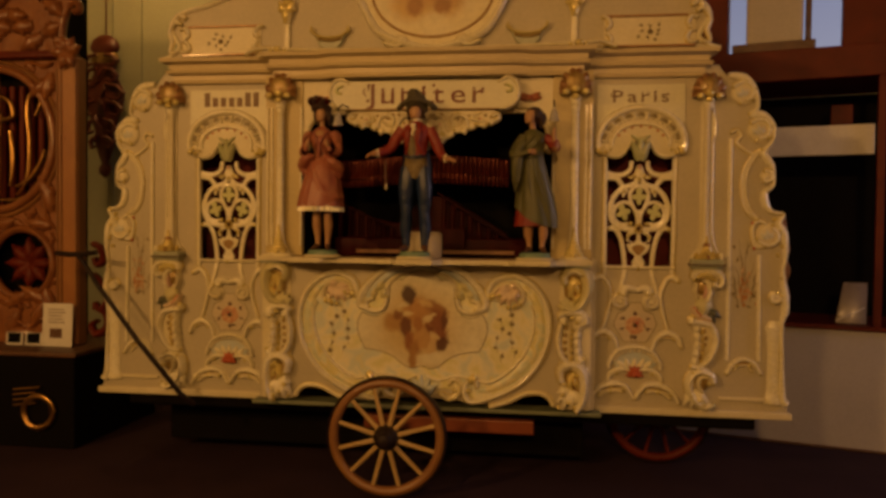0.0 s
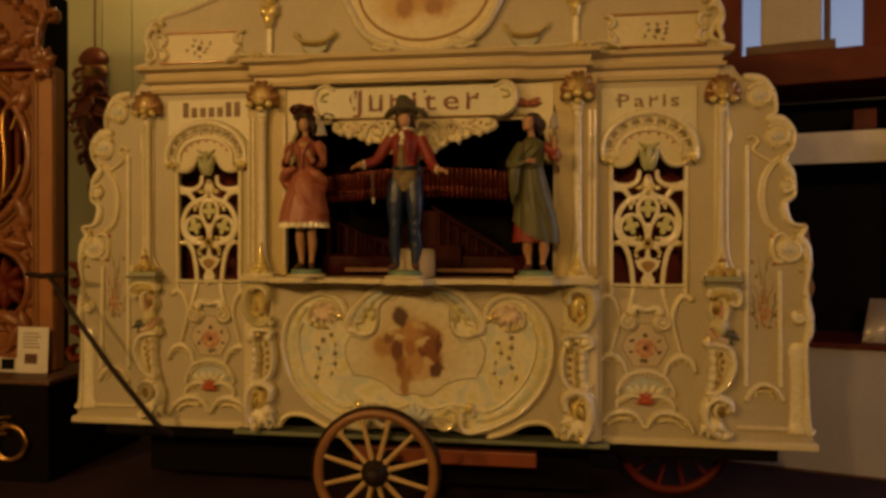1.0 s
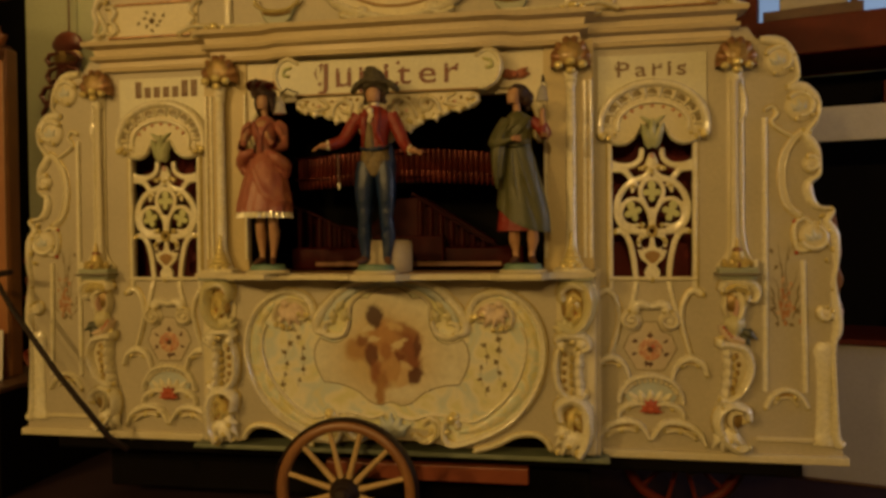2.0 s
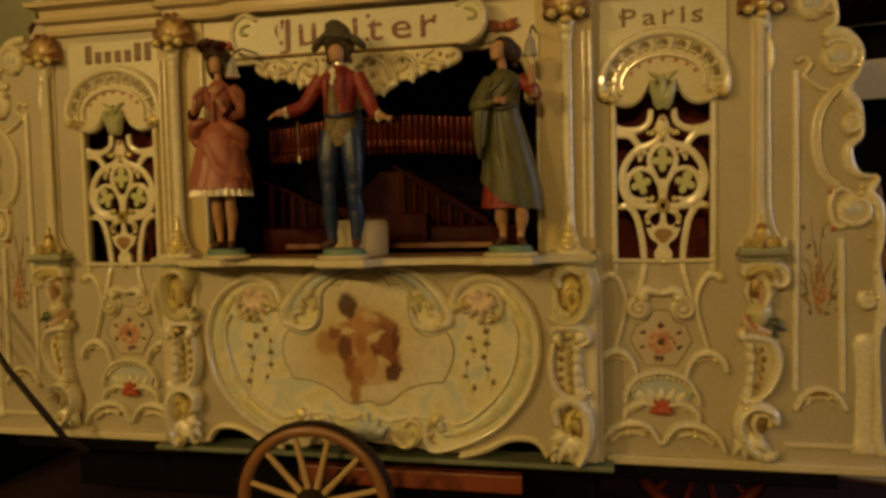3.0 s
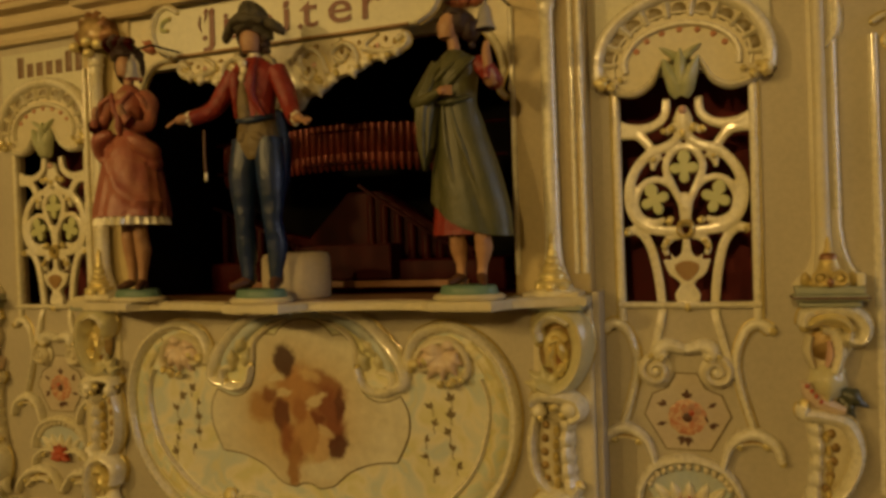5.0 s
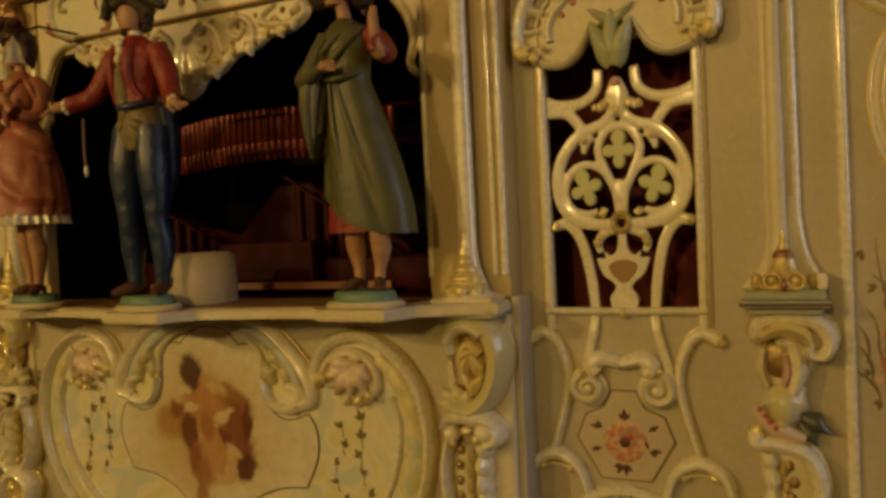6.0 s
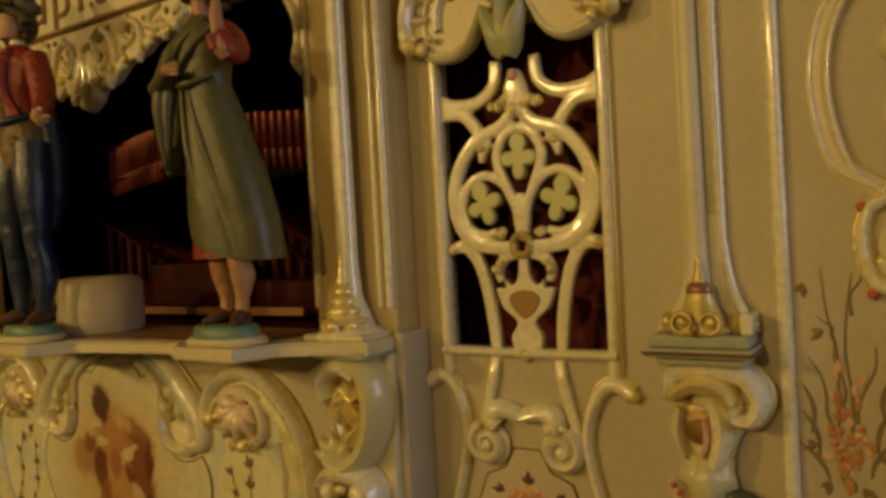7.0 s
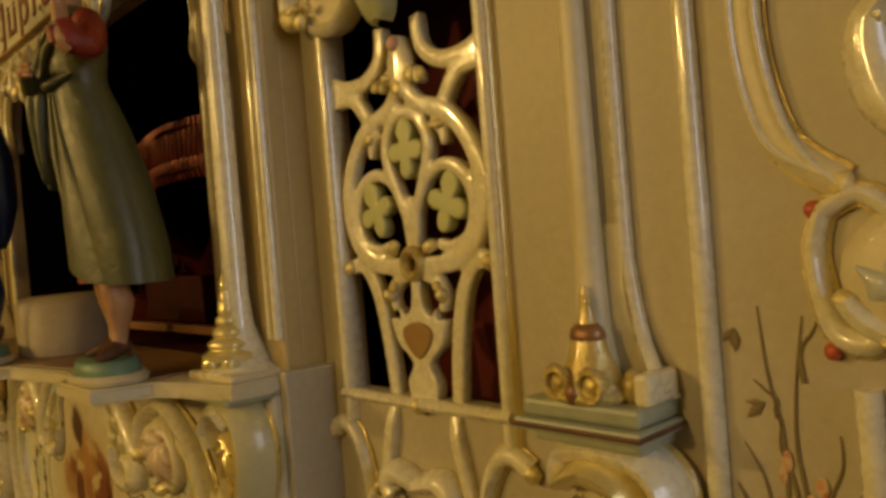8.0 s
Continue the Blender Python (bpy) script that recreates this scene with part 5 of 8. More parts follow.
    pieces("console_knuckle", bm, IVORY, block)
    gilt(block, [(s * 0.86, 1.035, 0.188, 0.014), (s * 0.885, 1.01, 0.18, 0.012), (s * 0.82, 1.00, 0.178, 0.012)])
    scroll("console_scroll", k([(0.800, 1.0), (0.785, 0.92), (0.797, 0.83), (0.845, 0.775), (0.90, 0.775), (0.925, 0.80)]), taper(0.016, 0.021, 0.020), 0.046, 0.130, block, IVORY)
    bm = sweep(bmesh.new(), k(spl([(0.842, 0.99), (0.828, 0.92), (0.838, 0.84), (0.87, 0.80)], 5)), taper(0.024, 0.032, 0.020), 0.016, 0.128, 9)
    part("console_bed", bm, CREAM, block, "cream bed of the console scroll")
    bm = bmesh.new()
    for i in range(5):
        ball(bm, W(s * (0.828 - 0.006 * math.sin(0.7 * i)), 0.146, 0.975 - 0.040 * i), 0.012, 0.006, 0.013, 8)
    pieces("brown_dab", bm, HOLLOW, block, "golden brown painted dabs")
    bm = bmesh.new()
    ruffle = [(s * (0.902 - 0.014 * math.sin(0.5 + 2.5 * t)), 0.998 - 0.205 * t) for t in np.linspace(0, 1, 45)]
    sweep(bm, ruffle, lambda t: 0.019 + 0.007 * abs(math.sin(14 * t + 0.5 * math.sin(9 * t))), lambda t: 0.036 + 0.014 * abs(math.sin(14 * t + 0.6)), 0.128, 9)
    pieces("console_lobe", bm, IVORY, block, "ivory carved lobes")
    bm = bmesh.new()
    for i in range(5):
        ball(bm, W(s * (0.866 - 0.010 * math.sin(0.5 + i * 0.5)), 0.152, 0.958 - 0.038 * i), 0.010, 0.014, 0.018, 8)
    pieces("gilding", bm, BELLGOLD, block, "gilded husks")
    scroll("console_scroll", k([(0.806, 0.672), (0.80, 0.735), (0.86, 0.768), (0.918, 0.73), (0.932, 0.65), (0.922, 0.57), (0.89, 0.51)]), taper(0.022, 0.032, 0.024), 0.060, 0.130, block, IVORY)
    scroll("console_scroll", k([(0.90, 0.705), (0.865, 0.715), (0.848, 0.675), (0.868, 0.625)]), taper(0.010, 0.016, 0.008), 0.034, 0.145, block, GOLD, tips=False)
    bm = bmesh.new()
    for a, l in ((225, 0.12), (248, 0.135), (270, 0.125), (296, 0.11), (200, 0.09)):
        leaf(bm, s * 0.862, 0.635, a if s > 0 else 180 - a, l, 0.030, 0.140, 2, 0.032)
    pieces("console_leaf", bm, IVORY, block, "ivory acanthus foot")
    gilt(block, [(s * a, b, 0.175, r) for a, b, r in ((0.815, 0.60, 0.015), (0.845, 0.555, 0.014), (0.88, 0.53, 0.014), (0.79, 0.53, 0.013), (0.82, 0.665, 0.014))])


for s in (1, -1):
    centre_column(s)


def lower_front():
    """The middle panel under the shelf with its painted cartouche."""
    half = [(0.0, 0.545), (0.22, 0.53), (0.30, 0.515), (0.40, 0.518), (0.50, 0.545), (0.60, 0.588), (0.68, 0.594), (0.735, 0.57), (0.755, 0.53), (0.79, 0.505), (0.965, 0.505), (0.965, 1.335)]
    half = half[:1] + spl(half[1:-2], 4) + half[-2:]
    loop = half + [(-p[0], p[1]) for p in reversed(half)][:-1]
    panel = part("front_panel", plate([loop], 0.04, 0.115, 0.006), FIELD, organ, "beige front panel with an arched foot and painted cartouche")
    bm = bmesh.new()
    for s in (1, -1):
        fbox(bm, s * 0.968, s * 0.99, -0.03, 0.105, 0.505, 1.366, 0.004)
    pieces("panel_return", bm, FIELD, panel, smooth=False)
    # cartouche board
    ring = [(0.0, 1.318), (0.16, 1.30), (0.27, 1.23), (0.34, 1.15), (0.40, 1.20), (0.47, 1.252), (0.55, 1.258), (0.645, 1.20), (0.71, 1.10), (0.73, 0.98), (0.695, 0.82), (0.60, 0.68), (0.46, 0.59), (0.33, 0.545), (0.24, 0.59), (0.13, 0.60), (0.0, 0.60)]
    outline = spl(ring + [(-p[0], p[1]) for p in reversed(ring[1:-1])], 5, True)
    board = part("cartouche", plate([outline], 0.10, 0.128, 0.008), PASTEL, organ, "pale yellow-green painted cartouche")
    for s in (1, -1):
        k = lambda pts: mirror(pts, s)
        scroll("frame_scroll", k([(0.47, 1.10), (0.56, 1.085), (0.585, 1.14), (0.53, 1.18), (0.44, 1.165), (0.395, 1.13), (0.385, 1.17), (0.425, 1.235), (0.53, 1.262), (0.64, 1.21), (0.71, 1.11), (0.733, 0.975), (0.695, 0.81),
               (0.59, 0.668), (0.45, 0.58), (0.30, 0.532), (0.255, 0.57), (0.265, 0.64), (0.31, 0.655), (0.325, 0.62)][5:]), taper(0.020, 0.017, 0.018), 0.034, 0.124, board, IVORY, label="ivory scroll frame of the cartouche")
        band = [(0.585, 1.205), (0.655, 1.12), (0.682, 0.985), (0.65, 0.835), (0.555, 0.705), (0.43, 0.622), (0.33, 0.60)]
        scroll("frame_band", k(band), lambda t: taper(0.018, 0.036, 0.016)(t) * (1 + 0.05 * math.sin(64 * t)), lambda t: 0.013 + 0.0045 * abs(math.sin(32 * t)), 0.126, board, BANDTONES, tips=False, n=12, label="mottled yellow-green fluted band inside the frame")
        scroll("frame_scroll", k([(0.625, 1.10), (0.648, 1.04), (0.645, 0.955), (0.605, 0.835), (0.515, 0.725), (0.40, 0.65), (0.30, 0.665), (0.20, 0.675), (0.10, 0.652), (0.03, 0.672)]), taper(0.008, 0.009, 0.010), 0.020, 0.126, board, IVORY, tips=False)
        scroll("frame_scroll", k([(0.545, 1.085), (0.585, 1.12), (0.575, 1.18), (0.525, 1.215), (0.455, 1.205), (0.415, 1.165), (0.43, 1.125), (0.46, 1.13)]), taper(0.012, 0.017, 0.010), 0.026, 0.126, board, CREAM, label="cream inner curl")
        scroll("frame_scroll", k([(0.315, 1.06), (0.365, 1.075), (0.362, 1.13), (0.305, 1.21), (0.21, 1.288), (0.05, 1.325)]), taper(0.020, 0.026, 0.016), 0.036, 0.124, board, IVORY, label="ivory carved crest scroll")
        scroll("frame_scroll", k([(0.325, 1.10), (0.30, 1.16), (0.24, 1.225), (0.15, 1.28), (0.04, 1.30)]), taper(0.014, 0.024, 0.010), 0.020, 0.126, board, BLUE, tips=False, label="pale blue band of the crest")
        scroll("frame_scroll", k([(0.205, 1.125), (0.225, 1.065), (0.275, 1.045), (0.325, 1.06), (0.325, 1.105), (0.285, 1.115)]), taper(0.012, 0.019, 0.012), 0.030, 0.126, board, IVORY)
        scroll("frame_scroll", k([(0.20, 1.14), (0.195, 1.20), (0.145, 1.25), (0.06, 1.285)]), taper(0.008, 0.012, 0.006), 0.018, 0.128, board, CREAM, tips=False)
        for cu, cz, a in ((0.27, 1.17, 130), (0.235, 1.12, 110), (0.29, 1.115, 100)):
            bm = bmesh.new()
            leaf(bm, s * cu, cz, a if s > 0 else 180 - a, 0.07, 0.022, 0.130, 2, 0.022)
            part("crest_leaf", bm, PALESAGE, board, "pale carved crest leaf")
        # pink leaf cluster in the corner curl
        bm = bmesh.new()
        for a, l in ((200, 0.11), (235, 0.10), (265, 0.085), (300, 0.08), (170, 0.08), (330, 0.07)):
            leaf(bm, s * 0.51, 1.18, a if s > 0 else 180 - a, l, 0.03, 0.13, 2, 0.03)
        ob = pieces("corner_leaf", bm, BLUSH, board, "blush carved corner leaves")[0]
        gilt(board, [(s * a, b, 0.158, r) for a, b, r in ((0.41, 1.145, 0.02), (0.45, 1.155, 0.014), (0.535, 1.09, 0.018), (0.57, 1.10, 0.014), (0.50, 1.085, 0.015))])
        bm = bmesh.new()
        ball(bm, W(s * 0.525, 0.145, 1.205), 0.024, 0.012, 0.018, 8)
        part("bud", bm, BLUSH, board)
        # foot curls
        scroll("foot_curl", k([(0.11, 0.575), (0.16, 0.545), (0.21, 0.57), (0.225, 0.63), (0.19, 0.655), (0.165, 0.63)]), taper(0.014, 0.022, 0.012), 0.03, 0.126, board, IVORY, edge=GOLD)
        gilt(board, [(s * 0.30, 0.665, 0.152, 0.03), (s * 0.275, 0.60, 0.145, 0.016), (s * 0.20, 0.60, 0.148, 0.018)])
        sprig(board, s * 0.51, 0.91, 0.1295, 0.15, 31 + s, OLIVE, 20, 1.75)
        scroll("arch_moulding", k([(0.40, 0.505), (0.50, 0.535), (0.60, 0.585), (0.69, 0.592), (0.74, 0.565), (0.762, 0.525)]), 0.012, 0.016, 0.115, panel, IVORY)
    bm = bmesh.new()
    for a in (60, 90, 120, 30, 150):
        leaf(bm, 0, 0.57, a, 0.11, 0.03, 0.126, 2, 0.025)
    pieces("foot_leaf", bm, BLUE, board, "pale blue carved foot leaf")
    # inner picture field: cusped outline with a thin dark line
    runs = ([(0.0, 1.285), (0.045, 1.279), (0.085, 1.258), (0.112, 1.230)], [(0.112, 1.230), (0.150, 1.232), (0.186, 1.205), (0.190, 1.150), (0.198, 1.085), (0.232, 1.032), (0.288, 1.015), (0.352, 1.036)],
            [(0.352, 1.036), (0.378, 0.985), (0.376, 0.910), (0.334, 0.822)], [(0.334, 0.822), (0.25, 0.812), (0.165, 0.780), (0.10, 0.728), (0.045, 0.715)], [(0.045, 0.715), (0.02, 0.728), (0.0, 0.731)])
    half = [p for run in runs for p in spl(run, 5)[:-1]] + [(0.0, 0.731)]
    loop = half + [(-p[0], p[1]) for p in reversed(half[1:-1])]
    field = part("picture_field", plate([loop], 0.124, 0.1315, 0.002), LANDSCAPE, board, "pale field with a painted picture in soft warm masses")
    part("outline", sweep(bmesh.new(), loop, 0.0026, 0.0015, 0.131, 6, True), OLIVE, field)
    # ledge under the panel
    bm = bmesh.new()
    fbox(bm, -1.03, 1.03, -0.03, 0.126, 0.470, 0.492, 0.005)
    part("foot_ledge", bm, DEEPGREEN, organ, "grey-green foot ledge", smooth=False)


lower_front()


def shelf():
    """The bowed shelf of the stage with a lip at each statue."""
    half = [(0.0, 0.435), (0.10, 0.430), (0.145, 0.335), (0.40, 0.292), (0.50, 0.290), (0.545, 0.350), (0.735, 0.350), (0.765, 0.250), (0.83, 0.225), (0.968, 0.198), (0.968, 0.02)]
    loop = half + [(-p[0], p[1]) for p in reversed(half)][:-1]
    bm = bmesh.new()
    top = [bm.verts.new(W(p[0], p[1], 1.358)) for p in loop]
    low = [bm.verts.new(W(p[0], p[1], 1.330)) for p in loop]
    bm.faces.new(top), bm.faces.new(low)
    for i in range(len(loop)):
        j = (i + 1) % len(loop)
        bm.faces.new((top[i], top[j], low[j], low[i]))
    bmesh.ops.bevel(bm, geom=[e for e in bm.edges if abs(e.verts[0].co.z - e.verts[1].co.z) < 0.001], offset=0.005, segments=2, affect="EDGES")
    board = part("stage_shelf", bm, CREAM, organ, "bowed cream shelf of the stage")
    top = [(0.0, 0.405), (0.09, 0.400), (0.135, 0.305), (0.40, 0.265), (0.66, 0.265), (0.73, 0.24), (0.73, 0.032)]
    top = top + [(-p[0], p[1]) for p in reversed(top)][:-1]
    bm = bmesh.new()
    rows = [[bm.verts.new(W(p[0], p[1], z)) for p in top] for z in (1.357, 1.3595)]
    for row in rows:
        bm.faces.new(row)
    for i in range(len(top)):
        j = (i + 1) % len(top)
        bm.faces.new((rows[0][i], rows[0][j], rows[1][j], rows[1][i]))
    part("shelf_top", bm, SHELFBROWN, board, "brown stained top of the shelf", smooth=False)
    bm = bmesh.new()
    for s in (1, -1):
        fbox(bm, s * 0.80, s * 0.955, 0.02, 0.20, 1.318, 1.338, 0.005)
    pieces("shelf_moulding", bm, GREEN, organ, smooth=False)
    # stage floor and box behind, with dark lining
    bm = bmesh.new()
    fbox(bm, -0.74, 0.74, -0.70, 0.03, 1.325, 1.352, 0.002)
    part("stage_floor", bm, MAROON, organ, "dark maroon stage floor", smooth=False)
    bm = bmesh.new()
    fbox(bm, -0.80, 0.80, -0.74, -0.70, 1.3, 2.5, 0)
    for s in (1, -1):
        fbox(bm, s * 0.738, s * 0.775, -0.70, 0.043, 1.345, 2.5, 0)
    pieces("stage_lining", bm, BLACK, organ, "near-black lining of the stage", smooth=False)


shelf()


def stage_works():
    """Pipes and cases inside the stage."""
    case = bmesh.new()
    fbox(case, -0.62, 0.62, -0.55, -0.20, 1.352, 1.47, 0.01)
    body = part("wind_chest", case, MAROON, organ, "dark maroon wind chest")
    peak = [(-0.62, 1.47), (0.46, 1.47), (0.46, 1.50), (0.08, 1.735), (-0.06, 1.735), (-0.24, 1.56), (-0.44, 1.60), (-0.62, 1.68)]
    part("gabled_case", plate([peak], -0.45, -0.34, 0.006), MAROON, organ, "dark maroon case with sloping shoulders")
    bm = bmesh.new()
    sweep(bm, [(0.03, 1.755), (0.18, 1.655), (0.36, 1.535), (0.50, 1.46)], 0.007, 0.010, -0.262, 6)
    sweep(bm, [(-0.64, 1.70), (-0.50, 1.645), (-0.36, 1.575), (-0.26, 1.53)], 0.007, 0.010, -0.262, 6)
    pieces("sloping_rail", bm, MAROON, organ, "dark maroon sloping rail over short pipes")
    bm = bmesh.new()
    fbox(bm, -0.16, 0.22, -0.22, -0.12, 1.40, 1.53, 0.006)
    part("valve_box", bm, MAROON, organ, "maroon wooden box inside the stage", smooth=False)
    bm = bmesh.new()
    fbox(bm, -0.45, 0.52, -0.12, -0.09, 1.375, 1.398, 0.003)
    part("front_rail", bm, OAK, organ, "reddish wooden rail", smooth=False)
    for i in range(40):
        u = -0.60 + 1.06 * i / 39
        d = -0.18 - 0.12 * (u / 0.58) ** 2
        z0, z1 = 1.795 + 0.012 * math.cos(5 * u), 1.965 + 0.012 * math.cos(5 * u)
        bm = bmesh.new()
        lathe(bm, W(u, d, z0), [(0.006, 0), (0.0155, 0.035), (0.0155, 0.06), (0.0125, 0.062), (0.0155, 0.066), (0.0155, z1 - z0)], 10)
        part("organ_pipe", bm, PEWTER, organ)
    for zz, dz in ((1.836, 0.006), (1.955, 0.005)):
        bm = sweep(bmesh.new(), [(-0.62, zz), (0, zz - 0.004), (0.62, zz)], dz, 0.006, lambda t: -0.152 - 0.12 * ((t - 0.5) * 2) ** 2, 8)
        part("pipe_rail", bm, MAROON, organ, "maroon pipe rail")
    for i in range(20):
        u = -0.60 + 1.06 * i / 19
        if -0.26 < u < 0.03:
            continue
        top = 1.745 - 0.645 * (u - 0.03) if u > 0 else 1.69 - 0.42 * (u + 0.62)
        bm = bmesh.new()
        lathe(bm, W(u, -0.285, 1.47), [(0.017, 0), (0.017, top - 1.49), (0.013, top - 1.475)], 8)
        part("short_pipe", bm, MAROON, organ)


stage_works()


def sign():
    """Sign board, lambrequin and corner pieces over the stage."""
    half = [(0.47, 2.375), (0.50, 2.39), (0.535, 2.37), (0.55, 2.32), (0.535, 2.26), (0.50, 2.215), (0.46, 2.205)]
    right = spl(half, 4)
    loop = [(-0.44, 2.205), (0.44, 2.205)] + right[::-1] + [(-p[0], p[1]) for p in right]
    board = part("sign_board", plate([loop], 0.135, 0.17, 0.008), PANEL, organ, "pale sign board with curled ends and dark red lettering")
    for s in (1, -1):
        scroll("end_curl", mirror([(0.44, 2.36), (0.475, 2.345), (0.47, 2.315), (0.44, 2.32), (0.435, 2.36), (0.48, 2.385), (0.525, 2.365), (0.545, 2.31), (0.525, 2.245), (0.47, 2.21)][4:], s), taper(0.009, 0.013, 0.008), 0.018, 0.165, board, IVORY)
        scroll("end_curl", mirror([(0.47, 2.345), (0.50, 2.335), (0.505, 2.31), (0.48, 2.305)], s), 0.009, 0.014, 0.168, board, LIME)
    bm = bmesh.new()
    sweep(bm, [(-0.44, 2.209), (0.44, 2.209)], 0.006, 0.012, 0.168, 6)
    part("board_moulding", bm, OCHRE, board)
    letters(board, "Jupiter", 0.010, 2.245, 0.172, 0.150, 0.68, INK)
    # lambrequin
    edge = [(0.0, 1.965), (0.04, 1.985), (0.07, 2.02), (0.125, 2.03), (0.18, 2.07), (0.255, 2.085), (0.30, 2.11), (0.37, 2.115), (0.42, 2.14), (0.44, 2.175), (0.41, 2.20)]
    r = spl(edge, 4)
    loop = [(-p[0], p[1]) for p in reversed(r)][:-1] + r
    lam = part("lambrequin", plate([loop], 0.135, 0.165, 0.006), CREAM, organ, "cream carved lambrequin with scalloped gilded edge")
    for s in (1, -1):
        k = lambda pts: mirror(pts, s)
        scroll("lambrequin_scroll", k([(0.40, 2.165), (0.425, 2.18), (0.435, 2.155), (0.40, 2.135), (0.34, 2.135), (0.28, 2.15)]), 0.010, 0.016, 0.165, lam, IVORY)
        scroll("lambrequin_scroll", k([(0.26, 2.10), (0.25, 2.15), (0.21, 2.175), (0.17, 2.15), (0.18, 2.11)]), 0.009, 0.016, 0.165, lam, IVORY)
        scroll("lambrequin_scroll", k([(0.15, 2.085), (0.13, 2.14), (0.09, 2.17), (0.05, 2.14), (0.07, 2.10)]), 0.009, 0.016, 0.165, lam, IVORY)
        for i, (a, b) in enumerate(((0.05, 2.04), (0.115, 2.067), (0.18, 2.085), (0.235, 2.09), (0.30, 2.115), (0.36, 2.12), (0.42, 2.15))):
            gilt(lam, [(s * a, b, 0.17, 0.012 + 0.004 * (i % 2))])
        bm = bmesh.new()
        for a, b in ((0.33, 2.155), (0.22, 2.135), (0.10, 2.12), (0.0, 2.09)):
            ball(bm, W(s * a, 0.167, b), 0.009, 0.006, 0.009, 6)
        pieces("lambrequin_dot", bm, PINK, lam, "pink painted dots")
    for s in (1, -1):
        bm = bmesh.new()
        for cu, cz, a, l in ((0.055, 2.03, 250, 0.045), (0.11, 2.055, 285, 0.045), (0.17, 2.085, 250, 0.045), (0.235, 2.105, 285, 0.045), (0.29, 2.125, 255, 0.040), (0.345, 2.135, 285, 0.038), (0.395, 2.15, 270, 0.036)):
            leaf(bm, s * cu, cz, a if s > 0 else 180 - a, l, 0.020, 0.166, 2, 0.014)
        pieces("lambrequin_tip", bm, IVORY, lam, "ivory carved tip of the scalloped edge")
        for pts in ([(0.33, 2.19), (0.29, 2.165), (0.31, 2.135), (0.345, 2.145)], [(0.20, 2.19), (0.165, 2.155), (0.20, 2.12), (0.225, 2.14)], [(0.09, 2.18), (0.045, 2.13), (0.075, 2.075), (0.105, 2.10)]):
            scroll("lambrequin_scroll", mirror(pts, s), taper(0.006, 0.009, 0.006), 0.012, 0.165, lam, IVORY)
    rnd = random.Random(8)
    bm = bmesh.new()
    for i in range(26):
        x = -0.39 + 0.78 * i / 25
        ball(bm, W(x, 0.167, 2.185 - 0.105 * rnd.random() * (1 - abs(x) / 0.5)), rnd.uniform(0.007, 0.013), 0.005, rnd.uniform(0.006, 0.012), 8)
    pieces("lambrequin_dab", bm, HOLLOW, lam, "golden brown glazed hollows")
    bm = bmesh.new()
    for a in (250, 270, 290):
        leaf(bm, 0, 2.15, a, 0.17, 0.028, 0.165, 3, 0.014)
    pieces("drop_leaf", bm, IVORY, lam, "ivory carved drop leaf")
    # frieze behind and corner spandrels of the opening
    for s in (1, -1):
        edge = [(0.74, 1.98)] + spl([(0.725, 1.99), (0.73, 2.06), (0.705, 2.13), (0.66, 2.20), (0.60, 2.23), (0.52, 2.235)], 4) + [(0.40, 2.235), (0.40, 2.44), (0.78, 2.44)]
        sp = part("spandrel", plate([mirror(edge, s)], 0.03, 0.075, 0.006), CREAM, organ, "cream corner spandrel of the stage")
        scroll("spandrel_scroll", mirror([(0.725, 1.965), (0.70, 2.0), (0.715, 2.06), (0.70, 2.125), (0.655, 2.19), (0.60, 2.225), (0.53, 2.228)], s), taper(0.008, 0.013, 0.008), 0.018, 0.072, sp, IVORY)
        bm = bmesh.new()
        for a in (8, 32, 150, 174):
            leaf(bm, s * 0.605, 2.275, a, 0.072, 0.017, 0.082, 3, 0.02)
        ball(bm, W(s * 0.60, 0.105, 2.28), 0.02, 0.015, 0.018, 8)
        pieces("ribbon_flower", bm, RIBBON, sp, "red carved ribbon flower")
    bm = bmesh.new()
    fbox(bm, -0.74, 0.74, 0.03, 0.07, 2.2, 2.44, 0.002)
    part("frieze", bm, CREAM, organ, "cream frieze behind the sign board", smooth=False)


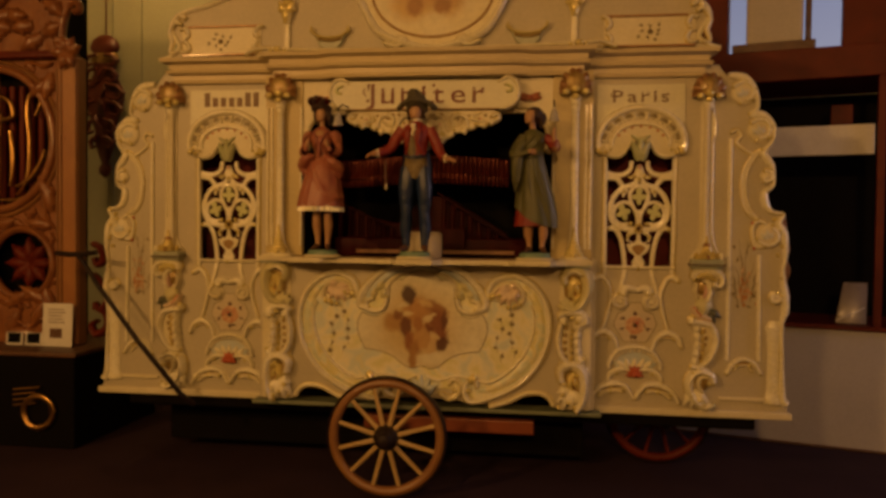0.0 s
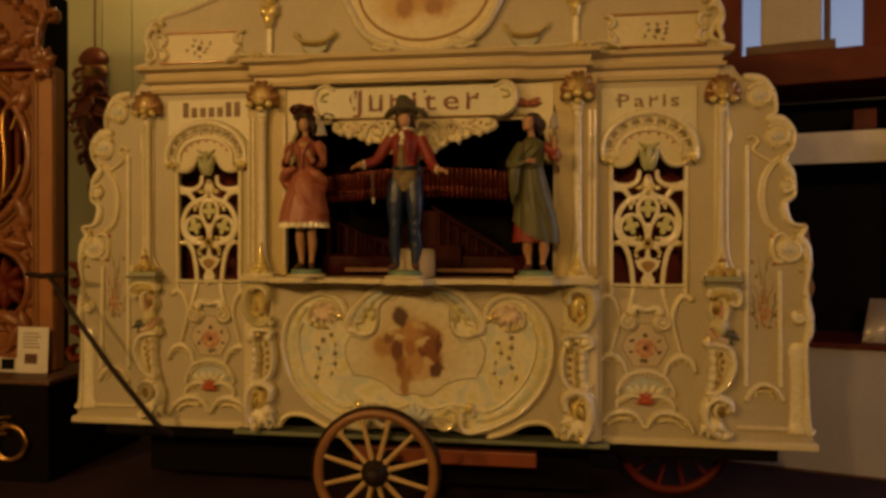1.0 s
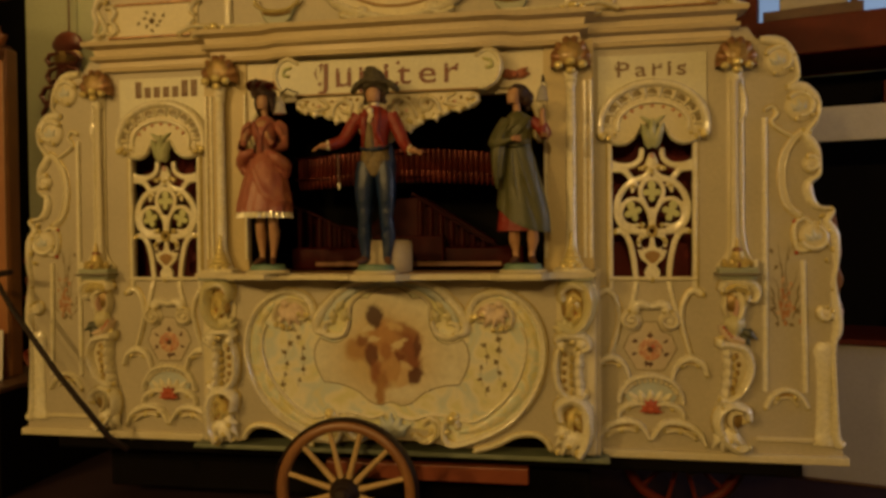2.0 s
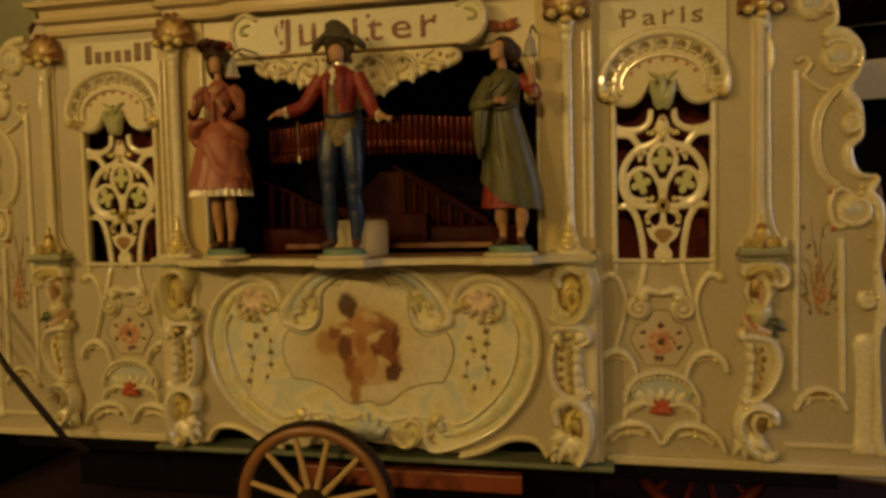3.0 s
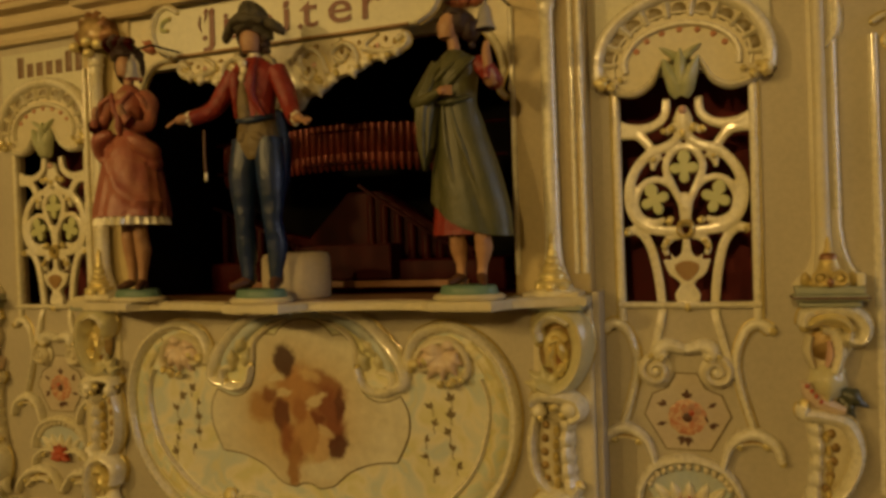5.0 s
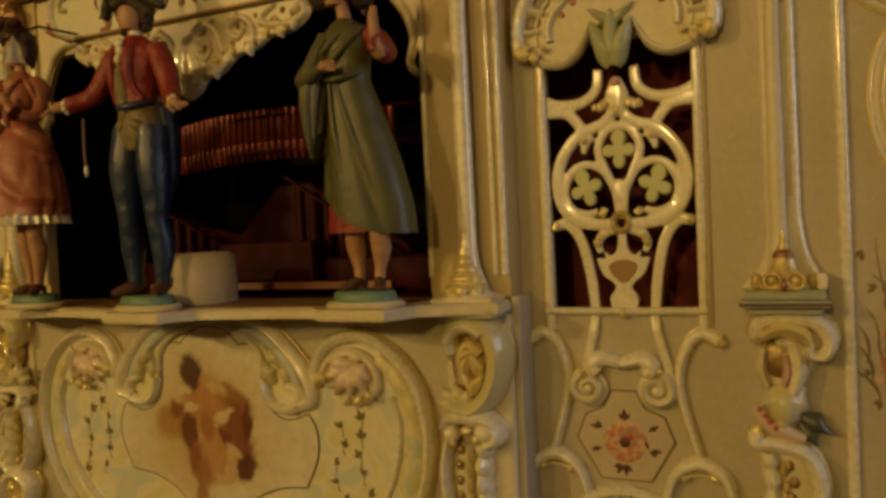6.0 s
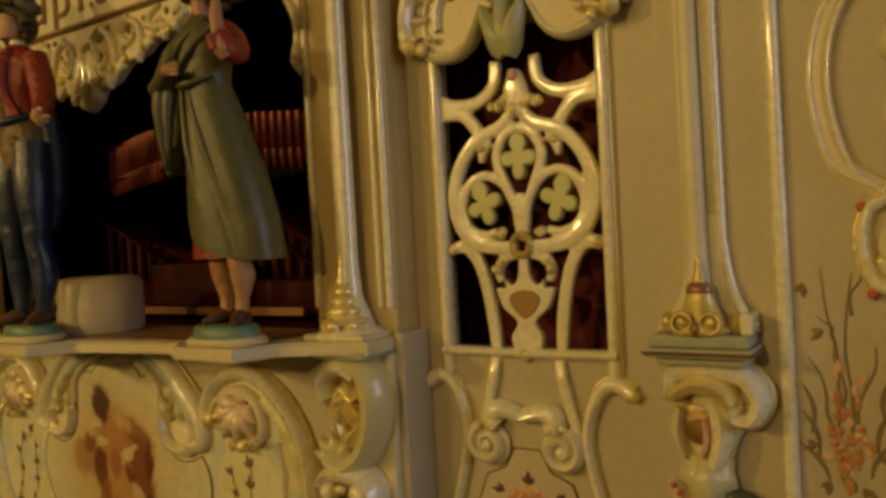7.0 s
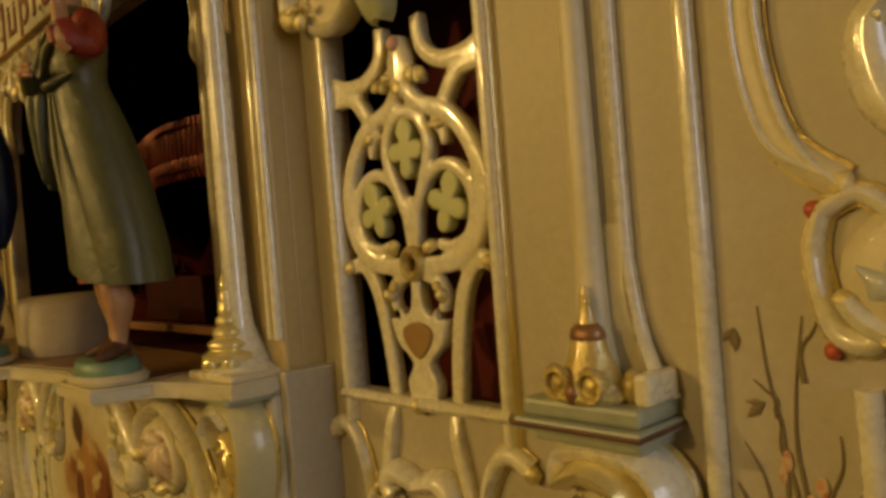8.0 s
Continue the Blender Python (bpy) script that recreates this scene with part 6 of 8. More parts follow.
def letters(parent, word, u, z, d, size, width, material):
    """Lettering of broad strokes with pointed ends to its stems, centred at u, on the line z."""
    glyphs, pen = [], 0.0
    for ch in word:
        cu = bpy.data.curves.new("word", "FONT")
        cu.body, cu.size, cu.extrude, cu.offset = ch, size, 0.0015, 0.0008
        tmp = bpy.data.objects.new("word", cu)
        me = bpy.data.meshes.new_from_object(tmp)
        bpy.data.objects.remove(tmp)
        x0, x1 = min(v.co.x for v in me.vertices), max(v.co.x for v in me.vertices)
        glyphs.append((ch, me, x0, pen))
        pen += (x1 - x0) + 0.20 * size
    k = width / (pen - 0.20 * size)
    r = 0.072 * size
    for ch, me, x0, at in glyphs:
        bm = bmesh.new()
        for v in me.vertices:
            v.co = W(u - width / 2 + k * (v.co.x - x0 + at), d + v.co.z, z + v.co.y)
        bm.from_mesh(me)
        left = u - width / 2 + k * at
        right = left + k * (max(v.co.x for v in me.vertices) - min(v.co.x for v in me.vertices)) / k
        ends = {"u": ((left, 0.52), (right, 0.52), (left, 0.03), (right, 0.03)), "p": ((left, 0.52), (left, -0.2)), "i": ((left, 0.52), (left, 0.03)), "t": ((left + 0.06 * size, 0.03), (left + 0.1 * size, 0.66)),
                "r": ((left, 0.52), (left, 0.03), (right, 0.5)), "e": ((right, 0.06), (left, 0.3)), "a": ((right, 0.03), (left, 0.12)), "s": ((left, 0.06), (right, 0.46)), "P": ((left, 0.03), (left, 0.70), (left - 0.05 * size, 0.40)),
                "J": ((left, 0.10), (right, 0.70), (right - 0.16 * size, 0.70))}.get(ch, ())
        for x, h in ends:
            x += 0.055 * size * (1 if x <= left + 0.02 * size else -1)
            bm.faces.new([bm.verts.new(W(x + a * r, d + 0.0019, z + h * size + b * r)) for a, b in ((0, 1), (1, 0.1), (0, -1), (-1, -0.1))])
        if ch in "JP":
            for pts in ([(left - 0.06 * size, 0.62), (left - 0.10 * size, 0.42), (left - 0.02 * size, 0.24)], [(left + 0.02 * size, 0.70), (left + 0.10 * size, 0.60), (left + 0.05 * size, 0.46)]):
                sweep(bm, spl([(a, z + b * size) for a, b in pts], 4), taper(0.006 * size, 0.032 * size, 0.006 * size), 0.001, d + 0.001, 6)
        part("letter", bm, material, parent, "dark painted letter", smooth=False)


sign()
word = bpy.data.objects["name_panel"]
letters(word, "Paris", 1.232, 2.262, 0.0135, 0.098, 0.31, SEPIA)
other = bpy.data.objects["name_panel.001"]
bm = bmesh.new()
for i in range(7):
    u = -1.385 + 0.052 * i
    fbox(bm, u, u + 0.034, 0.011, 0.0145, 2.262, 2.262 + (0.085 if i in (0, 5, 6) else 0.055), 0.001)
pieces("lettering_bar", bm, SEPIA, other, "faded brown plain bars in place of a name")


def cornice():
    """Moulded cornice, stepping out over the stage, and the attic above it."""
    profile = [(0.0, 2.40), (0.03, 2.402), (0.034, 2.418), (0.02, 2.425), (0.022, 2.452), (0.055, 2.462), (0.06, 2.478), (0.04, 2.486), (0.045, 2.515), (0.085, 2.528), (0.09, 2.55), (0.0, 2.552)]
    path = [(-1.56, -0.03), (-1.56, 0.0), (-0.885, 0.0), (-0.885, 0.10), (-0.62, 0.10), (-0.55, 0.135), (0.55, 0.135), (0.62, 0.10), (0.885, 0.10), (0.885, 0.0), (1.56, 0.0), (1.56, -0.03)]
    bm = bmesh.new()
    rows = []
    for u, d0 in path:
        rows.append([bm.verts.new(W(u + math.copysign(d * (abs(abs(u) - 0.885) < 0.01 or abs(u) > 1.5), u), d0 + (d if d0 > -0.02 else 0), z)) for d, z in profile])
    for r, q in zip(rows, rows[1:]):
        for j in range(len(profile) - 1):
            bm.faces.new((r[j], r[j + 1], q[j + 1], q[j]))
    for r in (rows[0], rows[-1]):
        bm.faces.new(r)
    top = part("cornice", bm, CORNICE, organ, "cream moulded cornice stepping out over the stage")
    bm = bmesh.new()
    sweep(bm, spl([(-0.98, 2.585), (-0.80, 2.575), (-0.3, 2.565), (0, 2.545), (0.3, 2.565), (0.80, 2.575), (0.98, 2.585)], 5), 0.010, 0.012, 0.13, 8)
    part("cornice_ribbon", bm, IVORY, top)
    for s in (1, -1):
        scroll("cornice_knot", mirror([(1.08, 2.555), (1.0, 2.585), (0.9, 2.58), (0.86, 2.555), (0.92, 2.535), (1.0, 2.54)], s), 0.009, 0.014, 0.12, top, IVORY)
        gilt(top, [(s * 0.875, 2.575, 0.15, 0.022), (s * 0.83, 2.565, 0.14, 0.014), (s * 0.92, 2.57, 0.14, 0.014)])
    # attic boards
    edge = [(1.66, 2.555), (1.60, 2.575), (1.545, 2.62), (1.565, 2.68), (1.60, 2.74), (1.565, 2.81), (1.49, 2.845), (1.38, 2.87), (1.2, 2.93), (1.0, 3.02), (0.75, 3.16), (0.4, 3.28), (0.0, 3.33)]
    r = spl(edge, 4)
    loop = [(-p[0], p[1]) for p in r] + r[::-1][1:]
    attic = part("attic_board", plate([loop], -0.02, 0.02, 0.006), FIELD, organ, "beige scrolled attic board of the organ")
    scroll("edge_moulding", r, 0.016, 0.022, 0.018, attic, IVORY, tips=False, n=1)
    scroll("edge_moulding", [(-p[0], p[1]) for p in r], 0.016, 0.022, 0.018, attic, IVORY, tips=False, n=1)
    for s in (1, -1):
        k = lambda pts: mirror(pts, s)
        frame_loop = rect(1.02, 1.525, 2.575, 2.745)
        board = part("attic_panel", plate([k(frame_loop)], 0.018, 0.030, 0.004), CREAM, organ, "cream attic panel with painted sprig")
        bm = bmesh.new()
        for a, b in (((1.03, 2.745), (1.48, 2.745)), ((1.06, 2.575), (1.52, 2.575))):
            sweep(bm, k([a, b]), 0.008, 0.012, 0.030, 6)
        pieces("panel_moulding", bm, COPPER, board)
        bm = bmesh.new()
        for i in range(9):
            a = 40 * i + 10 * s
            leafy(bm, s * 1.275 + (0.035 + 0.03 * (i % 2)) * math.cos(radians(a)), 2.655 + (0.022 + 0.016 * (i % 2)) * math.sin(radians(a)), a, 0.026, 0.0315, 2)
        pieces("painted_leaf", bm, OLIVE, board, "painted olive leaves round a flower")
        blossom(board, s * 1.275, 2.655, 0.0315, 0.018, 5, OLIVE, UMBER)
        for pts in ([(1.53, 2.60), (1.50, 2.59), (1.475, 2.615), (1.49, 2.65), (1.52, 2.66)], [(1.50, 2.67), (1.48, 2.70), (1.50, 2.735), (1.535, 2.73)],
                    [(1.02, 2.60), (1.045, 2.59), (1.06, 2.62), (1.035, 2.65)], [(1.03, 2.67), (1.055, 2.70), (1.035, 2.735), (1.005, 2.74)], [(1.56, 2.59), (1.60, 2.60), (1.585, 2.66), (1.60, 2.72), (1.57, 2.77), (1.53, 2.77)]):
            scroll("panel_scroll", k(pts), taper(0.008, 0.014, 0.008), 0.018, 0.034, board, IVORY)
        scroll("attic_scroll", k([(1.50, 2.80), (1.54, 2.82), (1.56, 2.79), (1.53, 2.765)]), 0.014, 0.02, 0.03, attic, IVORY)
        # upright strip with leaf
        bm = bmesh.new()
        fbox(bm, s * 0.835, s * 0.87, 0.0, 0.045, 2.56, 3.0, 0.01)
        post = part("attic_pilaster", bm, IVORY, organ, "ivory attic strip with gilded leaves", smooth=False)
        bm = bmesh.new()
        for z, a in ((2.80, 60), (2.80, 120), (2.87, 75), (2.87, 105), (2.75, 90)):
            leaf(bm, s * 0.852, z, a, 0.10, 0.03, 0.045, 2, 0.025)
        pieces("pilaster_leaf", bm, GOLD, post, "gilded leaves")
        # hanging basket
        basket = spl([(-0.105, 2.69), (-0.085, 2.655), (-0.06, 2.61), (0, 2.59), (0.06, 2.61), (0.085, 2.655), (0.105, 2.69), (0.07, 2.665), (0, 2.655), (-0.07, 2.665)], 4, True)
        bk = part("basket", plate([[(s * (0.585 + p[0]), p[1]) for p in basket]], 0.018, 0.05, 0.008), GREEN, organ, "green and gold carved basket")
        bm = sweep(bmesh.new(), spl([(s * (0.585 + a), b) for a, b in ((-0.11, 2.70), (-0.07, 2.668), (0, 2.658), (0.07, 2.668), (0.11, 2.70))], 4), 0.010, 0.016, 0.05, 8)
        part("basket_rim", bm, GOLD, bk)
        bm = bmesh.new()
        for i in range(9):
            x = -0.068 + 0.017 * i
            ball(bm, W(s * (0.585 + x), 0.052, 2.640 + 2.2 * x * x), 0.0095, 0.008, 0.0095, 8)
        pieces("basket_bloom", bm, HOLLOW, bk, "golden blooms of the basket")
        for x in (-0.112, 0.112):
            bm = bmesh.new()
            leaf(bm, s * (0.585 + x), 2.69, 90, 0.04, 0.012, 0.05, 1, 0.012)
            part("basket_tip", bm, GOLD, bk)
    # oval picture
    oval = arc(0.03, 2.92, 0.43, 0.335, 0, 360, 40)[:-1]
    pic = part("oval_picture", plate([oval], 0.018, 0.045, 0.006), MEDALLION, organ, "oval painted medallion with carved frame")
    bm = sweep(bmesh.new(), [(0.03 + (p[0] - 0.03) * (1 + 0.02 * math.cos(8 * i * 2 * math.pi / 40)), 2.92 + (p[1] - 2.92) * (1 + 0.02 * math.cos(8 * i * 2 * math.pi / 40))) for i, p in enumerate(oval)], 0.024, 0.028, 0.045, 8, True)
    part("oval_frame", bm, IVORY, pic)
    part("oval_line", sweep(bmesh.new(), arc(0.03, 2.92, 0.36, 0.27, 0, 360, 40)[:-1], 0.008, 0.008, 0.046, 6, True), OCHRE, pic)
    for s in (1, -1):
        scroll("oval_scroll", [(0.03 + s * a, b) for a, b in ((0.28, 2.62), (0.22, 2.60), (0.17, 2.615), (0.16, 2.64), (0.20, 2.645))], 0.014, 0.022, 0.05, pic, IVORY)


cornice()


def wheel(name, at, r, parent, rimmat, spokemat, n=12):
    """A spoked cart wheel that faces the front."""
    put = lambda u, d, z: Vector((at[0] + u, at[1] - d, at[2] + z))
    body = part(name, sweep(bmesh.new(), arc(0, 0, r - 0.035, r - 0.035, 0, 360, 48)[:-1], 0.027, 0.03, 0.0, 10, True, place=put), rimmat, parent, "wooden cart wheel rim with spokes")
    tyre = sweep(bmesh.new(), arc(0, 0, r - 0.006, r - 0.006, 0, 360, 48)[:-1], 0.007, 0.033, 0.0, 8, True, place=put)
    part("tyre", tyre, IRON, body, "dark iron tyre")
    for i in range(n):
        a = 2 * math.pi * (i + 0.5) / n
        bm = bmesh.new()
        p = [put(q * math.cos(a), 0.012 * (1 - q / r), q * math.sin(a)) for q in (0.05, r * 0.3, r * 0.55, r * 0.85)]
        pipe(bm, p, taper(0.017, 0.013, 0.012), 8)
        part("spoke", bm, spokemat, body)
    bm = bmesh.new()
    prof = [(0.065, -0.05), (0.072, -0.02), (0.072, 0.02), (0.06, 0.05), (0.045, 0.06), (0.042, 0.09), (0.03, 0.10), (0.012, 0.105)]
    rings = []
    for q, d in prof:
        rings.append([bm.verts.new(put(q * math.cos(t), d, q * math.sin(t))) for t in (2 * math.pi * j / 20 for j in range(20))])
    for x, y in zip(rings, rings[1:]):
        for j in range(20):
            bm.faces.new((x[j], x[(j + 1) % 20], y[(j + 1) % 20], y[j]))
    bm.faces.new(rings[0]), bm.faces.new(rings[-1])
    part("hub", bm, IRON, body, "dark turned hub")
    return body


WHEEL = (-0.853, 4.075, 0.382)
wheel("cart_wheel", WHEEL, 0.335, organ, OAK, SPOKE, 12)
wheel("rear_wheel", (0.72, 4.98, 0.382), 0.335, organ, MAHOGANY, MAHOGANY, 12)


def cart():
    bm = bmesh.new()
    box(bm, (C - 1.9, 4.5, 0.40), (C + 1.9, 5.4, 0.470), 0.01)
    part("cart_bed", bm, BLACK, organ, "near-black cart bed", smooth=False)
    bm = bmesh.new()
    box(bm, (C - 0.35, 4.40, 0.341), (C + 0.652, 4.46, 0.418), 0.006)
    part("chassis_beam", bm, REDWOOD, organ, "reddish wooden chassis beam", smooth=False)
    # Box added as a black backdrop for the shade under the cart.
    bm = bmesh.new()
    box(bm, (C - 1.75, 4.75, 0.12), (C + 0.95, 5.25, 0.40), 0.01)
    part("under_cart_backdrop", bm, BLACK, organ, "near-black backdrop box added under the cart for its shade", smooth=False)
    bm = bmesh.new()
    pipe(bm, [(WHEEL[0], WHEEL[1], WHEEL[2]), (WHEEL[0], 5.3, WHEEL[2])], 0.025, 10)
    pipe(bm, [(0.72, 4.2 + 0.4, 0.382), (0.72, 5.35, 0.382)], 0.025, 10)
    pieces("axle", bm, IRON, organ)
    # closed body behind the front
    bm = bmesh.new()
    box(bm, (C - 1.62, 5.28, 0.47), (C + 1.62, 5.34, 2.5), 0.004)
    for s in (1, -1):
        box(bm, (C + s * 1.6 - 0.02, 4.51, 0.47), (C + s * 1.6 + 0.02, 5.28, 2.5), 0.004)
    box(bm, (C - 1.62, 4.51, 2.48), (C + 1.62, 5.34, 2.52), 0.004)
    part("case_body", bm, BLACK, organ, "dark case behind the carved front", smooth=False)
    bm = bmesh.new()
    fbox(bm, 0.03 - 0.9, 0.9, -0.06, 0.03, 2.44, 2.5, 0.002)
    part("case_head", bm, BLACK, organ, smooth=False)
    # drawbar with its crosswise grip
    bm = bmesh.new()
    pipe(bm, [W(-1.40, 0.12, 0.445), W(-1.452, 0.20, 0.53), W(-1.715, 0.22, 0.845), W(-1.976, 0.21, 1.172), W(-2.088, 0.18, 1.31), W(-2.14, 0.16, 1.345)], taper(0.016, 0.014, 0.013), 10)
    bar = part("drawbar", bm, IRON, organ, "dark drawbar leaning up beside the organ")
    bm = bmesh.new()
    pipe(bm, [W(-2.32, 0.10, 1.352), W(-2.2, 0.13, 1.345), W(-2.1, 0.16, 1.35), W(-1.99, 0.20, 1.362)], taper(0.014, 0.019, 0.015), 10)
    part("grip", bm, IRON, bar, "crosswise grip")


cart()


# ---- statues and things on the stage ----
def limb(bm, pts, radii, mat=0, seg=10):
    ts = np.linspace(0, 1, len(radii))
    path = spl(pts, 4)
    pipe(bm, [W(*p) for p in path], lambda t: float(np.interp(t, ts, radii)), seg, mat)


def sized(bm, u, wide, tall):
    """Brings a figure to its width and height over the stage shelf."""
    for v in bm.verts:
        v.co.x = C + u + (v.co.x - C - u) * wide
        if v.co.z > 1.40:
            v.co.z = 1.40 + (v.co.z - 1.40) * tall


def pedestal(bm, u, d, mat, lip):
    lathe(bm, W(u, d, 1.360), [(0.105, 0), (0.11, 0.008), (0.10, 0.016)], 20, 1, 0.62, lip)
    lathe(bm, W(u, d, 1.372), [(0.085, 0), (0.088, 0.004), (0.082, 0.027), (0.076, 0.03)], 20, 1, 0.66, mat)


def legs(bm, u, d, top, gap, skin, shoe, toe=0.05):
    """Two legs with calves and thin ankles, one a little before the other, in low shoes."""
    for q in (-1, 1):
        f = d + 0.010 * q
        mid = (top + 1.42) / 2
        limb(bm, [(u + q * gap, f, top), (u + q * gap * 1.10, f + 0.006, mid + 0.045), (u + q * gap * 1.12, f - 0.004, mid), (u + q * gap * 0.98, f - 0.004, 1.462), (u + q * gap * 0.92, f, 1.425)], (0.026, 0.025, 0.028, 0.016, 0.014), skin, 12)
        limb(bm, [(u + q * gap * 0.86, f - 0.020, 1.422), (u + q * gap * 0.95, f + 0.002, 1.424), (u + q * (gap + 0.010), f + 0.026, 1.414), (u + q * (gap + 0.022), f + toe, 1.408)], (0.009, 0.016, 0.015, 0.006), shoe, 10)
        limb(bm, [(u + q * gap * 0.86, f - 0.022, 1.420), (u + q * gap * 0.86, f - 0.022, 1.402)], (0.008, 0.006), shoe, 6)


def draped(bm, sections, mat=0, hem=None, ridges=(), seg=64, rows=16):
    """A skirt or bodice over oval sections (u, d, z, half width, half depth); hem(q) lifts its lower edge,
    ridges(u, d, z, q, t) gives the height of the folds in metres."""
    zs = [k[2] for k in sections]
    rings = []
    for i in range(rows + 1):
        t = i / rows
        ring = []
        for j in range(seg):
            q = 2 * math.pi * j / seg
            z0 = zs[0] + (hem(q) if hem else 0.0)
            z = z0 + (zs[-1] - z0) * t
            cu, cd, ru, rd = (float(np.interp(z, zs, [k[n] for k in sections])) for n in (0, 1, 3, 4))
            k = ridges(cu + ru * math.cos(q), cd + rd * math.sin(q), z, q, t) if ridges else 0.0
            ring.append(bm.verts.new(W(cu + (ru + k) * math.cos(q), cd + (rd + k) * math.sin(q), z)))
        rings.append(ring)
    for a, b in zip(rings, rings[1:]):
        for j in range(seg):
            bm.faces.new((a[j], a[(j + 1) % seg], b[(j + 1) % seg], b[j])).material_index = mat
    for a in (rings[0], rings[-1]):
        bm.faces.new(a).material_index = mat


def crease(x):
    """Rounded ridges with sharp valleys between them."""
    return abs(math.sin(x)) ** 0.6 - 0.6


def dancer():
    """Statue in a rose dress with a short flared skirt."""
    bm = bmesh.new()
    u, d = -0.556, 0.285
    mats = [ROSE, SKIN, HAIR, IVORY, TEAL, CREAM, UMBER, MAROON, SHADEROSE]

    def skirt(x, y, z, q, t):
        down = (1 - t) ** 1.1
        swag = math.exp(-((z - 1.70 - 0.9 * (x - u - 0.11) ** 2 / 0.12) / 0.014) ** 2) if y > d else 0
        return 0.013 * down * crease(6 * q + 1.1 * math.sin(3 * q) + 2.2 * t) + 0.014 * swag

    draped(bm, [(u - 0.008, d, 1.650, 0.146, 0.115), (u - 0.006, d, 1.70, 0.141, 0.110), (u - 0.002, d, 1.80, 0.118, 0.096), (u, d, 1.88, 0.088, 0.076), (u, d, 1.945, 0.046, 0.041)], 0, None, skirt, 72, 18)
    draped(bm, [(u - 0.008, d, 1.622, 0.143, 0.112), (u - 0.008, d, 1.645, 0.141, 0.110), (u - 0.008, d, 1.668, 0.136, 0.106)], 3, None, lambda x, y, z, q, t: 0.008 * (1 - 0.7 * t) * math.cos(26 * q), 156, 3)
    # gathered panniers on the hips
    for q, lean in ((-1, 0.012), (1, -0.004)):
        for k in range(4):
            o = k / 3
            limb(bm, [(u + q * 0.035, d + 0.056 - 0.05 * o, 1.935 - 0.008 * k), (u + q * (0.085 + 0.01 * o), d + 0.062 - 0.06 * o, 1.905 - 0.014 * k + lean), (u + q * (0.123 - 0.006 * k), d + 0.02 - 0.02 * o, 1.868 - 0.012 * k + lean), (u + q * 0.09, d + 0.03 - 0.03 * o, 1.838 - 0.006 * k)],
                 (0.012, 0.028, 0.030, 0.010), 0 if k % 2 == 0 else 8, 12)
    draped(bm, [(u, d, 1.925, 0.047, 0.042), (u, d, 1.965, 0.047, 0.043), (u, d + 0.006, 2.02, 0.064, 0.058), (u, d, 2.062, 0.07, 0.048), (u, d, 2.088, 0.046, 0.034), (u, d, 2.105, 0.022, 0.021)], 0,
           None, lambda x, y, z, q, t: 0.004 * crease(5 * q) * (1 - t), 40, 12)
    ball(bm, W(u, d + 0.034, 2.058), 0.036, 0.022, 0.026, 12, 1)
    limb(bm, [(u - 0.045, d + 0.038, 2.075), (u - 0.018, d + 0.058, 2.03), (u, d + 0.057, 1.985)], (0.008, 0.010, 0.006), 8)
    limb(bm, [(u + 0.045, d + 0.038, 2.075), (u + 0.018, d + 0.058, 2.03), (u, d + 0.057, 1.985)], (0.008, 0.010, 0.006), 8)
    limb(bm, [(u, d + 0.055, 1.99), (u, d + 0.056, 1.955), (u, d + 0.052, 1.925)], (0.010, 0.013, 0.006), 8)
    for q in (-1, 1):
        limb(bm, [(u + q * 0.068, d, 2.07), (u + q * 0.094, d + 0.004, 2.04), (u + q * 0.108, d + 0.01, 2.0)], (0.022, 0.033, 0.022), 0, 14)
        for k in range(4):
            limb(bm, [(u + q * 0.066, d + 0.03 - 0.018 * k, 2.066), (u + q * 0.100, d + 0.040 - 0.022 * k, 2.04), (u + q * 0.110, d + 0.026 - 0.012 * k, 2.004)], (0.008, 0.010, 0.005), 8 if k % 2 else 0, 8)
        limb(bm, [(u + q * 0.107, d + 0.008, 2.005), (u + q * 0.116, d + 0.035, 1.955), (u + q * 0.085, d + 0.08, 1.955), (u + q * 0.066, d + 0.095, 1.985)], (0.022, 0.021, 0.018, 0.012), 0, 12)
        limb(bm, [(u + q * 0.09, d + 0.076, 1.95), (u + q * 0.078, d + 0.088, 1.965)], (0.021, 0.023), 7, 12)
        limb(bm, [(u + q * 0.070, d + 0.092, 1.978), (u + q * 0.060, d + 0.10, 2.0), (u + q * 0.054, d + 0.10, 2.02)], (0.012, 0.014, 0.007), 1)
    limb(bm, [(u, d, 2.095), (u, d + 0.002, 2.15)], (0.017, 0.018), 1)
    limb(bm, [(u - 0.006, d + 0.012, 2.135), (u - 0.006, d + 0.010, 2.17), (u - 0.004, d + 0.004, 2.20)], (0.024, 0.032, 0.028), 1, 14)
    ball(bm, W(u + 0.012, d - 0.014, 2.182), 0.042, 0.036, 0.044, 14, 2)
    for q, k in ((-1, 0), (1, 0.006)):
        for n in range(3):
            limb(bm, [(u + q * 0.030, d + 0.018 - 0.014 * n, 2.200), (u + q * (0.042 + k), d + 0.008 - 0.012 * n, 2.165), (u + q * (0.036 + k), d + 0.008 - 0.01 * n, 2.125 - 0.006 * n)], (0.012, 0.013, 0.005), 2)
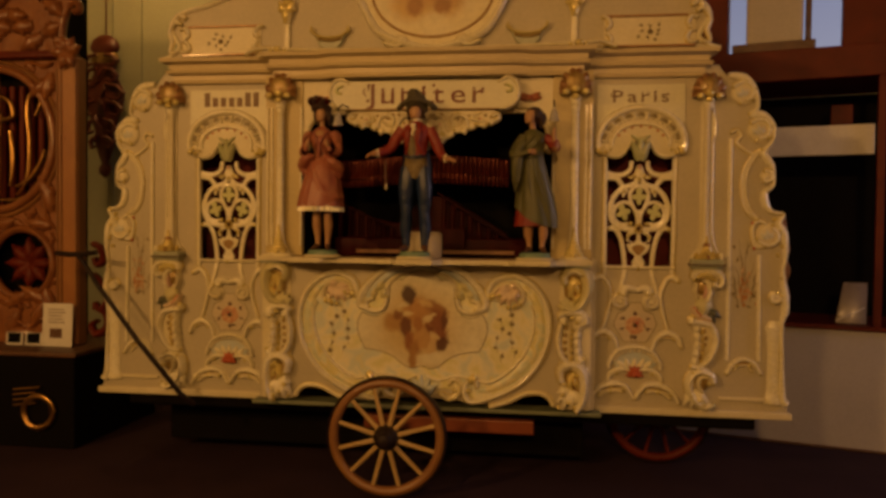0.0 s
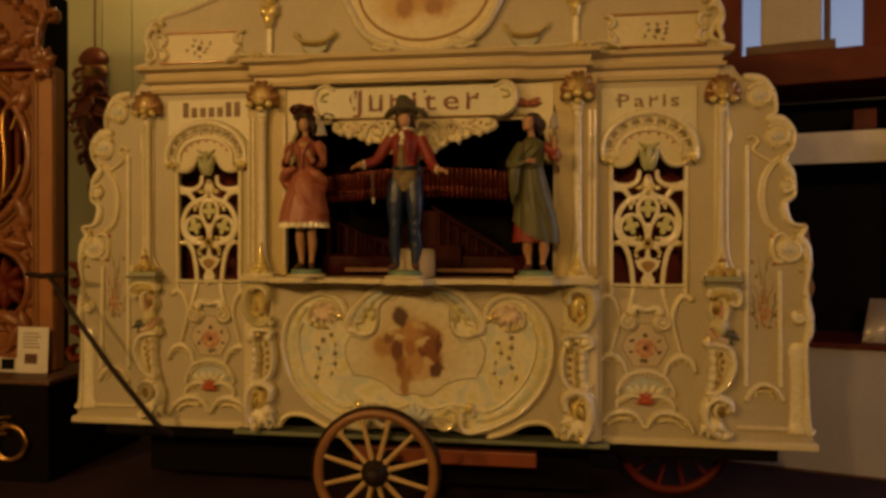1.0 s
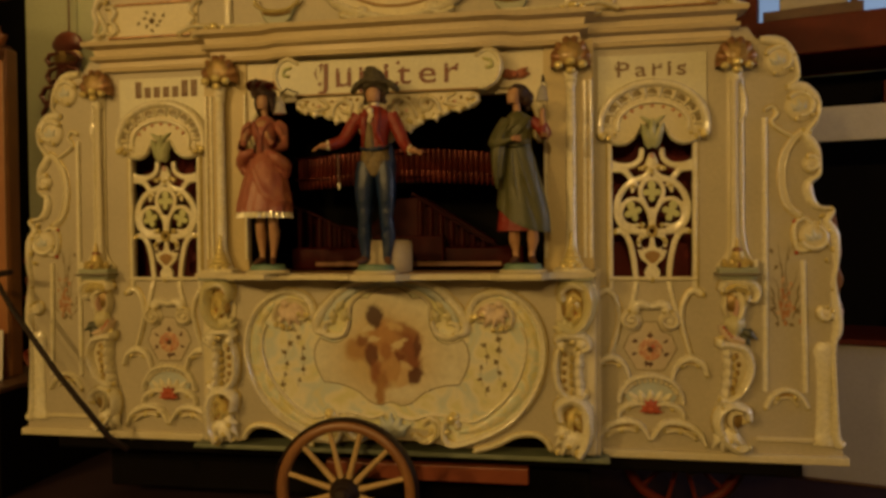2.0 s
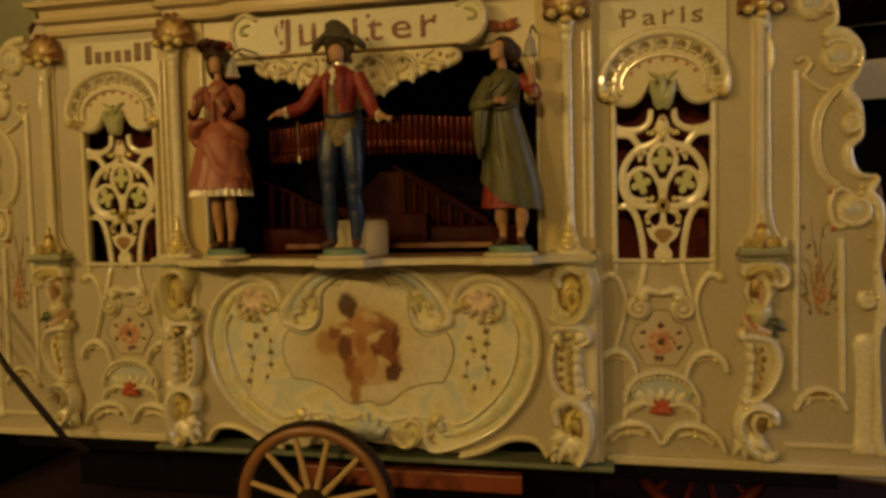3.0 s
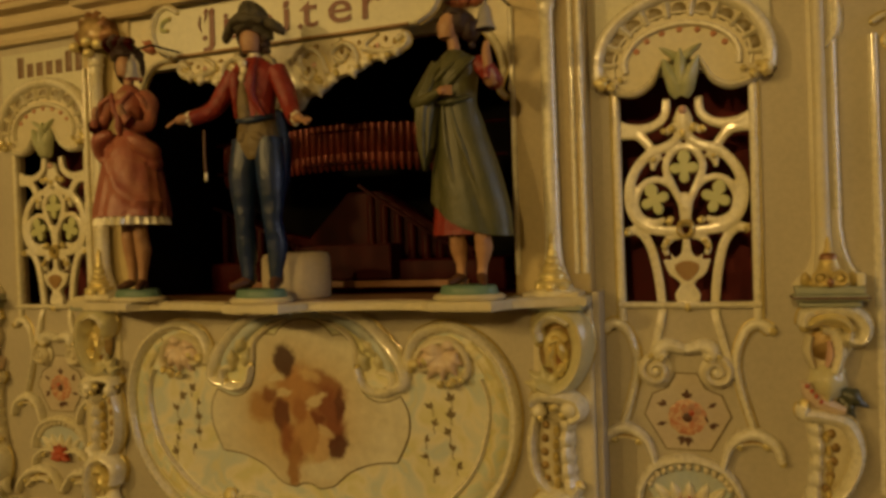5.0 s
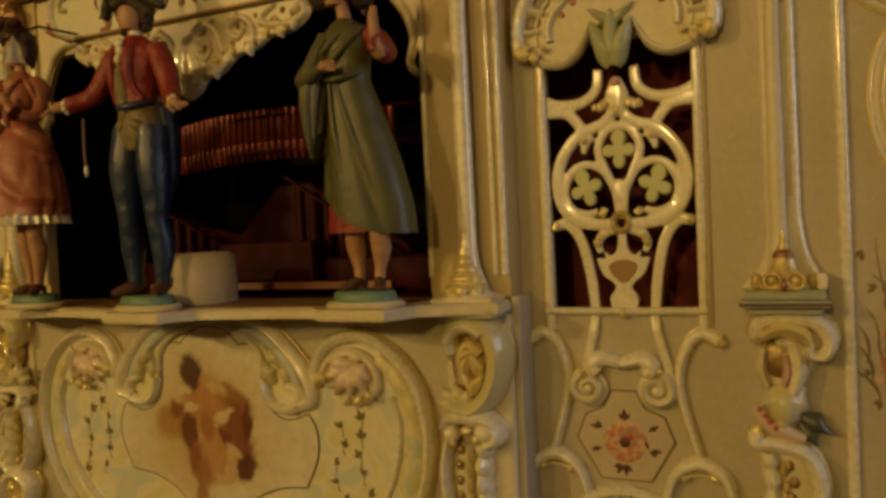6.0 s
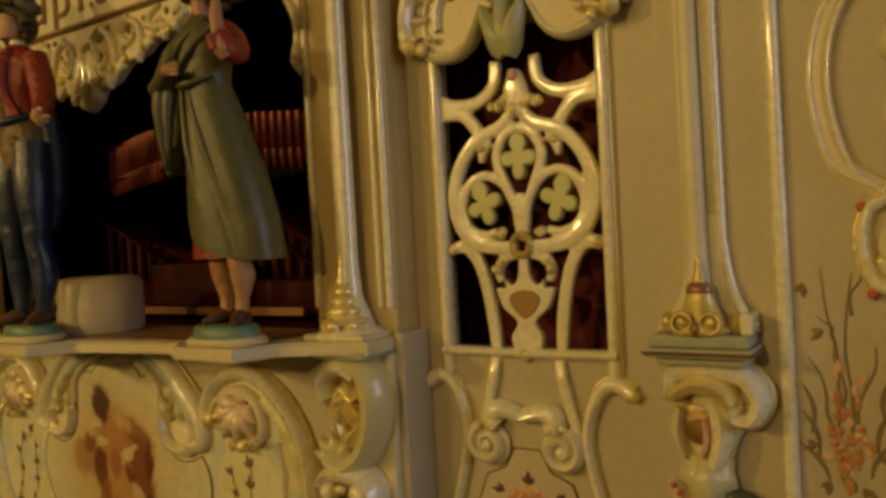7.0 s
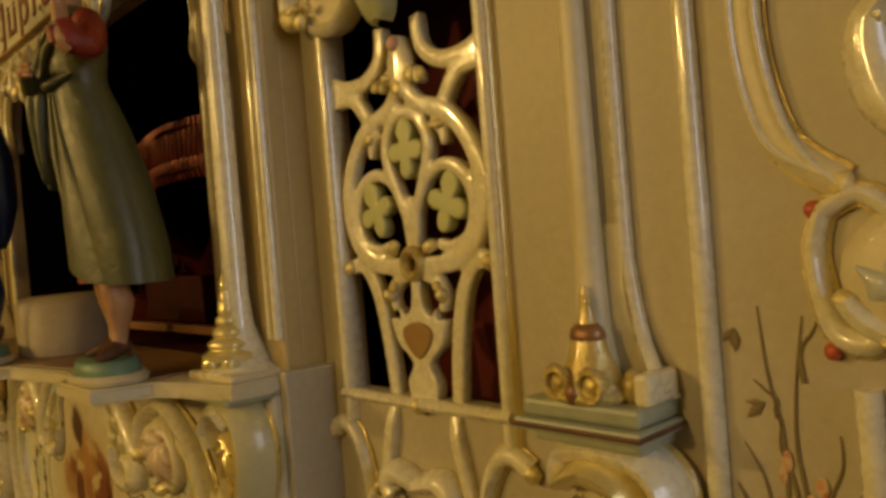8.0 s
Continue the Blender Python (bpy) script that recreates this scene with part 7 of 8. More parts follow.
    # low brimmed bonnet with loops
    draped(bm, [(u - 0.004, d, 2.205, 0.060, 0.048), (u - 0.006, d, 2.216, 0.066, 0.052), (u - 0.012, d, 2.228, 0.052, 0.042), (u - 0.02, d, 2.252, 0.036, 0.032), (u - 0.022, d, 2.262, 0.016, 0.016)], 2,
           lambda q: -0.012 * abs(math.cos(q)), lambda x, y, z, q, t: 0.005 * math.cos(4 * q + 1), 36, 8)
    for k in range(5):
        a = -0.06 + 0.026 * k
        limb(bm, [(u + a, d + 0.022, 2.222), (u + a - 0.014, d + 0.034, 2.246), (u + a + 0.008, d + 0.036, 2.266 - 0.007 * abs(k - 1)), (u + a + 0.02, d + 0.03, 2.24)], (0.006, 0.013, 0.013, 0.005), 7 if k % 2 == 0 else 2)
    legs(bm, u + 0.006, d, 1.66, 0.036, 1, 6)
    sized(bm, u, 0.90, 0.99)
    pedestal(bm, u + 0.006, d, 4, 5)
    ob = part("statue", bm, mats, None)
    return tagged(ob, "painted statue in a rose dress on a green base", "statue", "stage statues")


def conductor():
    """Statue in a red coat and blue trousers with a wide cocked hat."""
    bm = bmesh.new()
    u, d = -0.006, 0.345
    mats = [SCARLET, SKIN, MOSS, TAN, NAVY, IVORY, TEAL, CREAM, UMBER, GREYHAIR]
    draped(bm, [(u, d, 1.80, 0.040, 0.040), (u, d, 1.84, 0.070, 0.052), (u, d, 1.89, 0.064, 0.05), (u, d, 1.94, 0.054, 0.046)], 3, None, lambda x, y, z, q, t: 0.003 * crease(7 * q), 48, 8)
    draped(bm, [(u, d, 1.925, 0.056, 0.047), (u, d, 1.97, 0.060, 0.05), (u, d, 2.03, 0.074, 0.056), (u, d, 2.072, 0.084, 0.048), (u, d, 2.098, 0.05, 0.036), (u, d, 2.115, 0.026, 0.026)], 0, None, lambda x, y, z, q, t: 0.004 * crease(6 * q + 2 * t) * (1 - t), 48, 12)
    # waistcoat, lapels, cravat and sash
    limb(bm, [(u - 0.012, d + 0.030, 2.075), (u - 0.016, d + 0.040, 2.01), (u - 0.014, d + 0.036, 1.94), (u - 0.01, d + 0.034, 1.88)], (0.012, 0.022, 0.026, 0.020), 3, 14)
    for q in (-1, 1):
        limb(bm, [(u + q * 0.022, d + 0.030, 2.10), (u + q * 0.030 - 0.006, d + 0.056, 2.05), (u + q * 0.030 - 0.008, d + 0.052, 1.985), (u + q * 0.05, d + 0.034, 1.93)], (0.010, 0.016, 0.013, 0.006), 0, 10)
        limb(bm, [(u - 0.012 + q * 0.012, d + 0.036, 1.885), (u + q * 0.028, d + 0.040, 1.865), (u + q * 0.05, d + 0.022, 1.85)], (0.010, 0.017, 0.008), 3, 10)
    for k in range(3):
        ball(bm, W(u - 0.010 + 0.006 * (k % 2), d + 0.052 + 0.002 * k, 2.088 - 0.022 * k), 0.016 - 0.002 * k, 0.012, 0.015, 10, 5)
    limb(bm, [(u - 0.062, d + 0.01, 1.925), (u - 0.02, d + 0.05, 1.915), (u + 0.03, d + 0.048, 1.918), (u + 0.062, d + 0.008, 1.93)], (0.008, 0.011, 0.011, 0.008), 4, 8)
    for q in (-1, 1):
        limb(bm, [(u + q * 0.040, d, 1.86), (u + q * 0.050, d + 0.010, 1.75), (u + q * 0.051, d + 0.008, 1.66), (u + q * 0.050, d + 0.009, 1.61), (u + q * 0.055, d - 0.004, 1.53), (u + q * 0.051, d, 1.46), (u + q * 0.05, d, 1.425)], (0.045, 0.046, 0.036, 0.030, 0.033, 0.022, 0.018), 4, 16)
        limb(bm, [(u + q * 0.05, d - 0.014, 1.45), (u + q * 0.05, d - 0.006, 1.428), (u + q * 0.058, d + 0.025, 1.42), (u + q * 0.075, d + 0.062, 1.411)], (0.016, 0.020, 0.018, 0.008), 8)
        limb(bm, [(u + q * 0.045, d - 0.034, 1.95), (u + q * 0.052, d - 0.048, 1.85), (u + q * 0.042, d - 0.052, 1.74), (u + q * 0.03, d - 0.045, 1.64)], (0.022, 0.034, 0.032, 0.010), 4, 12)
    # arms with wide cuffs
    limb(bm, [(u - 0.074, d, 2.075), (u - 0.108, d + 0.006, 2.02), (u - 0.142, d + 0.03, 1.962), (u - 0.195, d + 0.07, 1.935)], (0.030, 0.032, 0.026, 0.022), 0, 14)
    limb(bm, [(u + 0.074, d, 2.075), (u + 0.108, d + 0.006, 2.005), (u + 0.135, d + 0.02, 1.945), (u + 0.165, d + 0.05, 1.905)], (0.030, 0.032, 0.026, 0.022), 0, 14)
    for q, (x, y, z) in ((-1, (u - 0.192, d + 0.07, 1.936)), (1, (u + 0.163, d + 0.05, 1.908))):
        for k in range(6):
            w = 2 * math.pi * k / 6
            ball(bm, W(x + q * 0.006, y + 0.012 * math.sin(w), z + 0.014 * math.cos(w)), 0.011, 0.010, 0.010, 8, 5)
        limb(bm, [(x, y, z), (x + q * 0.024, y + 0.016, z - 0.004), (x + q * 0.040, y + 0.02, z - 0.008)], (0.013, 0.016, 0.010), 1, 10)
        for k in range(4):
            limb(bm, [(x + q * 0.034, y + 0.010 + 0.006 * k, z - 0.006), (x + q * 0.052, y + 0.010 + 0.008 * k, z - 0.006 - 0.004 * k), (x + q * 0.064, y + 0.008 + 0.010 * k, z - 0.010 - 0.006 * k)], (0.005, 0.005, 0.003), 1, 6)
    limb(bm, [(u - 0.16, d + 0.05, 1.90), (u - 0.158, d + 0.055, 1.82), (u - 0.155, d + 0.055, 1.765)], (0.004, 0.004, 0.004), 8)
    ball(bm, W(u - 0.155, d + 0.055, 1.755), 0.006, 0.006, 0.018, 8, 5)
    limb(bm, [(u, d, 2.10), (u, d, 2.14)], (0.021, 0.020), 5)
    limb(bm, [(u - 0.004, d + 0.014, 2.13), (u - 0.004, d + 0.012, 2.165), (u - 0.003, d + 0.006, 2.20)], (0.026, 0.035, 0.032), 1, 14)
    ball(bm, W(u + 0.002, d - 0.016, 2.17), 0.043, 0.034, 0.046, 14, 9)
    for q in (-1, 1):
        for n in range(4):
            ball(bm, W(u + q * (0.038 + 0.004 * (n % 2)), d + 0.010 - 0.004 * n, 2.185 - 0.017 * n), 0.014, 0.015, 0.012, 8, 9)
    # cocked hat: drooping brim ends, soft tall crown bent to one side
    draped(bm, [(u, d, 2.196, 0.060, 0.044), (u, d, 2.204, 0.084, 0.054), (u, d, 2.214, 0.076, 0.050), (u, d, 2.226, 0.054, 0.044), (u, d, 2.236, 0.046, 0.040)], 2,
           lambda q: -0.030 * math.cos(q) ** 2, lambda x, y, z, q, t: 0.006 * math.cos(3 * q + 0.6) * (1 - t), 44, 8)
    draped(bm, [(u, d, 2.205, 0.054, 0.046), (u - 0.002, d, 2.235, 0.054, 0.044), (u - 0.004, d, 2.258, 0.046, 0.038), (u - 0.012, d, 2.278, 0.034, 0.030), (u - 0.016, d, 2.292, 0.016, 0.016)], 2,
           None, lambda x, y, z, q, t: 0.006 * crease(4 * q + 3 * t), 44, 10)
    for q, x in ((-1, 0.0), (1, 0.006)):
        limb(bm, [(u + q * 0.045, d + 0.03, 2.222), (u + q * 0.072 + x, d + 0.024, 2.206), (u + q * 0.096 + x, d + 0.008, 2.186), (u + q * 0.105, d, 2.174)], (0.012, 0.017, 0.015, 0.005), 2, 10)
    limb(bm, [(u - 0.06, d + 0.038, 2.212), (u - 0.01, d + 0.056, 2.226), (u + 0.06, d + 0.038, 2.212)], (0.012, 0.017, 0.012), 2, 10)
    pedestal(bm, u, d + 0.01, 6, 7)
    ob = part("statue", bm, mats, None)
    return tagged(ob, "painted statue in red coat and blue trousers", "statue", "stage statues")


def lady():
    """Statue in a long olive wrap over a red underskirt, with a raised arm."""
    bm = bmesh.new()
    u, d = 0.640, 0.285
    mats = [SAGE, SKIN, HAIR, SCARLET, IVORY, TEAL, CREAM, UMBER]

    def wrap(x, y, z, q, t):
        low = min(1.0, max(0.0, (1.97 - z) / 0.3))
        fan = math.atan2(x - u + 0.06, 2.03 - z)
        front = 0.5 + 0.5 * math.sin(q)
        return low * (0.015 * front * crease(9 * fan + 0.4) + 0.006 * (1 - front) * crease(5 * q)) + 0.003 * (1 - low) * crease(8 * fan + 3 * z)

    def hem(q):
        return 0.12 * ((1 - math.cos(q)) / 2) ** 2.2

    draped(bm, [(u - 0.012, d - 0.045, 1.552, 0.104, 0.070), (u - 0.008, d - 0.040, 1.66, 0.096, 0.066), (u, d - 0.03, 1.78, 0.07, 0.06)], 3, None, lambda x, y, z, q, t: 0.006 * crease(7 * q) * (1 - t), 48, 6)
    draped(bm, [(u + 0.010, d - 0.045, 1.545, 0.132, 0.086), (u + 0.008, d - 0.042, 1.62, 0.128, 0.084), (u + 0.002, d - 0.032, 1.74, 0.108, 0.076), (u - 0.004, d - 0.018, 1.85, 0.082, 0.064), (u - 0.008, d, 1.945, 0.058, 0.047), (u - 0.008, d, 2.02, 0.068, 0.054),
              (u - 0.006, d, 2.062, 0.07, 0.046), (u - 0.010, d, 2.085, 0.044, 0.034), (u - 0.014, d, 2.100, 0.022, 0.022)], 0, hem, wrap, 84, 34)
    # shawl over the bent arm, hanging to a point
    limb(bm, [(u - 0.062, d + 0.005, 2.06), (u - 0.110, d + 0.012, 1.99), (u - 0.118, d + 0.05, 1.945), (u - 0.03, d + 0.088, 1.965)], (0.028, 0.027, 0.022, 0.012), 0, 14)
    draped(bm, [(u - 0.098, d + 0.030, 1.745, 0.010, 0.018), (u - 0.102, d + 0.030, 1.82, 0.024, 0.032), (u - 0.100, d + 0.028, 1.90, 0.034, 0.044), (u - 0.094, d + 0.024, 1.96, 0.037, 0.047), (u - 0.070, d + 0.014, 2.03, 0.033, 0.040), (u - 0.040, d + 0.004, 2.072, 0.024, 0.028)], 0,
           lambda q: 0.07 * (0.5 + 0.5 * math.cos(q)) ** 1.5, lambda x, y, z, q, t: 0.013 * (1 - 0.6 * t) * crease(4.0 * q + 2.4 * t + 0.8), 56, 20)
    for p in ([(u + 0.060, d + 0.030, 2.068), (u, d + 0.060, 2.005), (u - 0.07, d + 0.052, 1.945)], [(u + 0.03, d + 0.030, 2.085), (u - 0.03, d + 0.056, 2.03), (u - 0.09, d + 0.04, 1.985)],
              [(u + 0.055, d + 0.036, 1.955), (u - 0.01, d + 0.060, 1.94), (u - 0.075, d + 0.05, 1.945)], [(u - 0.02, d + 0.050, 1.945), (u + 0.02, d + 0.046, 1.80), (u + 0.085, d + 0.018, 1.62)],
              [(u - 0.04, d + 0.050, 1.94), (u - 0.03, d + 0.048, 1.80), (u + 0.01, d + 0.044, 1.62)]):
        limb(bm, [(a, b - 0.004, c) for a, b, c in p], (0.004, 0.011, 0.003), 0, 8)
    ball(bm, W(u - 0.022, d + 0.092, 1.966), 0.017, 0.013, 0.014, 10, 1)
    for k in range(3):
        limb(bm, [(u - 0.012, d + 0.094, 1.976 - 0.009 * k), (u + 0.010, d + 0.09, 1.974 - 0.010 * k)], (0.006, 0.004), 1, 6)
    # raised arm: red sleeve, white cuff, hand
    limb(bm, [(u + 0.055, d, 2.058), (u + 0.092, d + 0.004, 2.03), (u + 0.120, d + 0.02, 1.995), (u + 0.124, d + 0.048, 2.0), (u + 0.114, d + 0.06, 2.03)], (0.026, 0.028, 0.028, 0.024, 0.018), 3, 14)
    limb(bm, [(u + 0.122, d + 0.044, 1.982), (u + 0.119, d + 0.054, 2.0), (u + 0.114, d + 0.062, 2.020)], (0.019, 0.024, 0.020), 1, 16)
    limb(bm, [(u + 0.112, d + 0.068, 1.992), (u + 0.112, d + 0.070, 2.022)], (0.016, 0.018), 3, 12)
    limb(bm, [(u + 0.116, d + 0.06, 2.01), (u + 0.110, d + 0.062, 2.065), (u + 0.112, d + 0.06, 2.10)], (0.015, 0.014, 0.008), 1, 10)
    limb(bm, [(u - 0.010, d, 2.088), (u - 0.018, d + 0.004, 2.145)], (0.019, 0.018), 1)
    limb(bm, [(u - 0.032, d + 0.012, 2.135), (u - 0.030, d + 0.010, 2.168), (u - 0.022, d + 0.004, 2.20)], (0.024, 0.032, 0.029), 1, 14)
    ball(bm, W(u + 0.002, d - 0.010, 2.184), 0.044, 0.040, 0.044, 14, 2)
    ball(bm, W(u + 0.034, d - 0.016, 2.162), 0.034, 0.032, 0.038, 12, 2)
    for n in range(4):
        limb(bm, [(u - 0.045 + 0.012 * n, d + 0.022 - 0.006 * n, 2.198 + 0.008 * n), (u - 0.012 + 0.01 * n, d + 0.026 - 0.012 * n, 2.214), (u + 0.022 + 0.006 * n, d + 0.008 - 0.012 * n, 2.196)], (0.006, 0.011, 0.008), 2, 8)
        ball(bm, W(u + 0.030 + 0.006 * (n % 2), d + 0.004 - 0.01 * n, 2.185 - 0.022 * n), 0.013, 0.013, 0.013, 8, 2)
    legs(bm, u + 0.012, d - 0.022, 1.60, 0.04, 1, 7)
    sized(bm, u, 0.93, 0.965)
    pedestal(bm, u + 0.008, d, 5, 6)
    ob = part("statue", bm, mats, None)
    return tagged(ob, "painted statue in a long olive green wrap", "statue", "stage statues")


dancer(), conductor(), lady()

bm = bmesh.new()
lathe(bm, W(0.006, 0.165, 1.360), [(0.108, 0), (0.112, 0.006), (0.113, 0.07), (0.112, 0.13), (0.104, 0.145), (0.085, 0.15), (0.02, 0.151)], 32)
tagged(part("pot", bm, POTCREAM, None), "plain cream round pot standing on the stage", "pot")

for u, d, z in ((-0.436, 0.395, 2.088), (0.742, 0.345, 2.108)):
    bm = bmesh.new()
    lathe(bm, W(u, d, z), [(0.030, 0), (0.029, 0.006), (0.023, 0.02), (0.020, 0.045), (0.015, 0.060), (0.006, 0.068), (0.005, 0.078)], 18)
    bell = part("bell", bm, SILVER, organ, "small polished silver bell")
    bm = bmesh.new()
    pipe(bm, [W(u, d, z + 0.07), W(u, d - 0.02, z + 0.10), W(u, d - 0.09, z + 0.13), W(u, 0.06, z + 0.14)], 0.004, 6)
    part("bell_arm", bm, IRON, bell, "thin iron bell arm")


# ---- the carved walnut organ beside it ----
def walnut_organ():
    ob = thing("walnut_organ", "carved brown wooden organ with an oval opening", "organ", (C - 3.1, P + 0.6, FL))
    bm = bmesh.new()
    fbox(bm, -3.85, -2.36, -1.2, -0.14, FL, 0.655, 0.01)
    part("base_case", bm, BLACK, ob, "dark base case", smooth=False)
    bm = bmesh.new()
    fbox(bm, -3.87, -2.34, -1.2, -0.12, 0.655, 0.685, 0.008)
    part("base_top", bm, UMBER, ob, "dark base top", smooth=False)
    oval = arc(-3.19, 2.13, 0.45, 0.50, 0, 360, 40)[:-1]
    low = arc(-2.98, 1.25, 0.235, 0.245, 0, 360, 32)[:-1]
    part("front_board", plate([rect(-3.85, -2.70, 0.685, 2.70), oval, low], -0.52, -0.49, 0.004), WALNUT, ob, "walnut front board with oval openings")
    bm = bmesh.new()
    fbox(bm, -3.85, -2.78, -0.95, -0.62, 0.685, 3.3, 0)
    part("case_back", bm, BLACK, ob, smooth=False)
    bm = bmesh.new()
    fbox(bm, -2.695, -2.535, -0.56, -0.455, 0.685, 2.70, 0.012)
    post = part("pilaster", bm, PILASTERWOOD, ob, "plain walnut pilaster", smooth=False)
    for u in (-2.69, -2.66, -2.548):
        bm = sweep(bmesh.new(), [(u, 0.8), (u, 1.6), (u, 2.62)], 0.009, 0.012, -0.455, 8)
        part("pilaster_moulding", bm, OAK, post)
    for loop, w in ((oval, 0.03), (low, 0.026)):
        part("ring_moulding", sweep(bmesh.new(), loop, w, 0.03, -0.485, 8, True), WALNUT, ob)
    part("ring_moulding", sweep(bmesh.new(), arc(-3.19, 2.13, 0.50, 0.55, 0, 360, 40)[:-1], 0.014, 0.02, -0.488, 8, True), OAK, ob)
    # metal scrolls in the openings
    for pts in ([(-2.90, 2.30), (-2.86, 2.42), (-2.93, 2.46), (-2.97, 2.35), (-2.95, 2.1), (-2.97, 1.85), (-3.05, 1.74)], [(-3.05, 1.80), (-2.94, 1.86), (-2.86, 1.98), (-2.83, 2.06)], [(-3.2, 1.70), (-3.02, 1.71), (-2.9, 1.78), (-2.83, 1.90)],
                [(-3.19, 2.45), (-3.10, 2.40), (-3.08, 2.30), (-3.16, 2.28), (-3.19, 2.34)], [(-3.19, 2.6), (-3.19, 2.2), (-3.19, 1.7)], [(-3.10, 2.2), (-3.08, 2.0), (-3.10, 1.8)]):
        scroll("brass_scroll", pts, taper(0.012, 0.018, 0.01), 0.016, -0.52, ob, BRASS, tips=False)
    for i in range(9):
        bm = bmesh.new()
        lathe(bm, W(-3.5 + 0.075 * i, -0.585, 1.62), [(0.02, 0), (0.024, 0.02), (0.024, 0.9)], 8)
        part("dark_pipe", bm, MAHOGANY, ob)
    bm = bmesh.new()
    for i in range(8):
        leaf(bm, -2.98, 1.25, 45 * i, 0.19, 0.05, -0.575, 3, 0.05)
    pieces("rosette_leaf", bm, MAHOGANY, ob, "dark carved rosette leaf")
    # carved leaves on the spandrels and lower field
    bm = bmesh.new()
    for u, z, a, l in ((-2.76, 2.55, 220, 0.2), (-2.76, 2.6, 260, 0.22), (-2.75, 1.70, 120, 0.2), (-2.76, 1.62, 100, 0.22), (-2.76, 1.52, 170, 0.2), (-2.8, 0.98, 150, 0.22), (-2.76, 0.9, 100, 0.2), (-3.1, 0.95, 30, 0.22), (-2.9, 0.82, 60, 0.2),
                       (-3.2, 1.5, 20, 0.2), (-2.86, 0.74, 170, 0.25), (-3.1, 0.74, 60, 0.22)):
        leaf(bm, u, z, a, l, 0.05, -0.49, 4, 0.045)
    for i in range(16):
        q = radians(-75 + 10 * i)
        leaf(bm, -3.19 + 0.53 * math.cos(q), 2.13 + 0.58 * math.sin(q), math.degrees(q) + (70 if i % 2 else -60), 0.11, 0.03, -0.492, 3, 0.035)
    for i in range(12):
        q = radians(30 * i)
        leaf(bm, -2.98 + 0.26 * math.cos(q), 1.25 + 0.27 * math.sin(q), 30 * i + 60, 0.09, 0.026, -0.492, 2, 0.03)
    pieces("carved_leaf", bm, WALNUT, ob, "carved walnut leaf")
    for pts in ([(-2.74, 1.02), (-2.80, 1.06), (-2.86, 1.0), (-2.84, 0.92), (-2.77, 0.90)], [(-2.76, 0.84), (-2.84, 0.86), (-2.92, 0.80), (-3.02, 0.84), (-3.10, 0.78)], [(-2.73, 1.66), (-2.79, 1.62), (-2.77, 1.55), (-2.72, 1.50)], [(-2.74, 2.66), (-2.82, 2.64), (-2.90, 2.68)], [(-3.2, 1.02), (-3.12, 0.96), (-3.04, 0.99), (-2.98, 0.93)]):
        scroll("carved_scroll", pts, taper(0.010, 0.018, 0.008), 0.03, -0.49, ob, WALNUT, tips=False)
    # cornice and carved upper board
    bm = bmesh.new()
    fbox(bm, -3.87, -2.60, -0.62, -0.42, 2.69, 2.725, 0.008)
    fbox(bm, -3.85, -2.62, -0.62, -0.44, 2.725, 2.745, 0.006)
    part("cornice", bm, MAHOGANY, ob, "dark walnut cornice")
    bm = bmesh.new()
    for a in (20, 60, 100, 140, 180, 250, 300):
        leaf(bm, -2.60, 2.72, a, 0.12, 0.045, -0.44, 3, 0.05)
    pieces("capital_leaf", bm, WALNUT, ob, "carved walnut capital leaf")
    part("upper_board", plate([[(-3.85, 2.745)] + spl([(-2.70, 2.745), (-2.68, 2.95), (-2.62, 3.08), (-2.68, 3.25), (-2.9, 3.4), (-3.3, 3.5)], 4) + [(-3.85, 3.5)]], -0.54, -0.50, 0.006), WALNUT, ob, "carved walnut upper board")
    bm = bmesh.new()
    rnd = random.Random(4)
    for i in range(22):
        leaf(bm, rnd.uniform(-3.4, -2.75), rnd.uniform(2.82, 3.35), rnd.uniform(0, 360), rnd.uniform(0.14, 0.24), 0.055, -0.50, 4, 0.055)
    pieces("carved_leaf", bm, WALNUT, ob, "carved walnut leaf")
    scroll("edge_scroll", [(-2.68, 2.80), (-2.67, 2.95), (-2.62, 3.06), (-2.56, 3.08), (-2.55, 3.03), (-2.59, 3.02)], 0.022, 0.035, -0.5, ob, WALNUT, tips=False)
    # side brackets
    for pts in ([(-2.46, 1.40), (-2.40, 1.36), (-2.38, 1.28), (-2.43, 1.25), (-2.45, 1.30)], [(-2.46, 1.18), (-2.38, 1.10), (-2.35, 1.0), (-2.40, 0.93), (-2.45, 0.98)], [(-2.45, 0.95), (-2.36, 0.90), (-2.36, 0.80), (-2.44, 0.76), (-2.47, 0.82), (-2.43, 0.85)]):
        scroll("side_bracket", pts, taper(0.02, 0.03, 0.016), 0.04, -0.52, ob, MAHOGANY, tips=False)


walnut_organ()


def lean_card(name, u0, u1, z0, z1, d, material, label, category, tilt=0.06, thick=0.006):
    bm = bmesh.new()
    box(bm, (u0, -thick, 0), (u1, 0, z1 - z0), 0.0015)
    m = Matrix.Translation((C, P - d, z0)) @ Matrix.Rotation(-tilt, 4, "X")
    bmesh.ops.transform(bm, matrix=m, verts=bm.verts)
    ob = part(name, bm, material, None)
    PLACED[ob] = Matrix.Identity(4)
    return tagged(ob, label, category), m


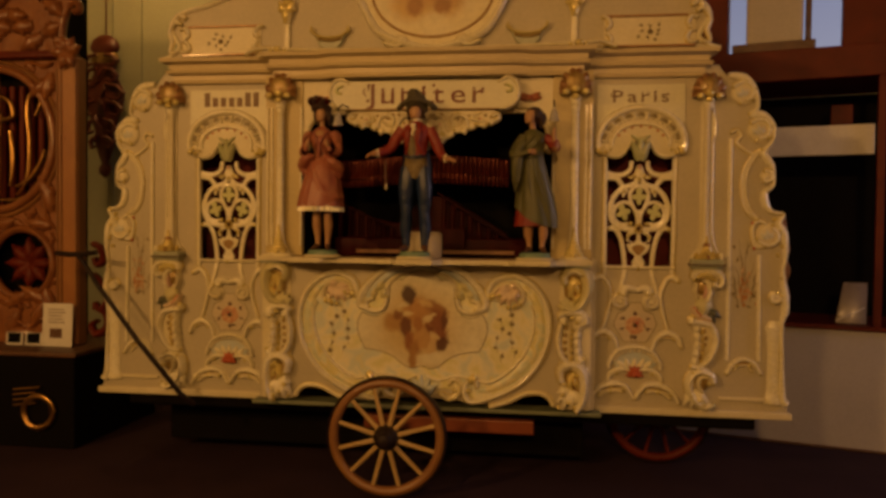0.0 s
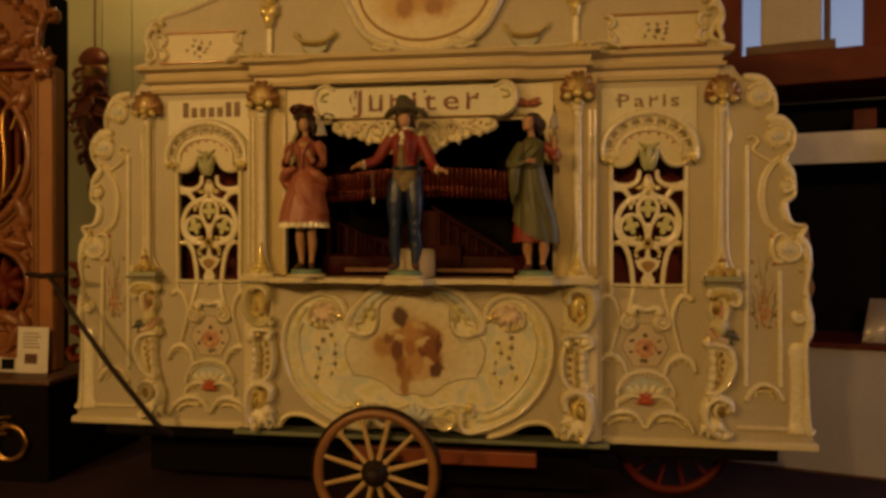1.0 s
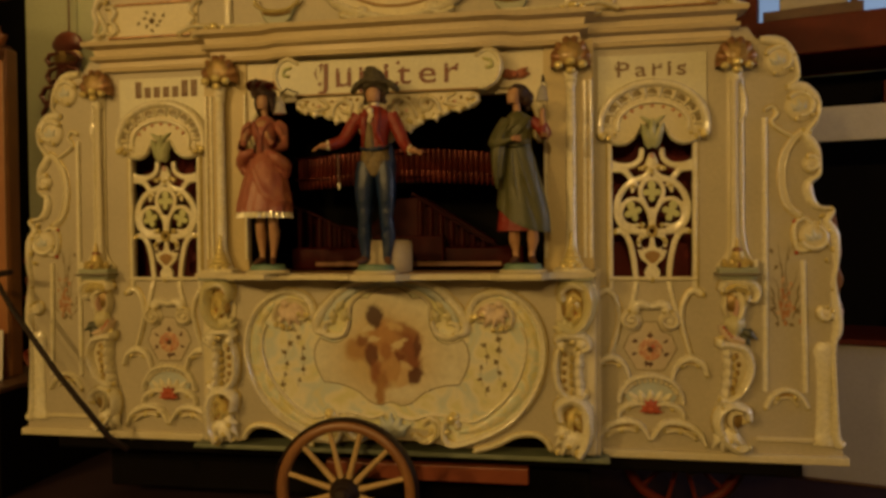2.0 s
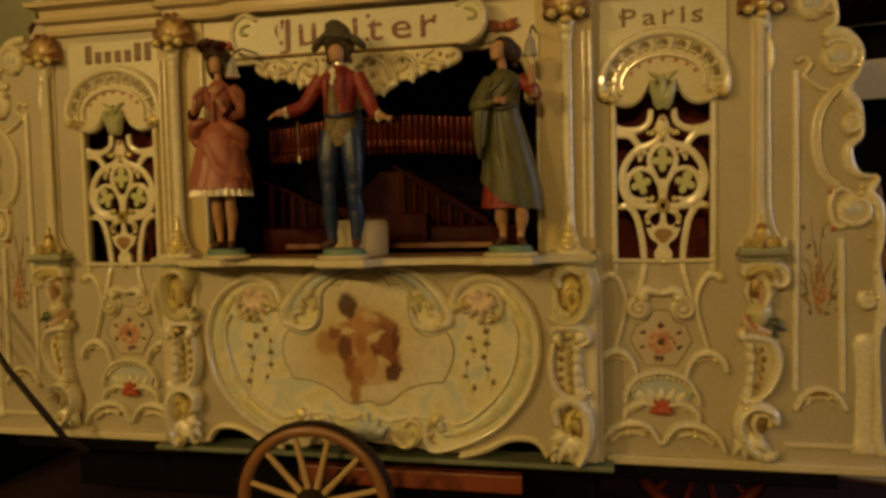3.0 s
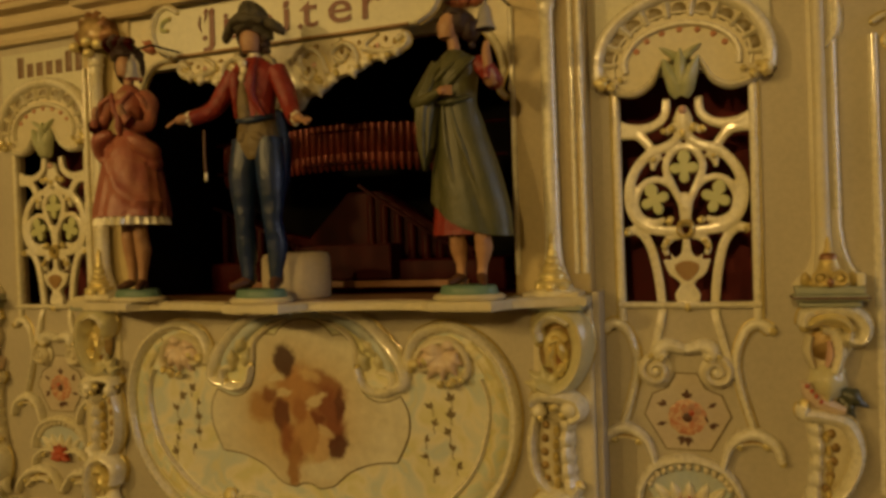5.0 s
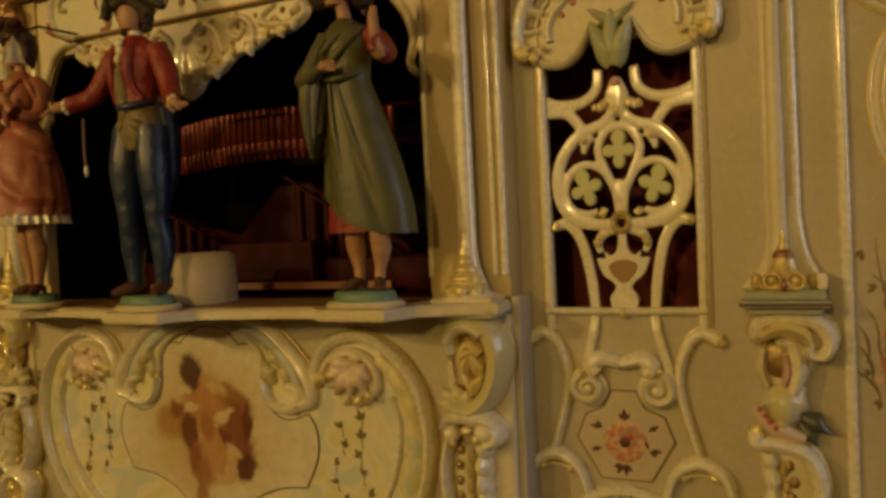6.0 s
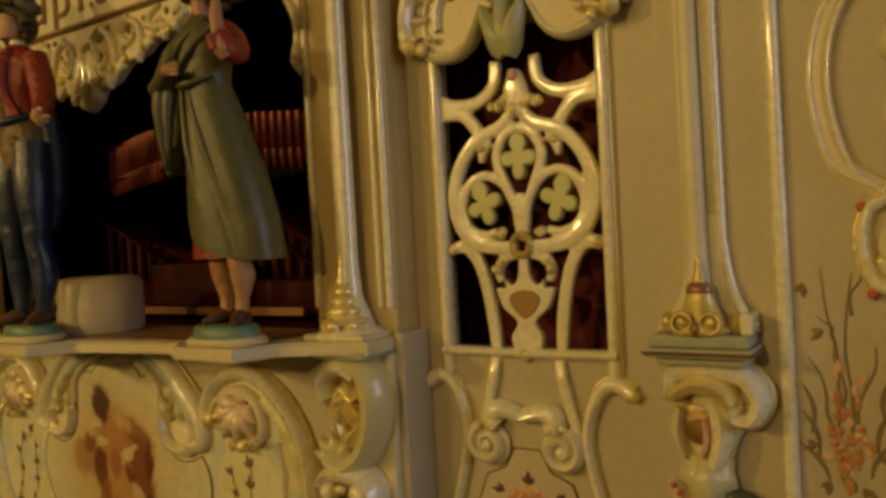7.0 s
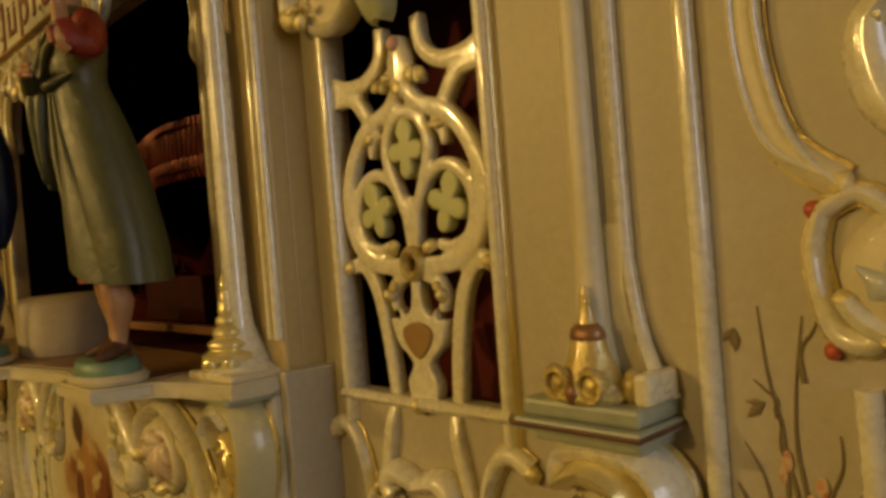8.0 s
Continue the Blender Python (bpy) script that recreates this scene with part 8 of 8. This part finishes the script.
card, m = lean_card("info_card", -2.742, -2.52, 0.686, 0.985, -0.36, PAPER, "white information card with a small dark picture", "card")
bm = bmesh.new()
box(bm, (-2.685, -0.0085, 0.06), (-2.595, -0.0065, 0.125), 0)
bmesh.ops.transform(bm, matrix=m, verts=bm.verts)
part("card_picture", bm, UMBER, card, "small dark picture", smooth=False)
for i in range(5):
    bm = bmesh.new()
    box(bm, (-2.70, -0.0075, 0.165 + 0.022 * i), (-2.575 - 0.012 * (i % 3), -0.0062, 0.171 + 0.022 * i), 0)
    bmesh.ops.transform(bm, matrix=m, verts=bm.verts)
    part("text_bar", bm, UMBER, card, smooth=False)
for u0 in (-2.885, -3.03):
    small, m = lean_card("framed_card", u0, u0 + 0.125, 0.686, 0.775, -0.38, PAPER, "small white-framed card with a dark picture", "card", 0.1)
    bm = bmesh.new()
    box(bm, (u0 + 0.014, -0.0085, 0.014), (u0 + 0.111, -0.0065, 0.085), 0)
    bmesh.ops.transform(bm, matrix=m, verts=bm.verts)
    part("card_picture", bm, BLACK, small, "dark picture", smooth=False)

# coiled horn on the base case
horn = thing("coiled_horn", "coiled tarnished brass horn fixed to the dark base case", "horn", W(-2.60, -0.13, 0.2))
path = [W(-2.60 + (0.115 - 0.012 * (i / 24) * 0.6) * math.cos(i * math.pi / 12), -0.115 + 0.004 * math.sin(i * 0.5), 0.29 + (0.115 - 0.012 * (i / 24) * 0.6) * math.sin(i * math.pi / 12)) for i in range(25 * 3)]
part("tubing", pipe(bmesh.new(), path, taper(0.014, 0.013, 0.009), 8), BRASS, horn)
for i in range(4):
    part("valve_tube", pipe(bmesh.new(), [W(-2.78, -0.118, 0.33 + 0.035 * i), W(-2.62 + 0.03 * (i % 2), -0.118, 0.35 + 0.035 * i)], 0.008, 8), BRASS, horn)


# ---- carved ornament hanging on the back wall ----
hang = thing("wall_ornament", "dark carved wooden ornament hanging on the green wall", "ornament", (C - 3.61, 7.1, 2.0))
put = (C - 3.615, 7.02, 2.0)
bm = bmesh.new()
lathe(bm, put, [(0.01, 0), (0.045, 0.04), (0.05, 0.09), (0.025, 0.14), (0.05, 0.22), (0.085, 0.36), (0.075, 0.45), (0.12, 0.60), (0.155, 0.76), (0.14, 0.88), (0.10, 0.98), (0.085, 1.05), (0.10, 1.12)], 20, 1.35, 0.5)
part("lower_body", bm, DARKCARVING, hang, "dark red-brown carved body")
bm = bmesh.new()
lathe(bm, put, [(0.09, 1.10), (0.11, 1.13), (0.112, 1.18), (0.09, 1.22)], 20, 1.3, 0.5)
part("band", bm, HOLLOW, hang, "dull gold band")
bm = bmesh.new()
lathe(bm, put, [(0.09, 1.21), (0.125, 1.25), (0.13, 1.29), (0.10, 1.35), (0.05, 1.39), (0.01, 1.40)], 20, 1.2, 0.5)
part("cap", bm, DARKCARVING, hang, "dark red-brown carved cap")
bm = bmesh.new()
for q in (-1, 1):
    for z, r, l in ((3.16, 0.10, 0.10), (3.02, 0.10, 0.12), (2.86, 0.14, 0.15), (2.70, 0.13, 0.14), (2.52, 0.09, 0.12), (2.36, 0.07, 0.10)):
        pipe(bm, [Vector((put[0] + 1.3 * q * r * a, put[1] - 0.05 - 0.03 * b, z - l * c)) for a, b, c in ((0.3, 1.0, -0.3), (0.95, 0.9, -0.15), (1.25, 0.4, 0.3), (1.0, 0.8, 0.75), (0.55, 1.2, 0.6))], taper(0.014, 0.028, 0.012), 8)
for z in (3.05, 2.90, 2.76, 2.60, 2.44):
    pipe(bm, [Vector((put[0] + 0.05 * math.sin(9 * z), put[1] - 0.085, z)), Vector((put[0] + 0.05 * math.sin(9 * z + 1), put[1] - 0.10, z - 0.06)), Vector((put[0] + 0.04 * math.sin(9 * z + 2), put[1] - 0.075, z - 0.13))], taper(0.010, 0.024, 0.008), 8)
pieces("carved_curl", bm, DARKCARVING, hang, "carved curl")
bm = bmesh.new()
pipe(bm, [(put[0], put[1] + 0.02, 3.4), (put[0], put[1] + 0.02, 4.58)], 0.008, 6)
part("cord", bm, UMBER, hang, "hanging cord")


# ---- cabinet at the side ----
CAB = Matrix.Translation((1.24, 5.72, 0)) @ Matrix.Rotation(radians(-16.4), 4, "Z")


def cab_box(name, a0, a1, f0, f1, z0, z1, material, parent, label="", category="", bevel=0.006):
    """A box in the cabinet's own line: a along it, f out to the front, z up."""
    bm = bmesh.new()
    box(bm, (a0, -f1, z0), (a1, -f0, z1), bevel)
    bmesh.ops.transform(bm, matrix=CAB, verts=bm.verts)
    ob = part(name, bm, material, parent, label, smooth=False)
    return tagged(ob, label, category) if category else ob


def cabinet():
    ob = thing("display_cabinet", "dark mahogany display cabinet with a pale grey plinth", "cabinet", CAB @ Vector((1.0, 0.4, FL)))
    cab_box("plinth_panel", -0.4, 2.6, -0.04, 0.0, FL + 0.01, 0.868, GREYBOARD, ob, "pale grey plinth panel")
    cab_box("skirting", -0.4, 2.6, -0.03, 0.012, FL, FL + 0.02, UMBER, ob, "dark skirting")
    cab_box("counter", -0.4, 2.6, -0.75, 0.03, 0.868, 0.90, MAHOGANY, ob, "mahogany counter board")
    cab_box("back_panel", -0.4, 2.6, -0.80, -0.75, FL, 2.58, BLACK, ob, "black back panel")
    cab_box("lintel", -0.4, 2.6, -0.75, 0.0, 2.585, 2.80, MAHOGANY, ob, "broad mahogany lintel")
    cab_box("side_panel", -0.45, -0.4, -0.80, 0.0, FL, 2.8, MAHOGANY, ob)
    cab_box("side_panel", 2.6, 2.65, -0.80, 0.0, FL, 2.8, MAHOGANY, ob)
    cab_box("post", 0.985, 1.035, -0.05, 0.0, 0.90, 2.585, MAHOGANY, ob, "slim mahogany post")
    cab_box("upper_post", 0.77, 1.15, -0.30, -0.15, 2.80, 4.2, MAHOGANY, ob, "broad mahogany upright")
    cab_box("upper_post", -0.4, 0.02, -0.30, -0.15, 2.80, 4.2, MAHOGANY, ob, "broad mahogany upright")
    cab_box("upper_post", 0.535, 0.575, -0.22, -0.16, 2.80, 4.2, UMBER, ob, "dark upright")
    cab_box("white_board", 0.2, 0.975, -0.10, -0.07, 2.065, 2.27, PAPER, None, "white board fixed across the cabinet opening", "board")
    cab_box("small_box", 0.72, 0.86, -0.45, -0.35, 2.27, 2.45, MAHOGANY, None, "dark reddish box in the cabinet", "box")
    cab_box("chest_foot", 0.06, 0.60, -0.40, -0.02, 2.80, 2.865, UMBER, None, "dark foot board on the cabinet", "board")
    cab_box("pale_chest", 0.15, 0.52, -0.36, -0.06, 2.865, 3.35, PLASTER, None, "cream painted chest standing on the cabinet", "chest", 0.02)
    # leaning sheet, narrower at the top
    bm = bmesh.new()
    box(bm, (0.765, -0.004, 0), (0.955, 0, 0.29), 0.001)
    for v in bm.verts:
        v.co.x = 0.86 + (v.co.x - 0.86) * (1.0 - 0.75 * v.co.z) + 0.10 * v.co.z
    m = CAB @ Matrix.Translation((0, 0.12, 0.90)) @ Matrix.Rotation(-0.25, 4, "X")
    bmesh.ops.transform(bm, matrix=m, verts=bm.verts)
    sheet = tagged(part("clear_sheet", bm, SHEET, None), "leaning dull brownish-grey notice sheet in the cabinet", "notice")
    # White strip laid on the sheet in place of its glare.
    bm = bmesh.new()
    pipe(bm, [m @ Vector(p) for p in ((0.77, -0.006, 0.015), (0.80, -0.007, 0.035), (0.86, -0.008, 0.065), (0.945, -0.006, 0.115))], taper(0.006, 0.011, 0.004), 6)
    part("painted_glare", bm, PAPER, sheet, "white strip painted as glare on the sheet")


cabinet()

# window in the back wall: frame and pane
win = thing("window_1", "white-framed window high in the back wall", "window", (2.15, 7.2, 3.0), kind="structure")
for x0, x1, z0, z1 in ((1.55, 1.62, 3.0, 4.35), (2.68, 2.75, 3.0, 4.35), (1.62, 2.68, 3.0, 3.07), (1.62, 2.68, 4.28, 4.35), (2.13, 2.17, 3.07, 4.28)):
    bm = bmesh.new()
    box(bm, (x0, 7.2, z0), (x1, 7.28, z1), 0.005)
    part("window_frame", bm, GREYBOARD, win)
